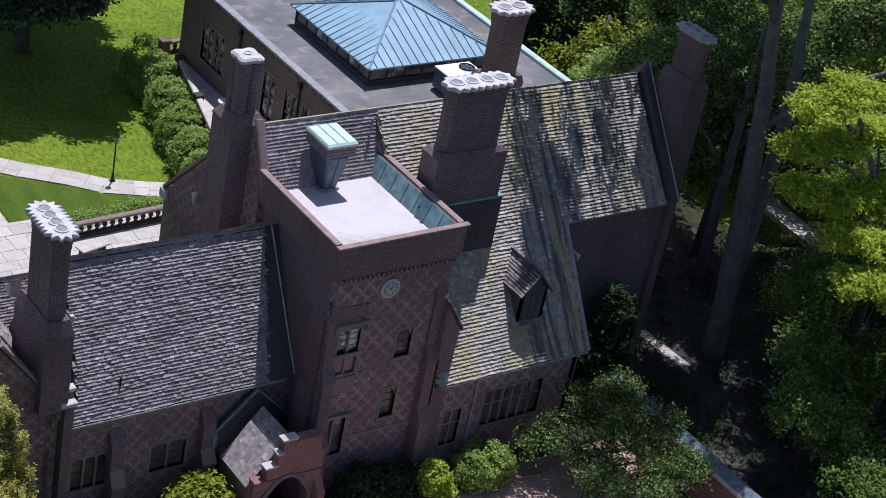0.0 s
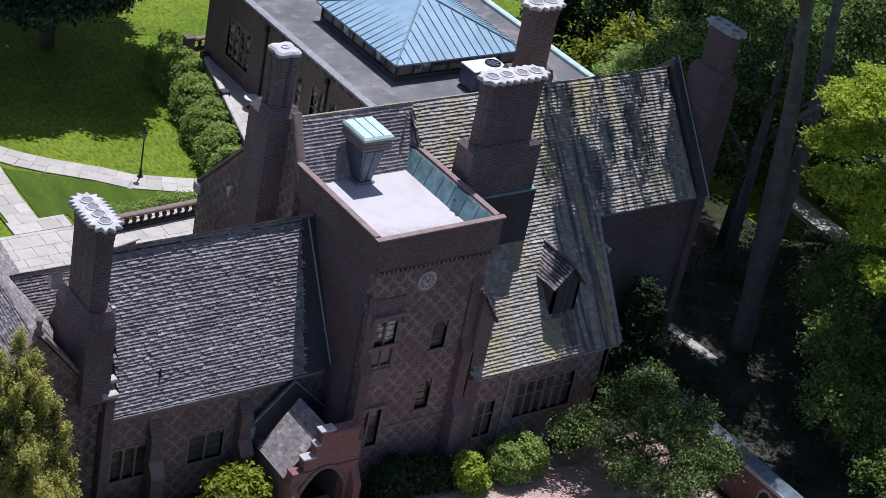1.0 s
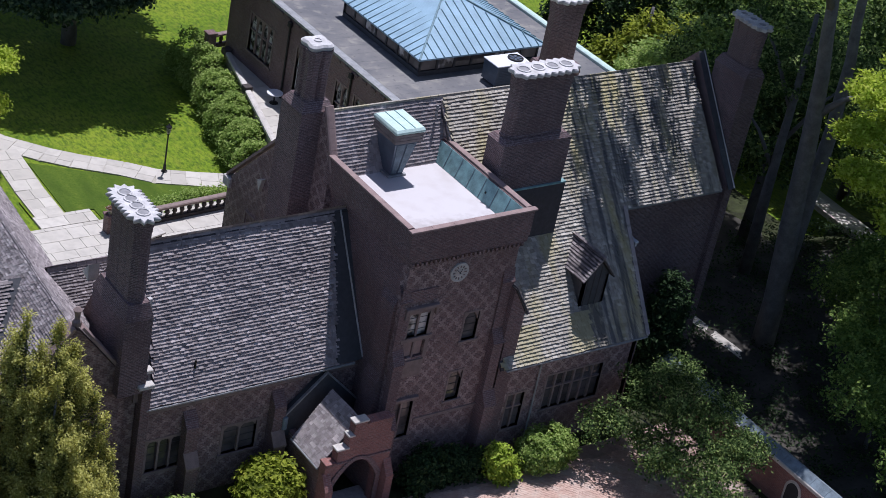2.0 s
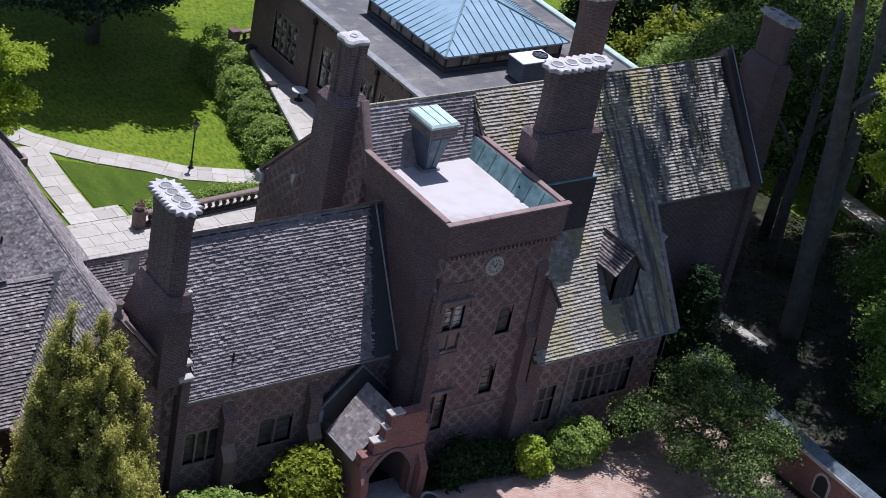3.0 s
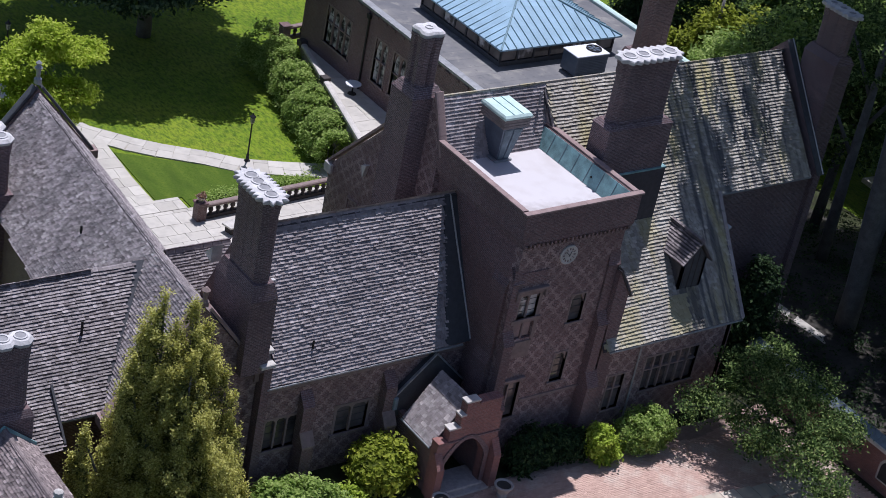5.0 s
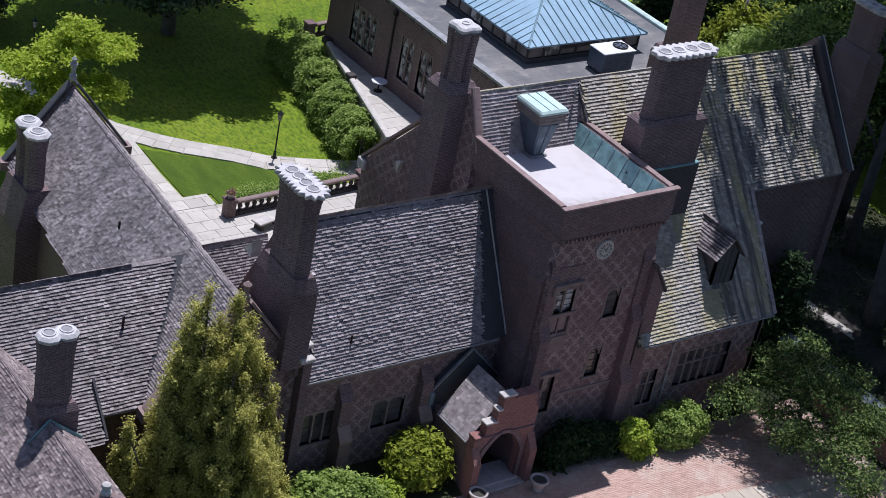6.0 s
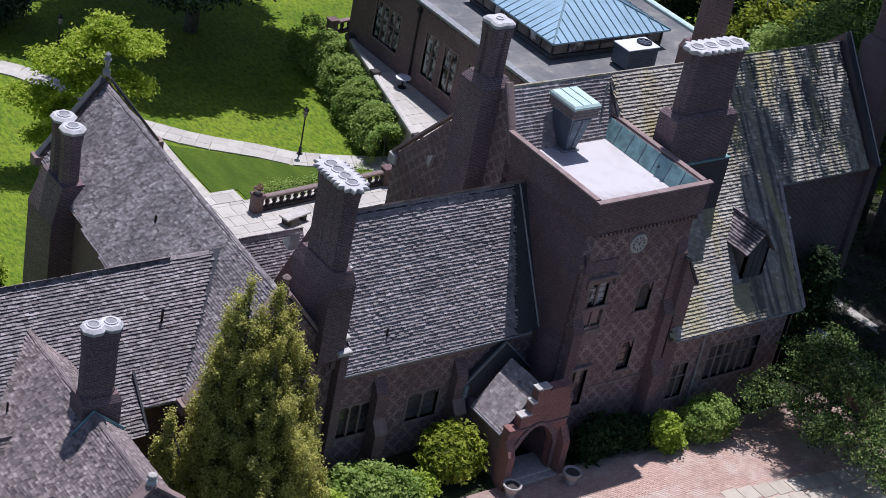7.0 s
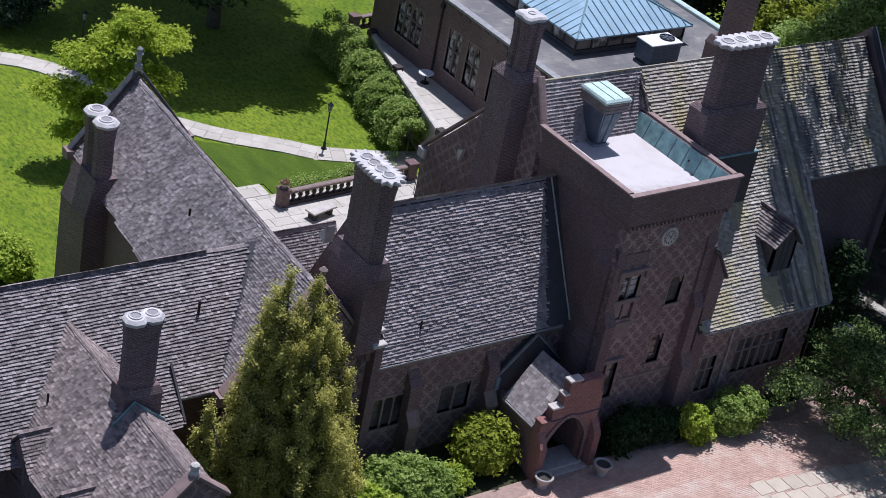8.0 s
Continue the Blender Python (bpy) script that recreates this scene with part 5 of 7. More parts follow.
def left_wing():
    t = thing("gabled_wing", (-13, 13.5, 0), "dark brick gabled wing with a brownish slate roof", "house")
    v0, v1 = -10.6, 10.0
    zs = lambda u: WRZ - abs(u) * (WRZ - WEZ) / WH
    far = {-1: 3.78, 1: 2.9}
    for u, e, w in ((-3.5, 3.5, -2.8), (2.3, 2.65, 2.3)):
        part("wall", slabs(([wp(u, v0, -2.3), wp(w, v1, -2.3), wp(w, v1, zs(e)), wp(u, v0, zs(e))], WU * 0.3)), BRICK, t, "brick side wall")
    for v, raise_by in ((v0, 0.25), (v1 - 0.45, 0.3)):
        lu = 3.05 if v > 0 else 3.75
        pts = [(-lu, -2.3 if v > 0 else 0), (-lu, zs(lu) + raise_by), (0, WRZ + raise_by), (2.87, zs(2.87) + raise_by), (2.87, -2.3 if v > 0 else 0)]
        part("wall", slabs(([wp(u, v, z) for u, z in pts], WD * 0.45)), BRICK_DIAPER, t, "brick gable")
        for s in (-1, 1):
            k = (lu if s < 0 else far[s]) + 0.17
            coping_run(t, wp(s * k, v + 0.22, zs(k) + raise_by), wp(s * 0.1, v + 0.22, WRZ + raise_by + 0.02), 0.62 if v < 0 else 0.44, 0.16, COPING if v < 0 else LEADCAP, 0.9)
            part("kneeler", slabs(([wp(s * (k - 0.35), v - 0.1, zs(k + 0.05) + raise_by - 0.35), wp(s * (k + 0.3), v - 0.1, zs(k + 0.05) + raise_by - 0.35), wp(s * (k + 0.3), v - 0.1, zs(k + 0.05) + raise_by + 0.12), wp(s * (k - 0.35), v - 0.1, zs(k + 0.05) + raise_by + 0.12)], WD * 0.65)), COPING, t, "stone kneeler")
    for s in (-1, 1):
        half = far[s]
        near = 3.08 if s < 0 else half
        ez = zs(half)
        r = roof_part(t, [wp(s * half, v0 + 0.45, ez), wp(s * near, v1 - 0.45, zs(near)), wp(0, v1 - 0.45, WRZ), wp(0, v0 + 0.45, WRZ)])
        up = WU * (-s * half) + Vector((0, 0, WRZ - ez))
        under_cross = lambda p, q=half - near: (p - WO).dot(WU) > -3.8 + q * ((p - WO).dot(WD) + 10.6) / 20.6 and not (p.x < -14.3 and p.y < 8.15 and p.y > 3.95 and p.z < 5.3 + (p.y - 3.95) * 0.98 - 0.2)
        slates(r, wp(s * half, v0 + 0.45, ez), WD, up, v1 - v0 - 0.9, up.length, under_cross, 0.13, 0.19, 0.105, SLATE_DARK, SLATE_DARK_S, (lambda p: 8.8 < p.y < 14 and p.z < 8.6) if s < 0 else None, 41 + s)
    ridge_tiles(t, wp(0, v0 + 0.4, WRZ + 0.04), wp(0, v1 - 0.4, WRZ + 0.04), SLATE_DARK, 0.11)
    bm = bmesh.new()
    f = wp(0, v1 - 0.22, 0)
    loft(bm, [ring(f.x, f.y, z, q) for z, q in ((WRZ + 0.5, 0.2), (WRZ + 0.75, 0.2), (WRZ + 0.85, 0.1), (WRZ + 1.2, 0.13), (WRZ + 1.35, 0.22), (WRZ + 1.5, 0.1), (WRZ + 1.62, 0.16), (WRZ + 1.75, 0.03))])
    part("finial", bm, LEAD, t, "pale lead-grey gable finial")
    bm = bmesh.new()
    f = wp(0, v0 + 0.22, 0)
    loft(bm, [ring(f.x, f.y, z, q) for z, q in ((WRZ + 0.3, 0.2), (WRZ + 0.5, 0.2), (WRZ + 0.6, 0.1), (WRZ + 0.9, 0.13), (WRZ + 1.05, 0.2), (WRZ + 1.2, 0.05))])
    part("finial", bm, FRAME, t, "carved stone gable finial")
    part("vent_pipe", slabs(([wp(-1.5 + 0.06 * math.cos(a), -0.6 + 0.06 * math.sin(a), 8.0) for a in np.linspace(0, 6.28, 9)[:-1]], (0, 0, 0.6))), IRON, t)
    chimney(t, [(-15.83, 19.54), (-15.74, 20.75)], 0.52, 6.5, 9.75, (-16.9, -15.1, 18.8, 21.5, -2.3), 7.0, "round", "twin-shaft brick chimney with round stone caps", "y", 2.0)
    return t


left_wing()


def cross_wing():
    t = thing("cross_wing", (-28, 6, 0), "long brick cross wing with a grey slate roof", "house")
    ry, rz, ey, ez = 8.25, 9.46, 3.95, 5.3
    g = (rz - ez) / (ry - ey)
    X0, X1 = -46.0, -14.2
    z = lambda y: ez + g * (y - ey)
    part("wall", wall("y", 4.35, 0.4, -46, -17.0, 0, 5.4, [(-20.9, -19.9, 1.5, 3.2)]), BRICK, t, "shaded brick front wall")
    window(t, "y", 4.35, -20.9, 1.5, 1.0, 1.7, 2)
    part("wall", wall("y", 12.0, 0.4, -46, -16.6, -2.3, 5.4), BRICK, t)
    low = 3.05
    r = roof_part(t, [(X0, low, z(low)), (-19.55, low, z(low)), (-19.55, ey, ez), (-17.6, ey, ez), (X1, ry, rz), (X0, ry, rz)])
    up = Vector((0, ry - low, rz - z(low)))

    def keep(p):
        if p.y < ey and p.x > -19.55:
            return False
        return p.x < -17.6 + (p.y - ey) * 0.78
    slates(r, (X0, low, z(low)), (1, 0, 0), up, X1 - X0, up.length - 0.02, keep, 0.148, 0.2, 0.1, SLATE_DARK, SLATE_DARK_S, lambda p: -21.5 < p.x < -16.2, 51)
    b = roof_part(t, [(X0, ry, rz), (X1, ry, rz), (X1, 12.4, 5.3), (X0, 12.4, 5.3)])
    slates(b, (X0, 12.4, 5.3), (1, 0, 0), (0, ry - 12.4, rz - 5.3), X1 - X0, 5.8, lambda p: p.x < -16.5 + (p.y - 8.25) * -0.3, 0.3, 0.5, 0.03, SLATE_DARK, SLATE_DARK_S, None, 52)
    ridge_tiles(t, (X0, ry, rz + 0.05), (X1 - 0.1, ry, rz + 0.02), SLATE_MID, 0.055)
    part("gutter", soften(boxes((-19.5, -17.55, ey - 0.13, ey - 0.02, ez - 0.13, ez - 0.02)), 0.02), LEAD, t)
    part("cheek", slabs(([(-19.56, low, z(low) - 0.1), (-19.56, ey + 0.9, z(ey + 0.9)), (-19.56, ey + 0.9, z(ey + 0.9) + 0.35), (-19.56, low + 0.1, z(low) + 0.25)], (0.1, 0, 0))), LEADCAP, t, "dark lead-clad cheek")
    a, b = Vector((-17.6, 3.95, 5.33)), Vector((-14.2, 8.25, 9.5))
    part("valley", slabs(([a + Vector((-0.3, 0, 0.0)), a + Vector((0.3, 0, 0.0)), b + Vector((0.3, 0, 0.0)), b + Vector((-0.3, 0, 0.0))], (0, 0, 0.03))), LEADCAP, t, "dark lead valley")
    part("vent_pipe", slabs(([(-17.6 + 0.06 * math.cos(a), 6.3 + 0.06 * math.sin(a), z(6.3) - 0.1) for a in np.linspace(0, 6.28, 9)[:-1]], (0, 0, 0.85))), IRON, t, "black roof vent pipe")
    return t


cross_wing()


def link_wing():
    t = thing("link_wing", (-10.5, 9.5, 0), "low brick link with a grey slate roof between two wings", "house")
    x0, x1, ry, rz, ey, ez, by = -12.2, -8.9, 9.5, 8.85, 7.2, 5.4, 11.8
    part("wall", boxes((x0, x1, by - 0.75, by - 0.4, -2.3, 5.6)), BRICK, t, "brick garden wall of the link")
    part("wall", boxes((x0, x1, ey + 0.3, ey + 0.65, 0, 5.5)), BRICK, t)
    part("wall", slabs(([(x1 - 0.3, ey + 0.3, 0), (x1 - 0.3, ey + 0.3, 5.7), (x1 - 0.3, ry, rz - 0.05), (x1 - 0.3, by - 0.4, 5.7), (x1 - 0.3, by - 0.4, -2.3)], (0.28, 0, 0))), BRICK, t, "brick end wall")
    front = roof_part(t, [(x0, ey, ez), (x1, ey, ez), (x1, ry, rz), (x0, ry, rz)])
    up = Vector((0, ry - ey, rz - ez))
    slates(front, (x0, ey, ez), (1, 0, 0), up, x1 - x0, up.length - 0.02, lambda p: True, 0.14, 0.19, 0.085, SLATE_DARK, SLATE_DARK_S, None, 71)
    back = roof_part(t, [(x0, ry, rz), (x1, ry, rz), (x1, by, ez), (x0, by, ez)])
    slates(back, (x0, by, ez), (1, 0, 0), (0, ry - by, rz - ez), x1 - x0, up.length, lambda p: True, 0.25, 0.4, 0.04, SLATE_DARK, SLATE_DARK_S, None, 72)
    ridge_tiles(t, (x0, ry, rz + 0.06), (x1, ry, rz + 0.06), SLATE_DARK)
    return t


link_wing()


def front_wing():
    t = thing("short_wing", (-23.4, 1, 0), "short brick wing with a warm brown slate roof", "house")
    cx, rz, half, ez, y0, y1 = -23.4, 8.15, 3.55, 4.64, -4.4, 8.0
    zr = lambda x: rz - (x - cx) * 0.82 if x > cx else rz + (x - cx) * (rz - ez) / half
    part("wall", boxes((cx - 3.45, cx - 3.1, y0 + 0.4, 4.3, 0, 4.6)), BRICK, t, "brick side wall")
    part("wall", boxes((cx + 0.95, cx + 1.3, y0, 4.3, 0, zr(cx + 1.3) - 0.12)), BRICK, t, "shaded brick side wall")
    part("wall", slabs(([(x, y0, z) for x, z in ((cx - 3.5, 0), (cx - 3.5, zr(cx - 3.5) + 0.2), (cx, rz + 0.2), (cx + 1.4, zr(cx + 1.4) + 0.2), (cx + 1.4, 0))], (0, 0.4, 0))), BRICK_DIAPER, t, "brick gable")
    coping_run(t, (cx - 3.6, y0 + 0.2, zr(cx - 3.6) + 0.2), (cx, y0 + 0.2, rz + 0.22), 0.55, 0.16, COPING, 0.9)
    coping_run(t, (cx, y0 + 0.2, rz + 0.22), (cx + 1.5, y0 + 0.2, zr(cx + 1.5) + 0.2), 0.55, 0.16, COPING, 0.9)
    bm = bmesh.new()
    loft(bm, [ring(cx, y0 + 0.2, z, r) for z, r in ((rz + 0.25, 0.2), (rz + 0.4, 0.22), (rz + 0.48, 0.12), (rz + 0.6, 0.2), (rz + 0.72, 0.18), (rz + 0.8, 0.06))])
    part("finial", bm, STONE, t, "weathered stone gable finial")
    left = roof_part(t, [(cx - half, y0 + 0.4, ez), (cx - half, 4.0, ez), (cx, y1, rz), (cx, y0 + 0.4, rz)])
    up = Vector((half, 0, rz - ez))
    slates(left, (cx - half, y0 + 0.4, ez), (0, 1, 0), up, 12.0, up.length, lambda p: p.y < 2.9 + (p.x - cx + 4.6) * 1.15 and all(abs(p.y - yc) > (-25.6 - p.x) * 0.75 - 0.08 for yc in (3.1, -0.9)), 0.13, 0.19, 0.09, SLATE_WARM, SLATE_WARM_S, lambda p: p.x > cx - 2.6 and p.y < 3.5, 61)
    right = roof_part(t, [(cx, y0 + 0.4, rz), (cx, y1, rz), (cx + 1.4, 6.8, zr(cx + 1.4)), (cx + 1.4, y0 + 0.4, zr(cx + 1.4))])
    up = Vector((-1.4, 0, rz - zr(cx + 1.4)))
    slates(right, (cx + 1.4, y0 + 0.4, zr(cx + 1.4)), (0, 1, 0), up, 12.0, up.length, lambda p: p.y < 6.8 + (cx + 1.4 - p.x) * 0.85, 0.115, 0.17, 0.04, SLATE_WARM, SLATE_WARM_S, None, 62)
    ridge_tiles(t, (cx, y0 + 0.4, rz + 0.06), (cx, y1, rz + 0.04), SLATE_WARM, 0.1)
    # two gabled dormers rising from the side wall
    dx = cx - 3.5
    for yc in (3.1, -0.9):
        dorm = part("dormer", slabs(([(dx, yc - 1.0, 3.4), (dx, yc + 1.0, 3.4), (dx, yc + 1.0, 4.72), (dx, yc, 5.9), (dx, yc - 1.0, 4.72)], (0.14, 0, 0))), BRICK, t, "small gabled brick dormer")
        for q in (-1, 1):
            dr = part("dormer_roof", slabs(([(dx - 0.12, yc + q * 1.12, 4.64), (dx - 0.12, yc, 5.92), (-25.5, yc, 5.92), (dx + 0.2, yc + q * 1.12, 4.64)], (0, 0, 0.07))), UNDER, dorm)
            slates(dr, (dx - 0.14, yc + q * 1.14, 4.7), (1, 0, 0), (0, -q * 1.14, 1.3), 1.7, 1.72, lambda p, yy=yc: p.x < dx + 0.15 + (1.14 - abs(p.y - yy)) / 1.14 * 1.35, 0.14, 0.2, 0.06, SLATE_WARM, SLATE_WARM_S, None, 75 + q)
        ridge_tiles(t, (dx - 0.14, yc, 6.04), (-25.5, yc, 6.04), SLATE_WARM, 0.07)
        window(t, "x", dx - 0.02, yc - 0.45, 3.75, 0.9, 0.85, 2)
    part("vent_pipe", slabs(([(-25.9 + 0.05 * math.cos(a), -2.9 + 0.05 * math.sin(a), zr(-25.9) - 0.1) for a in np.linspace(0, 6.28, 9)[:-1]], (0, 0, 0.6))), IRON, t)
    part("vent_pipe", slabs(([(-25.3 + 0.05 * math.cos(a), 4.3 + 0.05 * math.sin(a), zr(-25.3) - 0.1) for a in np.linspace(0, 6.28, 9)[:-1]], (0, 0, 0.6))), IRON, t)
    chimney(t, [(-23.4, 1.4), (-22.68, 1.4)], 0.41, 8.6, 11.65, (-23.8, -22.14, 0.85, 1.98, 5.0), 8.72, "round", "twin-shaft brick chimney with round stone caps", "x", 0.4)
    part("flashing", slabs(([(-24.3, 0.68, 7.25), (-23.4, 0.68, 8.2), (-22.0, 0.68, 7.05), (-22.0, 0.68, 7.2), (-23.4, 0.68, 8.36), (-24.3, 0.68, 7.42)], (0, 0.06, 0))), COPPER, t, "green copper flashing")
    return t


front_wing()


# ---- gallery with flat roof and roof light ----
def gallery():
    t = thing("gallery", (24, 32, 0), "flat-roofed brick gallery with tall arched windows", "house")
    x0, x1, y0, y1, z1 = 15.85, 32.6, 17.0, 43.0, 6.3
    wins = [(37.3, 2.9, 2.6), (33.0, 1.35, 2.9), (30.9, 1.35, 2.9), (28.3, 1.35, 2.9), (26.2, 1.35, 2.9)]
    holes = [(a, a + w, 1.9, 1.9 + h) for a, w, h in wins]
    part("wall", wall("x", x0, 0.45, y0, y1, 0, z1, holes), BRICK, t, "dark brick window wall")
    for a, w, h in wins:
        window(t, "x", x0, a, 1.9, w, h, 4 if w > 2 else 2, 1.5, 0.75, PALEGLASS, FRAME, "tall arched stone window, pale reflections painted on its panes", 0.16, 0.12)
    part("wall", wall("y", y1 - 0.45, 0.45, x0 + 0.45, x1, -2.3, z1), BRICK, t)
    part("wall", wall("y", y0, 0.45, x0 + 0.45, x1, -2.3, z1), BRICK, t)
    part("wall", wall("x", x1 - 0.45, 0.45, y0 + 0.45, y1 - 0.45, -2.3, z1), BRICK, t)
    part("plinth", boxes((x0, x0 + 0.45, y0, y1, -2.3, 0.0)), BRICK, t)
    part("roof_deck", boxes((x0 + 0.3, x1 - 0.3, y0 + 0.3, y1 - 0.3, z1 - 0.3, z1 + 0.06)), FLATROOF, t, "grey stained felt flat roof")
    coping_run(t, (x0 + 0.15, y0, z1), (x0 + 0.15, y1, z1), 0.55, 0.2, LEAD, 1.6)
    coping_run(t, (x1 - 0.15, y0, z1), (x1 - 0.15, y1, z1), 0.5, 0.3, COPPER_PALE, 1.6)
    coping_run(t, (x0, y1 - 0.2, z1), (x1, y1 - 0.2, z1), 0.5, 0.2, LEAD, 1.6)
    for yy in (28.05, 35.4):
        bm = bmesh.new()
        limb(bm, [(x0 - 0.09, yy, z1 - 0.4), (x0 - 0.09, yy, 3.0), (x0 - 0.09, yy, 0.7)], 0.07, 0.07)
        pipe = part("downpipe", bm, IRON, t, "dark downpipe with a square head")
        part("pipe_head", soften(boxes((x0 - 0.25, x0 - 0.02, yy - 0.16, yy + 0.16, z1 - 0.6, z1 - 0.25)), 0.03), IRON, pipe)
    for k in range(26):
        yy = 17.5 + k
        part("dentil", boxes((x0 - 0.08, x0 - 0.002, yy, yy + 0.5, z1 - 0.28, z1 - 0.14)), BRICK, t)
    return t


gallery()


def roof_light():
    t = thing("roof_light", (23.8, 30.6, 6.36), "hipped roof light of blue-green seamed sheet over a glazed band", "roof light")
    x0, x1, y0, y1 = 19.2, 28.3, 26.15, 34.9
    zb, ze, za = 6.36, 7.62, 9.55
    part("curb", boxes((x0, x1, y0, y1, zb, zb + 0.3)), LEADCAP, t)
    for side in range(4):
        n = 7
        for k in range(n):
            if side % 2 == 0:
                a, b = x0 + 0.05 + (x1 - x0 - 0.1) * k / n, x0 + 0.05 + (x1 - x0 - 0.1) * (k + 1) / n
                y = y0 + 0.05 if side == 0 else y1 - 0.09
                part("pane", boxes((a + 0.08, b - 0.08, y, y + 0.03, zb + 0.36, ze - 0.22)), PALEGLASS if k % 3 == 1 else GLASS, t)
                part("mullion", boxes((a - 0.08, a + 0.08, y - 0.04, y + 0.06, zb + 0.3, ze - 0.1)), DARKFRAME, t)
            else:
                a, b = y0 + 0.05 + (y1 - y0 - 0.1) * k / n, y0 + 0.05 + (y1 - y0 - 0.1) * (k + 1) / n
                x = x0 + 0.05 if side == 3 else x1 - 0.09
                part("pane", boxes((x, x + 0.03, a + 0.08, b - 0.08, zb + 0.36, ze - 0.22)), PALEGLASS if k % 3 == 1 else GLASS, t)
                part("mullion", boxes((x - 0.04, x + 0.06, a - 0.08, a + 0.08, zb + 0.3, ze - 0.1)), DARKFRAME, t)
    part("head_rail", boxes((x0 + 0.02, x1 - 0.02, y0 + 0.02, y0 + 0.14, ze - 0.22, ze - 0.02), (x0 + 0.02, x1 - 0.02, y1 - 0.14, y1 - 0.02, ze - 0.22, ze - 0.02), (x0 + 0.02, x0 + 0.14, y0 + 0.14, y1 - 0.14, ze - 0.22, ze - 0.02), (x1 - 0.14, x1 - 0.02, y0 + 0.14, y1 - 0.14, ze - 0.22, ze - 0.02)), DARKFRAME, t)
    o = 0.3
    ex0, ex1, ey0, ey1 = x0 - o, x1 + o, y0 - o, y1 + o
    cx, cy, h = (x0 + x1) / 2, (y0 + y1) / 2, 0.25
    a, b = (cx - 0.3, cy, za), (cx + 0.3, cy, za)
    corners = [(ex0, ey0), (ex1, ey0), (ex1, ey1), (ex0, ey1)]
    bm = bmesh.new()
    for p, q, peaks in ((0, 1, (b, a)), (1, 2, (b,)), (2, 3, (a, b)), (3, 0, (a,))):
        slab(bm, [(*corners[p], ze), (*corners[q], ze), *peaks], (0, 0, -0.1))
    roof = part("sheet_roof", bm, SKYROOF, t, "blue-green metal sheet roof")
    for s in range(4):
        p, q = corners[s], corners[(s + 1) % 4]
        n = 16
        for k in range(1, n):
            f = k / n
            base = Vector((p[0] + (q[0] - p[0]) * f, p[1] + (q[1] - p[1]) * f, ze))
            inward = Vector(((0, 1), (-1, 0), (0, -1), (1, 0))[s] + (0,))
            run = (abs(ey1 - ey0) if s % 2 == 0 else abs(ex1 - ex0)) / 2
            m = min(f, 1 - f) * 2 * 0.98
            top = base + inward * run * m + Vector((0, 0, (za - ze) * m))
            d = (top - base)
            side = Vector((-inward.y, inward.x, 0)) * 0.02
            bm = bmesh.new()
            slab(bm, [base - side, base + side, base + side + Vector((0, 0, 0.07)), base - side + Vector((0, 0, 0.07))], d)
            part("seam", bm, SEAM, roof)
    for c in corners:
        e = Vector((*c, ze))
        pk = Vector(a if c[0] < cx else b)
        bm = bmesh.new()
        limb(bm, [e + Vector((0, 0, 0.03)), (e + pk) / 2 + Vector((0, 0, 0.04)), pk + Vector((0, 0, 0.04))], 0.06, 0.06, 6)
        part("hip_roll", bm, SEAM, roof)
    return t


SEAM = plain("patina_seam", (0.13, 0.23, 0.27), 0.5)
roof_light()


def cooling_unit():
    t = thing("cooling_unit", (24.4, 24.3, 6.36), "white-topped rooftop cooling unit with a round fan opening", "air conditioner")
    x0, x1, y0, y1, z0, z1 = 23.1, 25.6, 23.55, 25.0, 6.5, 7.75
    for k in (x0 + 0.2, x1 - 0.3):
        part("skid", boxes((k, k + 0.12, y0, y1, 6.36, 6.5)), IRON, t)
    part("cabinet", soften(boxes((x0, x1, y0, y1, z0, z1)), 0.03), GREYMETAL, t, "blue-grey metal cabinet")
    part("top_panel", soften(boxes((x0 - 0.04, x1 + 0.04, y0 - 0.04, y1 + 0.04, z1 + 0.002, z1 + 0.07)), 0.015), WHITEMETAL, t, "white top panel")
    bm = bmesh.new()
    loft(bm, [ring(24.95, 24.3, z1 + 0.07, 0.5, 20), ring(24.95, 24.3, z1 + 0.16, 0.5, 20), ring(24.95, 24.3, z1 + 0.16, 0.44, 20), ring(24.95, 24.3, z1 + 0.09, 0.43, 20)])
    f = part("fan_ring", bm, OPENING_BLACK, t, "dark round fan opening")
    for k in range(6):
        a = math.pi * k / 3
        c, s = math.cos(a), math.sin(a)
        part("fan_blade", slabs(([(24.95 + c * r - s * w, 24.3 + s * r + c * w, z1 + 0.11) for r, w in ((0.08, -0.05), (0.42, -0.11), (0.42, 0.08), (0.08, 0.05))], (0, 0, 0.015))), GREYMETAL, f)
    for k in range(9):
        part("louvre", boxes((x0 + 0.2, x1 - 0.2, y0 - 0.03, y0 - 0.004, z0 + 0.15 + k * 0.11, z0 + 0.2 + k * 0.11)), GREYMETAL, t)


cooling_unit()


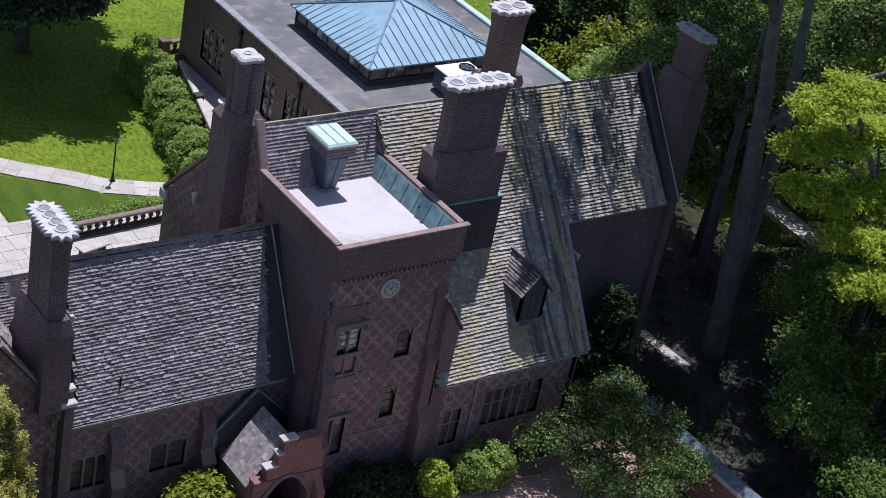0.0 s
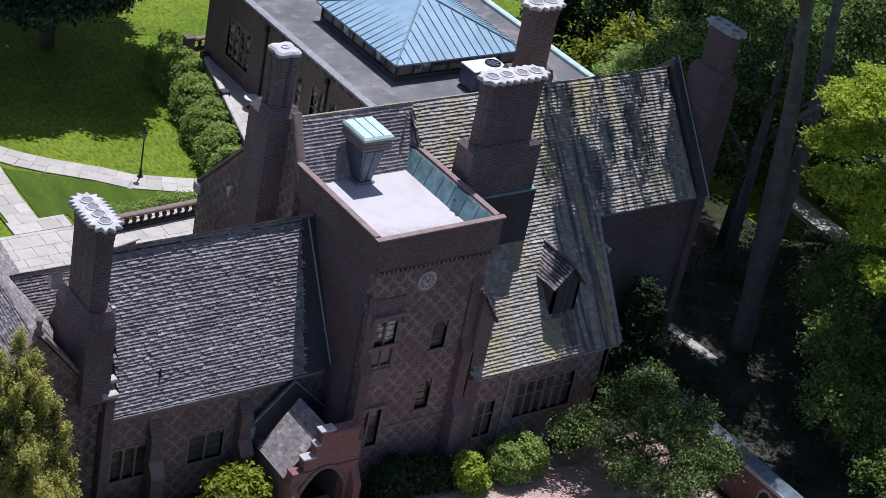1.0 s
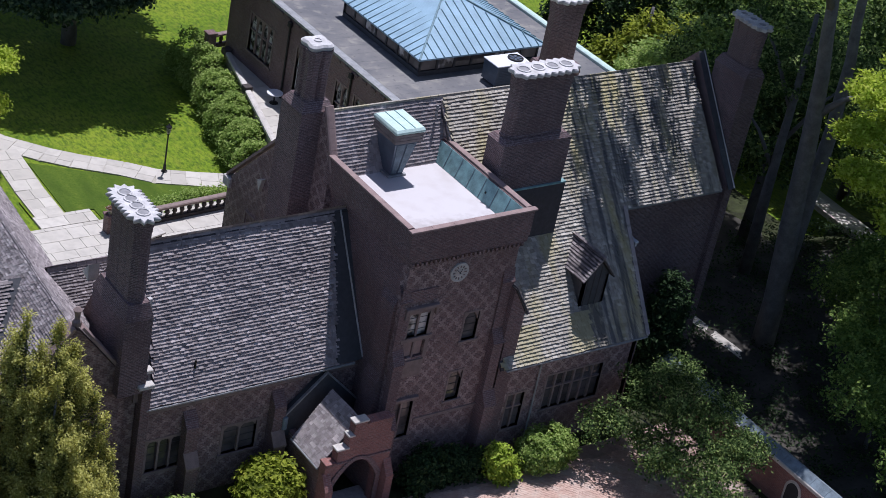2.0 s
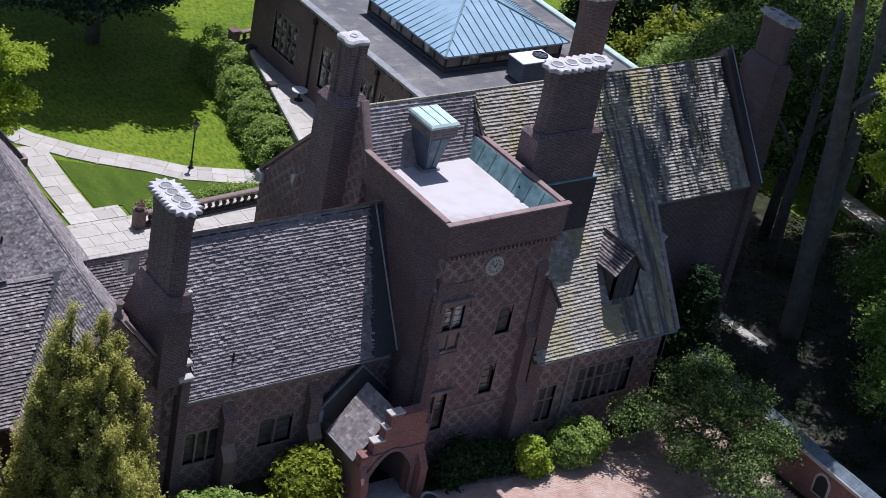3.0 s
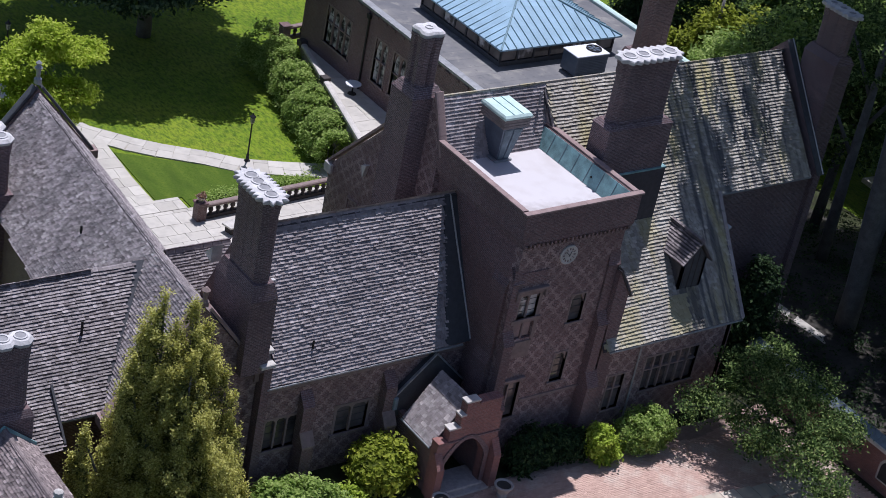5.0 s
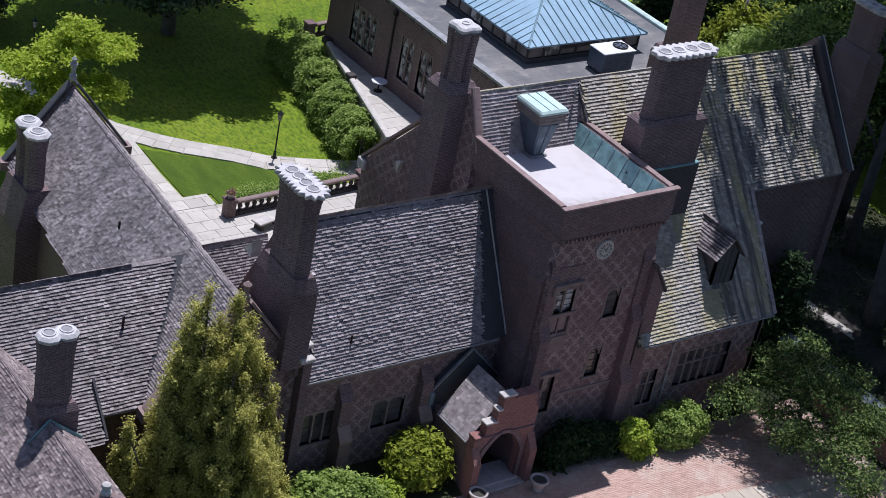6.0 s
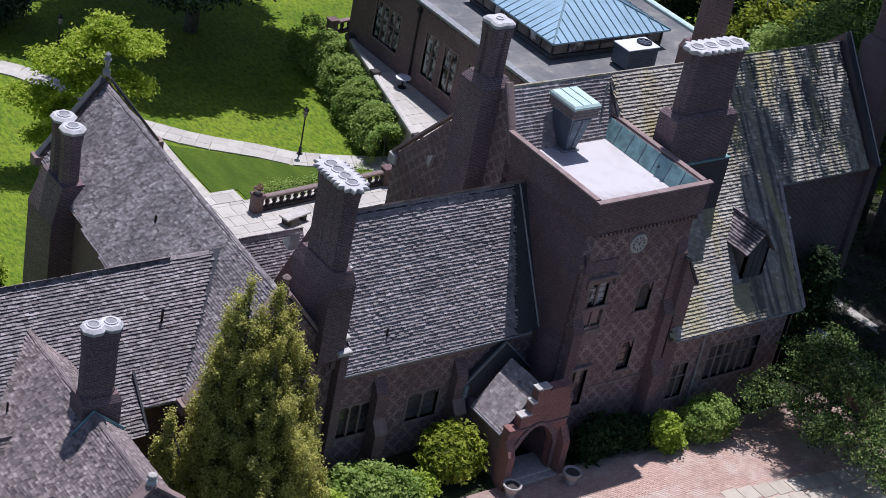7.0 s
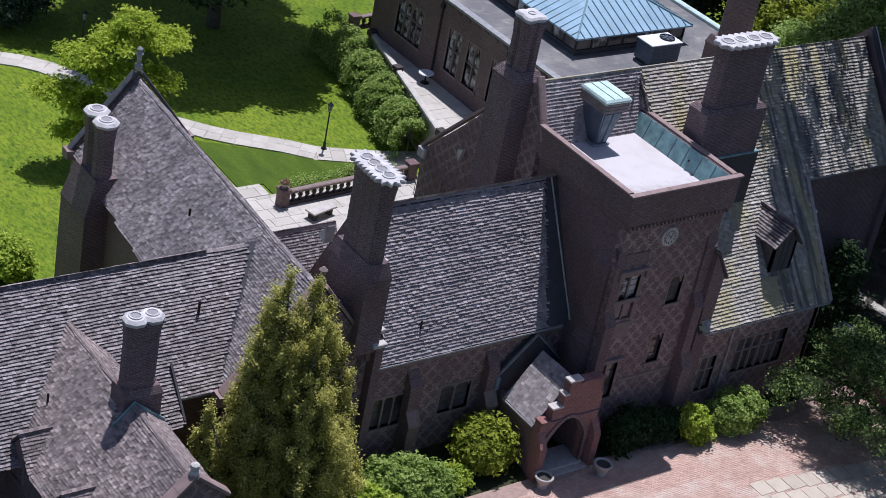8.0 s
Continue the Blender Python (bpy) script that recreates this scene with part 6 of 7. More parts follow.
# ---- terrace furniture and garden ----
def balustrade(x0, y0, x1, y1, z, n, end_post=True):
    t = thing("balustrade", ((x0 + x1) / 2, (y0 + y1) / 2, z), "dark weathered stone balustrade beside the pale terrace", "balustrade")
    a, b = Vector((x0, y0, z)), Vector((x1, y1, z))
    d = (b - a).normalized()
    s = Vector((-d.y, d.x, 0))
    part("plinth", slabs(([a - s * 0.17, a + s * 0.17, a + s * 0.17 + Vector((0, 0, 0.22)), a - s * 0.17 + Vector((0, 0, 0.22))], b - a)), DARKSTONE, t)
    part("rail", slabs(([a + s * x + Vector((0, 0, q)) for x, q in ((-0.2, 0.82), (0.2, 0.82), (0.2, 0.94), (0.14, 0.99), (-0.14, 0.99), (-0.2, 0.94))], b - a)), FRAME, t, "weathered coping rail")
    for k in range(n):
        c = a + (b - a) * ((k + 0.5) / n)
        bm = bmesh.new()
        loft(bm, [ring(c.x, c.y, z + q, r, 8) for q, r in ((0.22, 0.13), (0.3, 0.13), (0.36, 0.08), (0.5, 0.15), (0.62, 0.13), (0.72, 0.08), (0.76, 0.13), (0.82, 0.13))])
        part("baluster", bm, DARKSTONE, t)
    for p in (a, b) if end_post else ():
        bm = soften(boxes((p.x - 0.3, p.x + 0.3, p.y - 0.3, p.y + 0.3, z, z + 1.05), (p.x - 0.36, p.x + 0.36, p.y - 0.36, p.y + 0.36, z + 1.06, z + 1.2)), 0.02)
        part("pier", bm, BRICK, t, "brick end pier")
    return t


DARKSTONE = plain("dark_weathered_stone", (0.06, 0.05, 0.048), 0.9)
balustrade(0.45, 27.75, 10.0, 28.35, -2.12, 19)
balustrade(15.6, 44.6, 19.3, 45.2, -0.1, 6)



def pier_planter(x, y, z):
    t = thing("planter", (x, y, z), "stone bowl with reddish flowers on the balustrade pier", "planter")
    bm = bmesh.new()
    loft(bm, [ring(x, y, z + q, r, 14) for q, r in ((0, 0.16), (0.05, 0.16), (0.1, 0.1), (0.2, 0.22), (0.32, 0.3), (0.36, 0.3), (0.36, 0.25), (0.3, 0.22))])
    part("bowl", bm, STONE_DULL, t, smooth=True)
    rng = np.random.default_rng(5)
    leaves("flowers", shell(rng, [(x, y, z + 0.42, 0.28, 0.28, 0.16)], 26, 0.4), 20, 0.05, 0.06, foliage("leaf_reddish", (0.12, 0.1, 0.04), (0.3, 0.16, 0.12), (0.45, 0.3, 0.2)), t, 6)


pier_planter(0.45, 27.75, -0.92)


def handrail():
    t = thing("handrail", (9.1, 26.3, -2.12), "slim dark metal handrail on the terrace", "rail")
    for x, y in ((8.9, 25.7), (9.15, 26.3), (9.4, 26.9)):
        bm = bmesh.new()
        limb(bm, [(x, y, -2.13), (x, y, -1.6), (x, y, -1.15)], 0.025, 0.025, 6)
        part("post", bm, IRON, t)
    bm = bmesh.new()
    limb(bm, [(8.85, 25.58, -1.14), (9.15, 26.3, -1.14), (9.45, 27.02, -1.14)], 0.03, 0.03, 6)
    part("top_rail", bm, IRON, t)


handrail()


def retaining_kerb():
    t = thing("terrace_kerb", (11.6, 28.4, 0.65), "low pale stone kerb along the raised terrace", "kerb")
    coping_run(t, (11.85, 28.4, 0.66), (15.7, 42.6, 0.66), 0.4, 0.22, STONE, 1.3)
    coping_run(t, (11.85, 25.3, 0.66), (11.85, 28.3, 0.66), 0.4, 0.22, STONE, 1.3)
    for x, y in ((11.85, 28.4), (14.15, 36.9), (15.55, 42.2)):
        part("pier", soften(boxes((x - 0.28, x + 0.28, y - 0.28, y + 0.28, 0.6, 1.05)), 0.03), DARKSTONE, t)


retaining_kerb()


def stone_bench(x, y, turn):
    t = thing("stone_bench", (x, y, -2.12), "pale stone slab bench on the terrace", "bench")
    m = Matrix.Rotation(turn, 4, "Z")
    for nm, rows, mat in (("slab", (-0.95, 0.95, -0.4, 0.4, 0.46, 0.58), STONE), ("support", (-0.75, -0.5, -0.3, 0.3, 0, 0.46), DARKSTONE), ("support", (0.5, 0.75, -0.3, 0.3, 0, 0.46), DARKSTONE)):
        bm = soften(boxes(rows), 0.02)
        bmesh.ops.transform(bm, matrix=Matrix.Translation((x, y, -2.12)) @ m, verts=bm.verts)
        part(nm, bm, mat, t)
    return t


stone_bench(2.05, 26.0, 0.25)


def round_table(x, y, z, r):
    t = thing("garden_table", (x, y, z), "round white garden table on the raised terrace", "table", "garden tables")
    bm = bmesh.new()
    loft(bm, [ring(x, y, z + q, k, 20) for q, k in ((0.7, r), (0.75, r))])
    part("tabletop", bm, WHITEMETAL, t)
    bm = bmesh.new()
    loft(bm, [ring(x, y, z + q, k, 10) for q, k in ((0.0, 0.3), (0.05, 0.28), (0.08, 0.06), (0.7, 0.05))])
    part("pedestal", bm, IRON, t)


round_table(15.0, 34.9, 0.685, 0.52)
round_table(14.9, 28.6, 0.685, 0.45)


def garden_lamp(x, y, z):
    t = thing("garden_lamp", (x, y, z), "slim black iron lamp post on the lawn's edge", "lamp post", "garden lamps")
    bm = bmesh.new()
    loft(bm, [ring(x, y, z + q, r, 10) for q, r in ((0, 0.2), (0.08, 0.2), (0.1, 0.12), (0.5, 0.09), (0.55, 0.055), (2.6, 0.045), (2.62, 0.08), (2.68, 0.08))])
    part("post", bm, IRON, t)
    bm = bmesh.new()
    loft(bm, [ring(x, y, z + q, r, 8) for q, r in ((2.68, 0.08), (2.75, 0.13), (3.1, 0.17))])
    part("lantern", bm, PALEGLASS, t, "glazed lantern")
    bm = bmesh.new()
    loft(bm, [ring(x, y, z + q, r, 8) for q, r in ((3.1, 0.2), (3.14, 0.2), (3.26, 0.08), (3.3, 0.05), (3.38, 0.02))])
    part("cap", bm, IRON, t)
    return t


garden_lamp(6.75, 33.3, -2.2)
garden_lamp(-2.5, 49.1, -2.25)


def garden_wall():
    t = thing("garden_wall", (20, -11, 0), "brick garden wall with a slate coping and a small arched niche", "wall")
    x0, x1 = 18.85, 19.55
    part("brickwork", boxes((x0, x1, -22, 3.75, 0, 2.1)), BRICK_RED, t)
    part("band", soften(boxes((x0 - 0.08, x0 + 0.1, -22, 3.75, 2.12, 2.32)), 0.02), STONE, t, "pale stone band")
    for s in range(26):
        y = -22 + s * 0.99
        part("coping_stone", slabs(([(x0 - 0.02, y + 0.01, 2.34), (x1 + 0.25, y + 0.01, 2.2), (x1 + 0.25, y + 0.01, 2.3), ((x0 + x1) / 2 + 0.1, y + 0.01, 2.62)], (0, 0.97, 0))), COPPER_DARK, t)
    n = 10
    arch = [(-9.75, 0.7)] + [(-9.35 - 0.4 * math.cos(math.pi * k / n), 1.35 + 0.45 * math.sin(math.pi * k / n)) for k in range(n + 1)] + [(-8.95, 0.7)]
    big = [(-9.87, 0.6)] + [(-9.35 - 0.54 * math.cos(math.pi * k / n), 1.36 + 0.58 * math.sin(math.pi * k / n)) for k in range(n + 1)] + [(-8.83, 0.6)]
    part("niche_surround", slabs(([(x0 - 0.05, y, z) for y, z in big], (0.06, 0, 0))), STONE, t, "pale stone arch")
    # Flat dark plate paints the shade of the niche's depth.
    part("niche", slabs(([(x0 - 0.075, y, z) for y, z in arch], (0.03, 0, 0))), OPENING_BLACK, t, "flat dark plate standing in for the opening's shade")


garden_wall()


# ---- plants ----
def hedge_row(name, label, pts, width, high, z, mat, seed, leaf=0.12, per=26, dens=16):
    rng = np.random.default_rng(seed)
    ob = thing(name, (*pts[0], z), label, "hedge")
    clumps = []
    for (ax, ay), (bx, by) in zip(pts, pts[1:]):
        ln = math.hypot(bx - ax, by - ay)
        n = int(ln * dens)
        for k in range(n):
            f = rng.uniform()
            cx, cy = ax + (bx - ax) * f, ay + (by - ay) * f
            bulge = 0.85 + 0.13 * math.sin(f * ln * 1.9 + seed) + 0.08 * math.sin(f * ln * 4.7)
            a = rng.uniform(-0.4, math.pi + 0.4)
            nx, ny = (by - ay) / ln, -(bx - ax) / ln
            w, h = math.cos(a) * width * bulge, max(0.05, 0.35 + math.sin(a) * 0.65) * high * bulge
            clumps.append((cx + nx * w, cy + ny * w, z + h, (nx * math.cos(a), ny * math.cos(a), max(0.2, math.sin(a)))))
        for k in range(int(ln)):
            f = (k + 0.5) / ln
            stems = bmesh.new()
            limb(stems, [(ax + (bx - ax) * f, ay + (by - ay) * f, z - 0.05), (ax + (bx - ax) * f, ay + (by - ay) * f + 0.1, z + high * 0.4), (ax + (bx - ax) * f + 0.1, ay + (by - ay) * f, z + high * 0.75)], 0.05, 0.02, 5)
            part("stem", stems, BARK, ob)
    leaves("foliage", clumps, per, leaf, 0.2, mat, ob, seed)
    return ob


hedge_row("hedge", "dense rounded green shrub hedge below the raised terrace", [(11.5, 30.6), (12.25, 33.4), (13.05, 36.7), (13.85, 40.2), (14.5, 43.4), (14.9, 46.2)], 1.35, 3.0, -2.25, LEAF_HEDGE, 3, 0.1, 52, 46)
hedge_row("flower_border", "low leafy border behind the balustrade", [(1.6, 29.3), (5.0, 29.6), (9.6, 29.9)], 0.45, 0.7, -2.25, LEAF_HEDGE, 5, 0.08, 22, 14)


def conifer(base, peaks, label, seed):
    """Dense upright conifer: sprays that sweep up and out from each stem, self-shade painted dark within, golden at the
    tips.
    """
    rng = np.random.default_rng(seed)
    ob = thing("conifer", base, label, "tree")
    for px, py, top, rad, low in peaks:
        bm = bmesh.new()
        limb(bm, [(base[0], base[1], base[2] - 0.1), ((base[0] + px) / 2, (base[1] + py) / 2, base[2] + 1.6), (px, py, top - 0.5)], 0.22, 0.03)
        part("stem", bm, BARK, ob)
    tips, inner = [], []
    for px, py, top, rad, low in peaks:
        tall = top - low
        for k in range(int(26 * rad * tall / 2.2) + 14):
            f = 1 - math.sqrt(rng.uniform(0.0012, 1.0))
            a = rng.uniform(0, 2 * math.pi)
            r = 1.1 * rad * (1 - f) ** 0.62 * (1 + 0.16 * math.sin(3 * a + px * 5 + f * 7)) * rng.uniform(0.78, 1.08) * min(1.0, 0.6 + f * 4)
            z = low + tall * f
            c, s = math.cos(a), math.sin(a)
            rise = rng.uniform(0.55, 0.95) * (0.5 + 0.5 * (1 - f))
            for m in range(5):
                w = m / 4
                q = r * (0.5 + 0.5 * w)
                spot = (px + q * c, py + q * s, min(top - 0.05, z - rise * (1 - w)), (0.75 * c, 0.75 * s, 0.45))
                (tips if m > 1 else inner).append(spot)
        for m in range(8):
            tips.append((px, py, top - 0.12 - 0.13 * m, (0.0, 0.0, 1.0)))
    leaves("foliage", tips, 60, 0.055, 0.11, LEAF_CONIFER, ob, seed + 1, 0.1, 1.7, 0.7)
    leaves("inner_foliage", inner, 30, 0.07, 0.14, LEAF_CONIFER_SHADE, ob, seed + 2, 0.1, 1.5, 0.7)
    return ob


conifer((-16.3, 0.5, 0), ((-17.2, 0.5, 13.35, 2.25, 0.8), (-15.85, 0.4, 12.75, 2.35, 0.8), (-14.5, 0.3, 9.6, 1.9, 0.6), (-18.3, 0.4, 10.6, 1.35, 0.6), (-16.4, -0.9, 11.2, 2.2, 0.5), (-14.9, 1.2, 10.6, 1.9, 0.6), (-17.9, -0.3, 8.6, 1.6, 0.5), (-13.6, 0.3, 6.6, 1.15, 0.5), (-20.1, 0.5, 7.6, 0.95, 0.4)), "tall dense olive-green conifer with twin points", 7)

shrub("clipped_shrub", "rounded golden-green clipped bush beside the porch", -4.75, 0.7, 0, [(0, 0, 1.15, 1.25, 1.2, 1.15)], 420, 26, 0.13, LEAF_YEW, 11)
shrub("leafy_shrub", "spreading green shrub against the brick wall", -9.3, 0.3, 0, [(0, 0, 0.7, 1.7, 1.2, 0.85), (1.3, -0.5, 0.5, 0.9, 0.9, 0.6), (-1.2, 0.3, 0.8, 1.0, 1.0, 0.9)], 520, 26, 0.11, LEAF_HEDGE, 12)
shrub("leafy_shrub", "low yellow-green shrub at the lawn's corner", -12.0, -0.6, 0, [(0, 0, 0.6, 1.0, 0.9, 0.8), (0.9, -0.4, 0.5, 0.8, 0.8, 0.6)], 300, 26, 0.11, LEAF_GOLD, 13)
shrub("leafy_shrub", "small bright green shrub beside the forecourt", -7.0, -0.2, 0, [(0, 0, 0.4, 0.7, 0.6, 0.5)], 140, 24, 0.1, LEAF_GOLD, 14)
shrub("golden_shrub", "small bright yellow-green shrub at the wall's foot", 6.35, -1.8, 0, [(0, 0, 1.55, 0.55, 0.5, 0.45), (0.1, 0.1, 1.0, 0.62, 0.55, 0.5), (0.45, -0.1, 0.5, 0.7, 0.45, 0.4)], 230, 30, 0.1, LEAF_GOLD, 15)
shrub("leafy_shrub", "dense grey-green shrub below the hall windows", 9.5, -1.75, 0, [(0, 0, 1.35, 1.35, 1.0, 0.85), (0, 0.1, 0.8, 1.45, 1.1, 0.8), (-0.8, 0.1, 0.9, 0.9, 0.8, 0.8)], 520, 32, 0.085, LEAF_HEDGE, 16)
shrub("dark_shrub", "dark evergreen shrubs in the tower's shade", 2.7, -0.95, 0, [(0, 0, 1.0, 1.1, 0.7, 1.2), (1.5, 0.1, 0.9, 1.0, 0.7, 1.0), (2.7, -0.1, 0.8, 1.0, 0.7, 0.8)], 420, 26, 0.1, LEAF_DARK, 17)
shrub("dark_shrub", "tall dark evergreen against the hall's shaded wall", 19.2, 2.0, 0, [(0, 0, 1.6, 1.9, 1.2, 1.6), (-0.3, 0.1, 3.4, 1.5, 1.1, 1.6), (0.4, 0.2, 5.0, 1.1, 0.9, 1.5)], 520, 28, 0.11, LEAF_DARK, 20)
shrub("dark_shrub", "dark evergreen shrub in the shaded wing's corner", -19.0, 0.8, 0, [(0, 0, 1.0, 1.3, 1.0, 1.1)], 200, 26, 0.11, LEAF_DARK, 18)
shrub("golden_shrub", "yellow-green shrub beside the gabled wing", -18.9, 27.5, -2.25, [(0, 0, 1.2, 1.6, 1.5, 1.2), (1.4, -1.5, 1.0, 1.3, 1.4, 1.0)], 420, 26, 0.13, LEAF_GOLD, 19)

# spreading small tree in front of the hall
tree("dogwood", "spreading small tree, dark leaves with bright ones as sun flecks", (14.6, -4.8, 0), [(14.6, -4.8, -0.1), (14.7, -4.8, 1.0), (14.6, -4.7, 2.2), (14.4, -4.8, 3.6)], 0.2,
     [((14.7, -4.8, 1.2), (12.0, -2.6, 2.4)), ((14.6, -4.7, 2.0), (16.6, -2.6, 3.8)), ((14.6, -4.8, 1.8), (13.4, -8.2, 2.8)), ((14.7, -4.8, 1.8), (16.4, -7.2, 3.2)), ((14.6, -4.7, 2.0), (13.2, -3.4, 3.2))],
     [(11.9, -2.2, 2.3, 1.2, 1.0, 0.8), (13.2, -3.4, 3.1, 1.6, 1.4, 0.9), (15.0, -2.6, 4.0, 1.8, 1.5, 0.9), (16.9, -2.2, 4.0, 1.3, 1.2, 0.8), (16.4, -4.8, 4.0, 1.7, 1.6, 0.9), (14.4, -5.2, 4.2, 1.8, 1.6, 0.9), (12.9, -5.8, 2.8, 1.3, 1.3, 0.8), (15.2, -7.6, 3.2, 1.6, 1.5, 0.9), (13.4, -8.0, 2.7, 1.4, 1.3, 0.8), (16.8, -7.2, 3.2, 1.2, 1.3, 0.8), (13.6, -10.0, 2.4, 1.2, 1.0, 0.7)], 560, 44, 0.085, 0.26, LEAF_SHADE_FLECK, 31, 0.3, out=0.2)

# tall wood beside the house
tall = tree("tall_tree", "tall grey-barked twin-stemmed tree with a wide unseen crown that casts shade", (28.6, 2.7, 0), [(28.6, 2.7, -0.2), (28.2, 2.5, 3), (27.3, 2.3, 8), (26.8, 2.2, 11.4), (26.4, 2.2, 14.5), (25.95, 2.2, 17.4), (25.4, 2.2, 19.7), (25.0, 2.2, 22), (24.8, 2.4, 27)], 0.68,
     [((25.0, 2.2, 22), (17.0, 5.2, 23.8)), ((25.2, 2.2, 21), (20.0, 1.4, 27.6)), ((24.9, 2.3, 24), (21.0, 8.2, 24.4)), ((24.8, 2.4, 26), (28.5, 4.0, 28)), ((24.9, 2.4, 25), (34.0, -3.0, 28.5)), ((26.3, 2.2, 15), (27.6, 0.2, 17.2)), ((27.6, 0.2, 17.2), (30.6, -2.2, 20.2))],
     # High lobes lie out of view, added to shade wood and hall end.
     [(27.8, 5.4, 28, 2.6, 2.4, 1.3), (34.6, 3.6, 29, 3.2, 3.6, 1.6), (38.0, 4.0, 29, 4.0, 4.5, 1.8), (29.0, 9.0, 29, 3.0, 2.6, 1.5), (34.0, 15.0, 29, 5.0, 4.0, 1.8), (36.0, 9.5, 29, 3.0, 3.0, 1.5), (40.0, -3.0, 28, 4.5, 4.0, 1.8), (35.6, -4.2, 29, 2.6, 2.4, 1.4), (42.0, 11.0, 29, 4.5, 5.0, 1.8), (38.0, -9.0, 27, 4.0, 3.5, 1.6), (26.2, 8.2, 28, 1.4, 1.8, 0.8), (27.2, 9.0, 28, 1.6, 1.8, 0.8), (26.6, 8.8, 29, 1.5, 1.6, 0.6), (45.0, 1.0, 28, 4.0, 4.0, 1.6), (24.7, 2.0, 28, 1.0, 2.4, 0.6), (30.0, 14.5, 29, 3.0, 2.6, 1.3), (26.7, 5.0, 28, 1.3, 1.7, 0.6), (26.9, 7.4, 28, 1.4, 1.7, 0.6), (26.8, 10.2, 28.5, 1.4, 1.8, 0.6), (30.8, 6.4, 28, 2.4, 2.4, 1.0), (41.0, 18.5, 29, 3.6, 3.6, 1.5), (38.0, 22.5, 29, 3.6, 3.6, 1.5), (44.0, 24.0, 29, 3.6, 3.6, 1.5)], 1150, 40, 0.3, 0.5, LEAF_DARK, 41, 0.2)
bm = bmesh.new()
limb(bm, [(28.25, 2.55, 2.6), (28.7, 2.8, 7), (29.06, 3.0, 11.7), (29.1, 3.0, 13.4), (28.95, 3.0, 15.4), (28.85, 3.0, 17.4), (28.4, 3.0, 19.6), (28.2, 3.0, 21.5), (28.4, 3.4, 28)], 0.48, 0.2)
part("trunk", bm, BARK, tall, "second stem of the tall tree", True)
rng = np.random.default_rng(42)
# Unseen dark clusters placed to drop dappled shade on the hall roof.
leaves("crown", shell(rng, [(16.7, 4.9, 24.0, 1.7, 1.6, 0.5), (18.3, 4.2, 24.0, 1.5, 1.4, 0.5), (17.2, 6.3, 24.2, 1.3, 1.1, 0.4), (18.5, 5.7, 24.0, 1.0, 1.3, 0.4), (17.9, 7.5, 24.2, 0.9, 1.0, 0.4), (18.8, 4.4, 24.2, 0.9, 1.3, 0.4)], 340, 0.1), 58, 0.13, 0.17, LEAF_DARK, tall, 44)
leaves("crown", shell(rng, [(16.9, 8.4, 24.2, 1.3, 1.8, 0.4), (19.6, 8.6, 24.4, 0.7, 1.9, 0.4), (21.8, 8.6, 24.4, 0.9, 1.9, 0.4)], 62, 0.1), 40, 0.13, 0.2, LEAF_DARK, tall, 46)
# Unseen cluster placed to shade the dogwood.
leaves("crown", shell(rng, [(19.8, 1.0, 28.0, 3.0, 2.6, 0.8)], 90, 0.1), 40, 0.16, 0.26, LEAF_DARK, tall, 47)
leaves("crown", shell(rng, [(27.6, 0.0, 17.4, 1.5, 1.0, 0.5), (29.4, -0.6, 18.0, 1.4, 1.0, 0.5), (31.0, 0.4, 19.0, 1.6, 1.2, 0.6), (30.5, -2.4, 20.5, 1.8, 1.4, 0.7), (28.6, -2.0, 18.2, 1.4, 1.2, 0.5), (32.6, -1.0, 19.4, 1.6, 1.4, 0.6)], 110, 0.2), 40, 0.12, 0.22, LEAF_SUN, tall, 48)
tree("tall_tree", "tall broad tree with bright sunlit leaves", (34.2, -4.6, 0), [(34.2, -4.6, -0.2), (33.6, -4.6, 5), (31.6, -4.5, 10), (28.2, -4.4, 15), (25.4, -4.3, 19)], 0.34,
     [((31.0, -4.5, 11), (23.0, -4.4, 15.4)), ((29.0, -4.4, 14), (22.4, -4.0, 17.6)), ((28.2, -4.4, 15), (27.2, -4.2, 18)), ((26.4, -4.4, 17.5), (22.4, -4.2, 19.8)), ((31.8, -4.6, 9.5), (26.4, -8.4, 12.3)), ((31.0, -4.5, 11), (30.4, -4.8, 13))],
     [(22.4, -4.0, 20.0, 1.4, 1.3, 0.5), (24.6, -4.2, 20.6, 1.5, 1.4, 0.5), (22.2, -4.1, 17.9, 1.4, 1.3, 0.5), (24.6, -4.0, 17.9, 1.5, 1.4, 0.5), (27.0, -4.2, 18.2, 1.6, 1.4, 0.5), (22.7, -4.4, 15.8, 1.3, 1.2, 0.5), (25.0, -4.7, 15.2, 1.5, 1.4, 0.5), (27.8, -4.6, 15.2, 1.6, 1.5, 0.5), (29.8, -4.0, 17.6, 1.6, 1.5, 0.5), (24.3, -6.2, 14.0, 1.3, 1.2, 0.45), (25.8, -6.8, 13.7, 1.4, 1.3, 0.5), (28.2, -6.5, 14.6, 1.6, 1.5, 0.5), (24.2, -8.0, 12.5, 1.2, 1.1, 0.45), (26.0, -8.6, 12.5, 1.5, 1.3, 0.5), (29.2, -7.7, 13.1, 1.6, 1.4, 0.5), (32.6, -4.2, 15.4, 1.6, 1.4, 0.5), (27.6, -9.2, 11.0, 1.5, 1.3, 0.5)], 960, 50, 0.115, 0.24, LEAF_LIME, 43, 0.3, out=0.25)
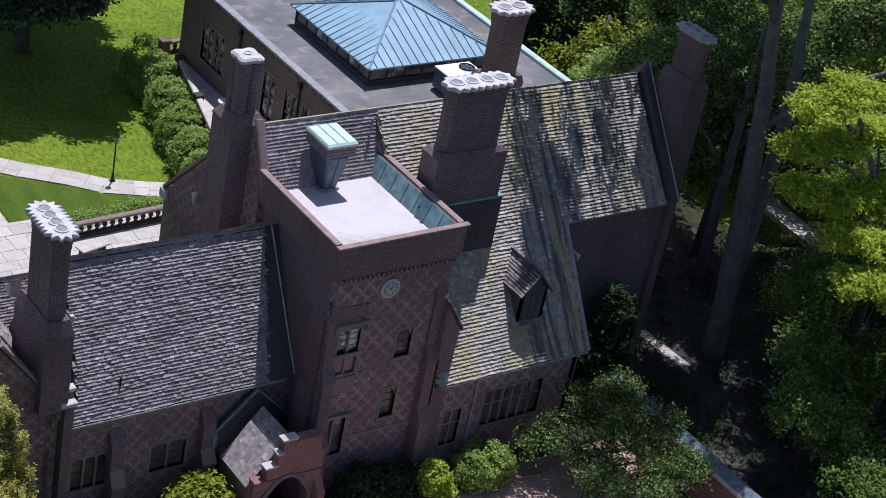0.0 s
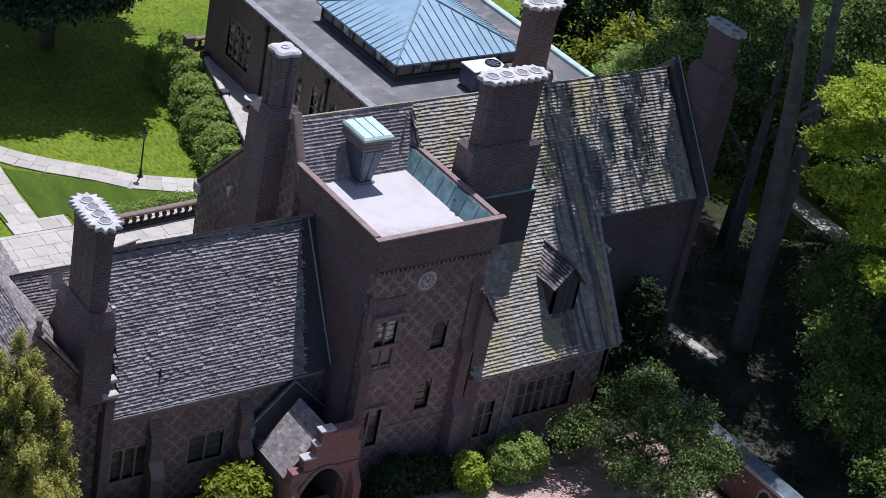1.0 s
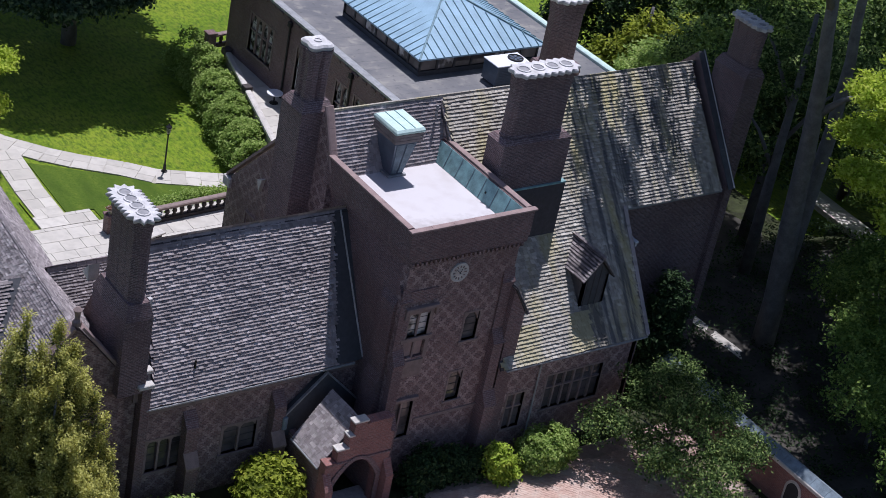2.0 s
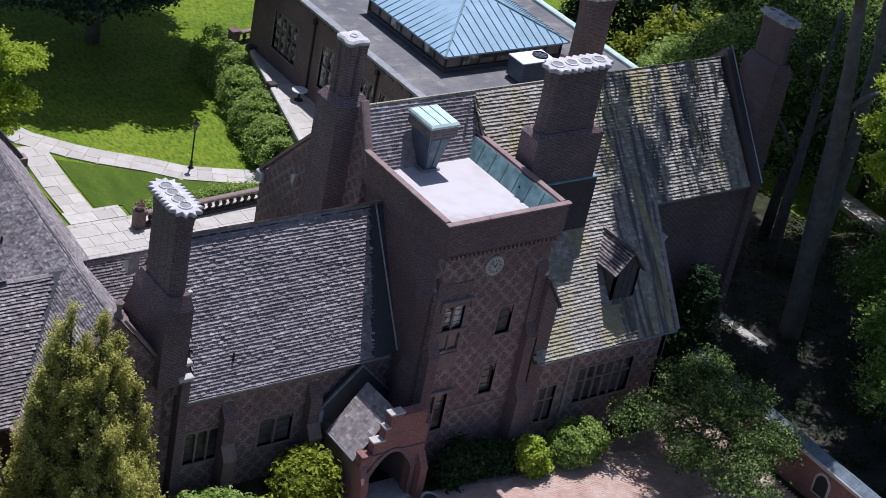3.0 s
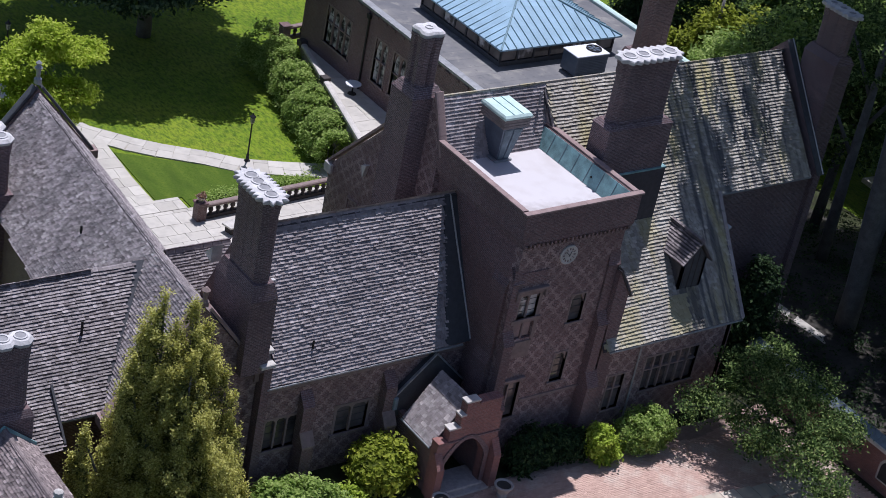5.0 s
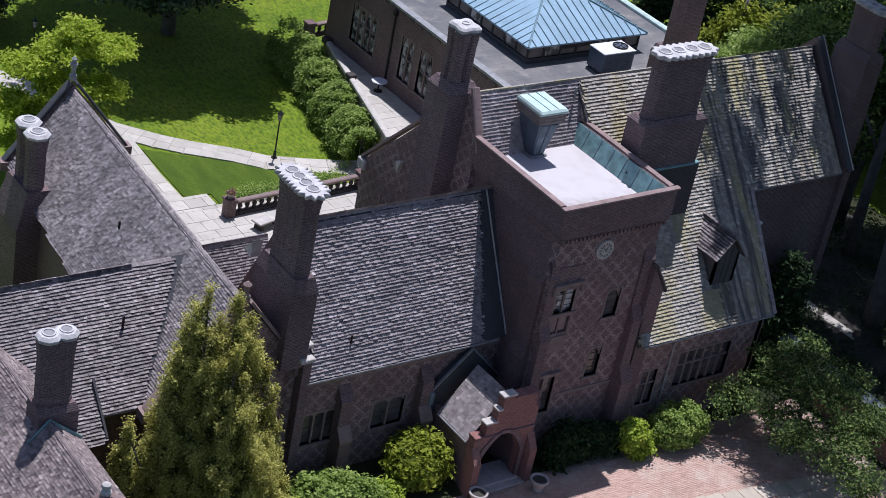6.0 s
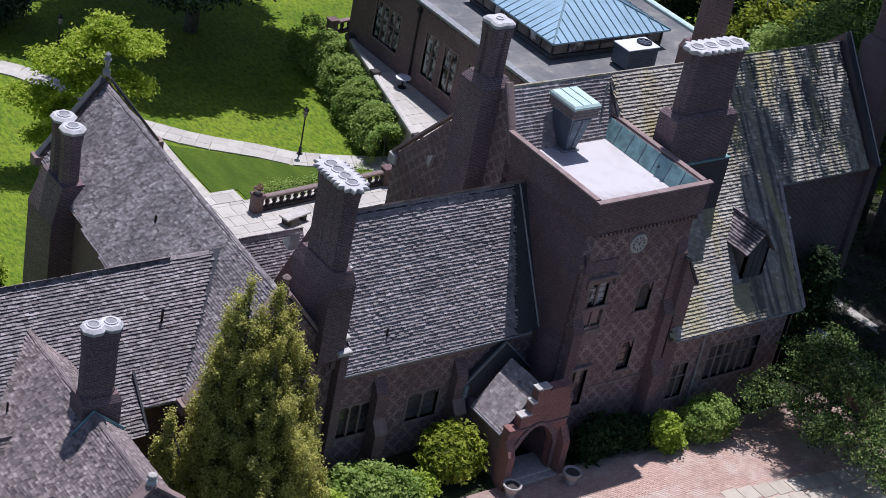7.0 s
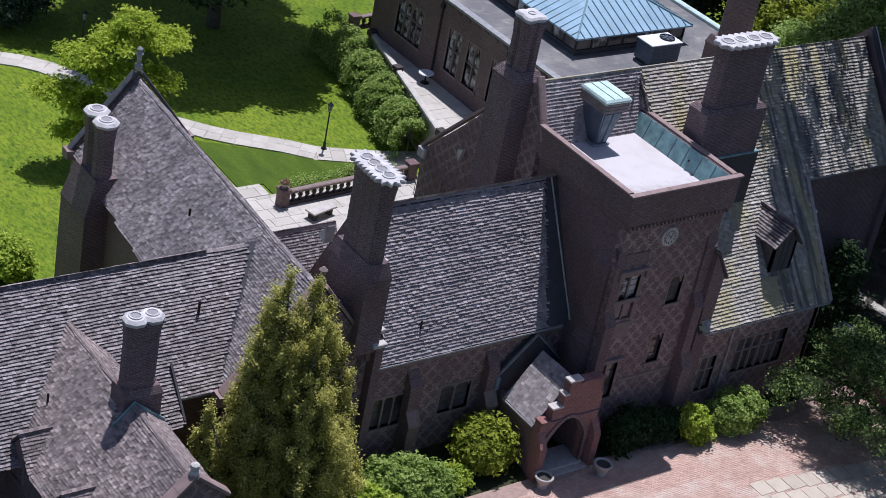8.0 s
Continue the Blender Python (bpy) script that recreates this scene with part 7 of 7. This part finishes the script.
# The darker leaves of the next two trees carry the wood's shade.
tree("wood_tree", "shaded woodland tree behind the hall's end", (33.0, 9.0, 0), [(33.0, 9.0, -0.2), (32.9, 9.1, 6), (32.7, 9.0, 12), (32.5, 9.0, 17)], 0.4,
     [((32.9, 9.1, 7), (30.6, 11.0, 11)), ((32.8, 9.0, 9), (35.5, 7.0, 14)), ((32.7, 9.0, 11), (31.5, 12.5, 16))],
     [(31.4, 10.8, 12.5, 3.0, 3.0, 1.6), (34.5, 8.0, 15.0, 4.0, 4.0, 2.4), (32.0, 13.5, 16.0, 4.0, 4.0, 2.4), (38.0, 12.0, 13.0, 3.0, 3.0, 1.6), (29.5, 13.5, 13.0, 2.6, 2.6, 1.6)], 300, 34, 0.12, 0.34, LEAF_SHADE_FLECK, 45, 0.3)
tree("wood_tree", "shaded woodland tree beyond the grey trunk", (38.0, 1.0, 0), [(38.0, 1.0, -0.2), (38.1, 1.0, 7), (38.0, 1.2, 14)], 0.42,
     [((38.1, 1.0, 7), (35.0, -0.5, 11)), ((38.0, 1.1, 9), (41.0, 3.0, 14))],
     [(39.0, 3.0, 15.0, 3.0, 3.0, 1.6), (42.0, 4.0, 16.0, 3.5, 3.5, 2.0), (37.0, -7.0, 7.0, 3.6, 3.6, 2.0), (43.0, -5.0, 9.0, 4.0, 4.0, 3.0)], 480, 40, 0.13, 0.38, LEAF_SHADE_FLECK, 47, 0.4)
tree("wood_tree", "shaded woodland tree at the wall's far side", (33.5, -14.0, 0), [(33.5, -14.0, -0.2), (33.4, -14.0, 5), (33.5, -13.8, 10)], 0.35,
     [((33.4, -14.0, 4), (30.5, -12.5, 7))], [(33.0, -13.0, 8.0, 4.5, 4.5, 4.0), (29.8, -13.5, 5.0, 3.0, 3.0, 2.6), (37.5, -10.0, 8.0, 4.0, 4.0, 4.0)], 800, 40, 0.13, 0.4, LEAF_OAK, 49, 0.45)
tree("young_tree", "low shaded young trees in the wood's edge", (27.0, -7.0, 0), [(27.0, -7.0, -0.2), (27.0, -6.9, 1.5), (26.9, -7.0, 3.5)], 0.14,
     [((27.0, -7.0, 1.2), (25.2, -9.0, 3.0)), ((27.0, -7.0, 1.6), (29.0, -4.5, 3.6)), ((26.9, -7.0, 3.4), (28.6, -3.4, 7.0)), ((27.0, -7.0, 2.6), (33.0, -3.4, 8.4)), ((28.6, -3.4, 7.0), (33.2, 0.2, 6.4))],
     [(27.0, -7.0, 5.0, 2.6, 2.2, 1.4), (25.0, -9.6, 4.4, 2.4, 2.0, 1.4), (29.4, -4.6, 4.6, 2.4, 2.2, 1.4), (24.0, -12.5, 3.4, 2.4, 1.8, 1.3), (31.0, -7.5, 5.6, 2.6, 2.4, 1.6), (22.6, -8.4, 6.0, 1.8, 1.6, 1.2), (25.4, -5.6, 7.0, 1.9, 1.6, 1.1), (28.4, -3.0, 7.4, 1.9, 1.7, 1.1), (31.0, -2.0, 8.0, 2.0, 1.8, 1.1), (29.6, -0.8, 6.4, 1.6, 1.5, 1.0), (33.4, -3.2, 9.0, 2.2, 2.0, 1.2), (36.0, -1.2, 8.4, 2.2, 2.0, 1.2), (33.4, 0.4, 6.4, 1.8, 1.6, 1.0), (31.5, 0.4, 4.0, 1.7, 1.5, 0.9), (33.6, 2.6, 3.6, 1.7, 1.5, 0.9), (35.6, 1.2, 4.4, 1.8, 1.6, 1.0), (30.6, -2.2, 3.8, 1.6, 1.4, 0.9)], 1080, 44, 0.11, 0.32, LEAF_OAK, 57, 0.3, out=0.3)

# trees by the gallery's far side and in the garden
tree("golden_conifer", "yellow-green conifer beyond the gallery's parapet", (37.8, 26.6, -2.2), [(37.8, 26.6, -2.4), (37.8, 26.6, 3), (37.8, 26.6, 9)], 0.3,
     [((37.8, 26.6, 2), (36.6, 25.6, 3.5))], [(37.8, 26.6, 2.0, 2.4, 2.4, 3.4), (37.7, 26.6, 5.5, 1.8, 1.8, 3.0), (36.2, 28.0, 3.0, 1.6, 1.6, 3.4), (40.0, 25.0, 5.0, 2.4, 2.4, 3.5)], 900, 22, 0.17, 0.3, LEAF_YEW, 51, 0.6)
tree("grey_tree", "grey-green small-leaved tree behind the hall roof", (33.6, 20.0, -2.2), [(33.6, 20.0, -2.4), (33.6, 20.0, 3), (33.5, 20.1, 8)], 0.25,
     [((33.6, 20.0, 4), (32.4, 19.2, 7))], [(33.4, 20.0, 7.6, 2.4, 2.4, 2.2), (35.6, 19.0, 9.0, 2.4, 2.4, 2.4), (35.0, 22.4, 6.0, 2.4, 2.4, 2.6)], 800, 22, 0.16, 0.3, LEAF_HEDGE, 53, 0.5)
tree("dark_conifer", "tall dark conifer behind the gallery", (36.5, 33.0, -2.2), [(36.5, 33.0, -2.4), (36.5, 33.0, 4), (36.5, 33.0, 12)], 0.3,
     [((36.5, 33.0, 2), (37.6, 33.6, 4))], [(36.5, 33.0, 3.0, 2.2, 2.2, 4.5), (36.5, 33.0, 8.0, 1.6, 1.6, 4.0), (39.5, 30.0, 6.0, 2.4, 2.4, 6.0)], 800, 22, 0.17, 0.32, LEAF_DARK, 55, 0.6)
tree("maple", "young maple with bright yellow-green leaves on the lawn", (-5.6, 37.2, -2.25), [(-5.6, 37.2, -2.4), (-5.5, 37.2, -0.6), (-5.5, 37.1, 1.5), (-5.4, 37.0, 4.0)], 0.14,
     [((-5.5, 37.2, 0.0), (-7.2, 36.0, 2.4)), ((-5.5, 37.1, 0.6), (-4.2, 38.4, 3.2)), ((-5.5, 37.1, 1.0), (-4.6, 35.6, 3.0))],
     [(-6.0, 36.8, 5.2, 1.9, 1.8, 0.5), (-8.6, 36.5, 4.6, 1.6, 1.5, 0.45), (-3.5, 37.0, 4.8, 1.6, 1.5, 0.45), (-10.2, 36.4, 2.6, 1.5, 1.4, 0.4), (-6.6, 35.8, 3.2, 1.8, 1.5, 0.5), (-8.2, 36.0, 1.5, 1.7, 1.5, 0.45), (-4.2, 36.2, 2.6, 1.6, 1.4, 0.45), (-9.1, 36.0, 0.0, 1.2, 1.2, 0.35), (-5.6, 36.6, 6.4, 1.2, 1.2, 0.4), (-5.6, 35.4, 1.4, 1.4, 1.2, 0.4)], 620, 44, 0.125, 0.25, LEAF_LIME, 61, 0.3, out=0.3)
tree("dark_tree", "large dark evergreen tree shading the lawn", (8.6, 51.5, -2.25), [(8.6, 51.5, -2.4), (8.6, 51.5, 3), (8.5, 51.6, 9), (8.6, 51.5, 15)], 0.55,
     [((8.6, 51.5, 1.2), (4.5, 46.5, 3.0)), ((8.6, 51.5, 2.5), (12.4, 48.0, 4.0)), ((8.6, 51.5, 2.0), (8.2, 46.0, 3.6)), ((8.6, 51.5, 3.0), (1.0, 48.5, 5.0)), ((8.6, 51.5, 5.0), (4.0, 44.0, 9.0)), ((8.6, 51.5, 5.0), (10.0, 43.5, 9.0))],
     [(3.2, 46.4, 3.9, 1.5, 1.2, 0.6), (5.6, 45.8, 3.5, 1.5, 1.2, 0.7), (8.4, 49.6, 1.4, 1.6, 1.0, 0.6), (6.4, 50.2, 1.0, 1.4, 1.0, 0.6), (10.6, 50.4, 1.2, 1.4, 1.0, 0.6), (7.9, 45.5, 3.9, 1.5, 1.2, 0.6), (10.2, 45.9, 3.8, 1.4, 1.2, 0.6), (0.8, 47.6, 3.8, 1.5, 1.2, 0.6), (12.0, 47.4, 3.8, 1.3, 1.2, 0.6), (6.8, 47.6, 4.6, 2.6, 2.0, 1.0), (10.4, 49.0, 4.4, 2.8, 2.6, 1.4), (4.0, 49.0, 4.4, 3.0, 2.6, 1.4),
      # Upper lobes out of view, with extra ones added to block sky light.
      (3.2, 46.7, 9.0, 2.6, 2.4, 1.8), (7.0, 45.2, 9.4, 2.6, 2.4, 1.8), (10.6, 43.3, 9.2, 2.0, 2.4, 1.6), (12.8, 46.0, 9.4, 2.6, 3.0, 1.8), (0.4, 47.9, 8.4, 2.4, 2.2, 1.6), (15.0, 50.4, 10.0, 3.4, 4.0, 2.6), (4.4, 51.4, 9.4, 4.4, 4.4, 2.8), (9.0, 49.0, 10.0, 4.6, 4.2, 3.0), (8.6, 51.5, 14.0, 4.5, 4.5, 3.6), (12.0, 57.0, 10.0, 5.0, 4.0, 3.4), (1.0, 55.0, 9.0, 4.0, 4.0, 3.0), (6.0, 47.4, 13.5, 5.0, 3.8, 2.4), (11.2, 47.4, 13.5, 4.6, 3.8, 2.4), (8.0, 51.0, 18.0, 6.0, 6.0, 3.0), (2.6, 50.0, 14.0, 4.0, 3.6, 2.6), (-2.0, 55.0, 7.0, 3.0, 3.0, 2.0), (5.0, 58.0, 8.0, 4.0, 3.0, 2.4), (14.0, 56.0, 7.0, 3.4, 3.4, 2.4)], 8600, 30, 0.19, 0.38, LEAF_CEDAR, 63, 0.15)
tree("dark_tree", "low dark evergreen tree at the lawn's far edge", (-6.2, 56.0, -2.25), [(-6.2, 56.0, -2.4), (-6.2, 56.0, 0), (-6.1, 55.9, 3.0)], 0.3,
     [((-6.2, 56.0, -0.8), (-5.2, 54.0, -0.4)), ((-6.2, 56.0, -0.6), (-8.4, 54.4, -0.2)), ((-6.2, 56.0, -0.4), (-3.4, 56.0, -0.2))],
     [(-5.4, 54.2, -0.6, 1.8, 1.3, 1.2), (-8.4, 54.4, -0.4, 1.8, 1.2, 1.3), (-3.2, 56.0, -0.6, 1.7, 1.3, 1.2), (-6.4, 56.4, 1.2, 2.8, 2.0, 1.6), (-11.0, 56.0, 0.0, 1.8, 1.4, 1.6)], 700, 26, 0.17, 0.34, LEAF_CEDAR, 65, 0.4)


def wood_tree(x, y, h, seed, mat, leafy=620):
    rng = np.random.default_rng(seed)
    blobs = [(x + rng.normal(0, 2.4), y + rng.normal(0, 2.4), h * rng.uniform(0.45, 0.85), 3.6, 3.6, 3.0) for _ in range(6)]
    return tree("wood_tree", "tall leafy tree; those beyond the lawn are unseen sky blockers", (x, y, height(x, y)), [(x, y, height(x, y) - 0.2), (x + 0.2, y, h * 0.3), (x, y + 0.2, h * 0.8)], 0.4,
                [((x + 0.1, y, h * 0.35), (b[0], b[1], b[2])) for b in blobs[:4]], blobs, leafy, 40, 0.17, 0.45, mat, seed, 0.4)


# Every third tree takes the darker leaves that paint shade.
for k, (x, y, h) in enumerate(((38.5, 14.5, 14), (47, 28, 15), (56, 5, 17), (52, 36, 14), (46, -8, 15), (40, -16, 12), (56, 18, 17), (44, 42, 13), (60, -2, 18))):
    wood_tree(x, y, h, 80 + k, LEAF_OAK if k % 3 else LEAF_SHADE_FLECK, 380)

# low growth beyond the far path
for k, (x, y, h) in enumerate(((49.5, 10, 7), (50.5, 17, 7.5), (50, 24, 7), (54, 12, 8), (55, 22, 8), (49, 31, 8), (48.5, 3, 7), (57, 30, 9))):
    wood_tree(x, y, h, 110 + k, LEAF_OAK)
# Unseen trees beyond the lawn, added to block sky light.
for k, (x, y, h) in enumerate(((-4, 74, 20), (12, 76, 22), (28, 72, 20), (-22, 72, 18), (42, 64, 20))):
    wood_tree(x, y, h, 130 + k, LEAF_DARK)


def undergrowth():
    """Low ivy and saplings added on the wood's floor, dark so that it reads as deep shade."""
    rng = np.random.default_rng(71)
    ob = thing("undergrowth", (30, -2, 0), "low ivy and saplings added on the wood floor, dark to carry shade", "undergrowth", "", "stuff")
    spots = []
    while len(spots) < 1000:
        x, y = rng.uniform(20.3, 43.0), rng.uniform(-16.0, 13.0)
        if (x < 23.8 and y > 3.0) or 25.9 < x < 26.9 and y > -1.2:
            continue
        lump = 0.5 + 0.5 * math.sin(x * 1.7 + 2 * math.sin(y * 0.9)) * math.cos(y * 1.3)
        spots.append((x, y, 0.1 + 0.7 * lump * rng.uniform(0.2, 1.0), (0.0, 0.0, 1.0)))
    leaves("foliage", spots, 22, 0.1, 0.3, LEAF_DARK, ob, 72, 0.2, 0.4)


undergrowth()
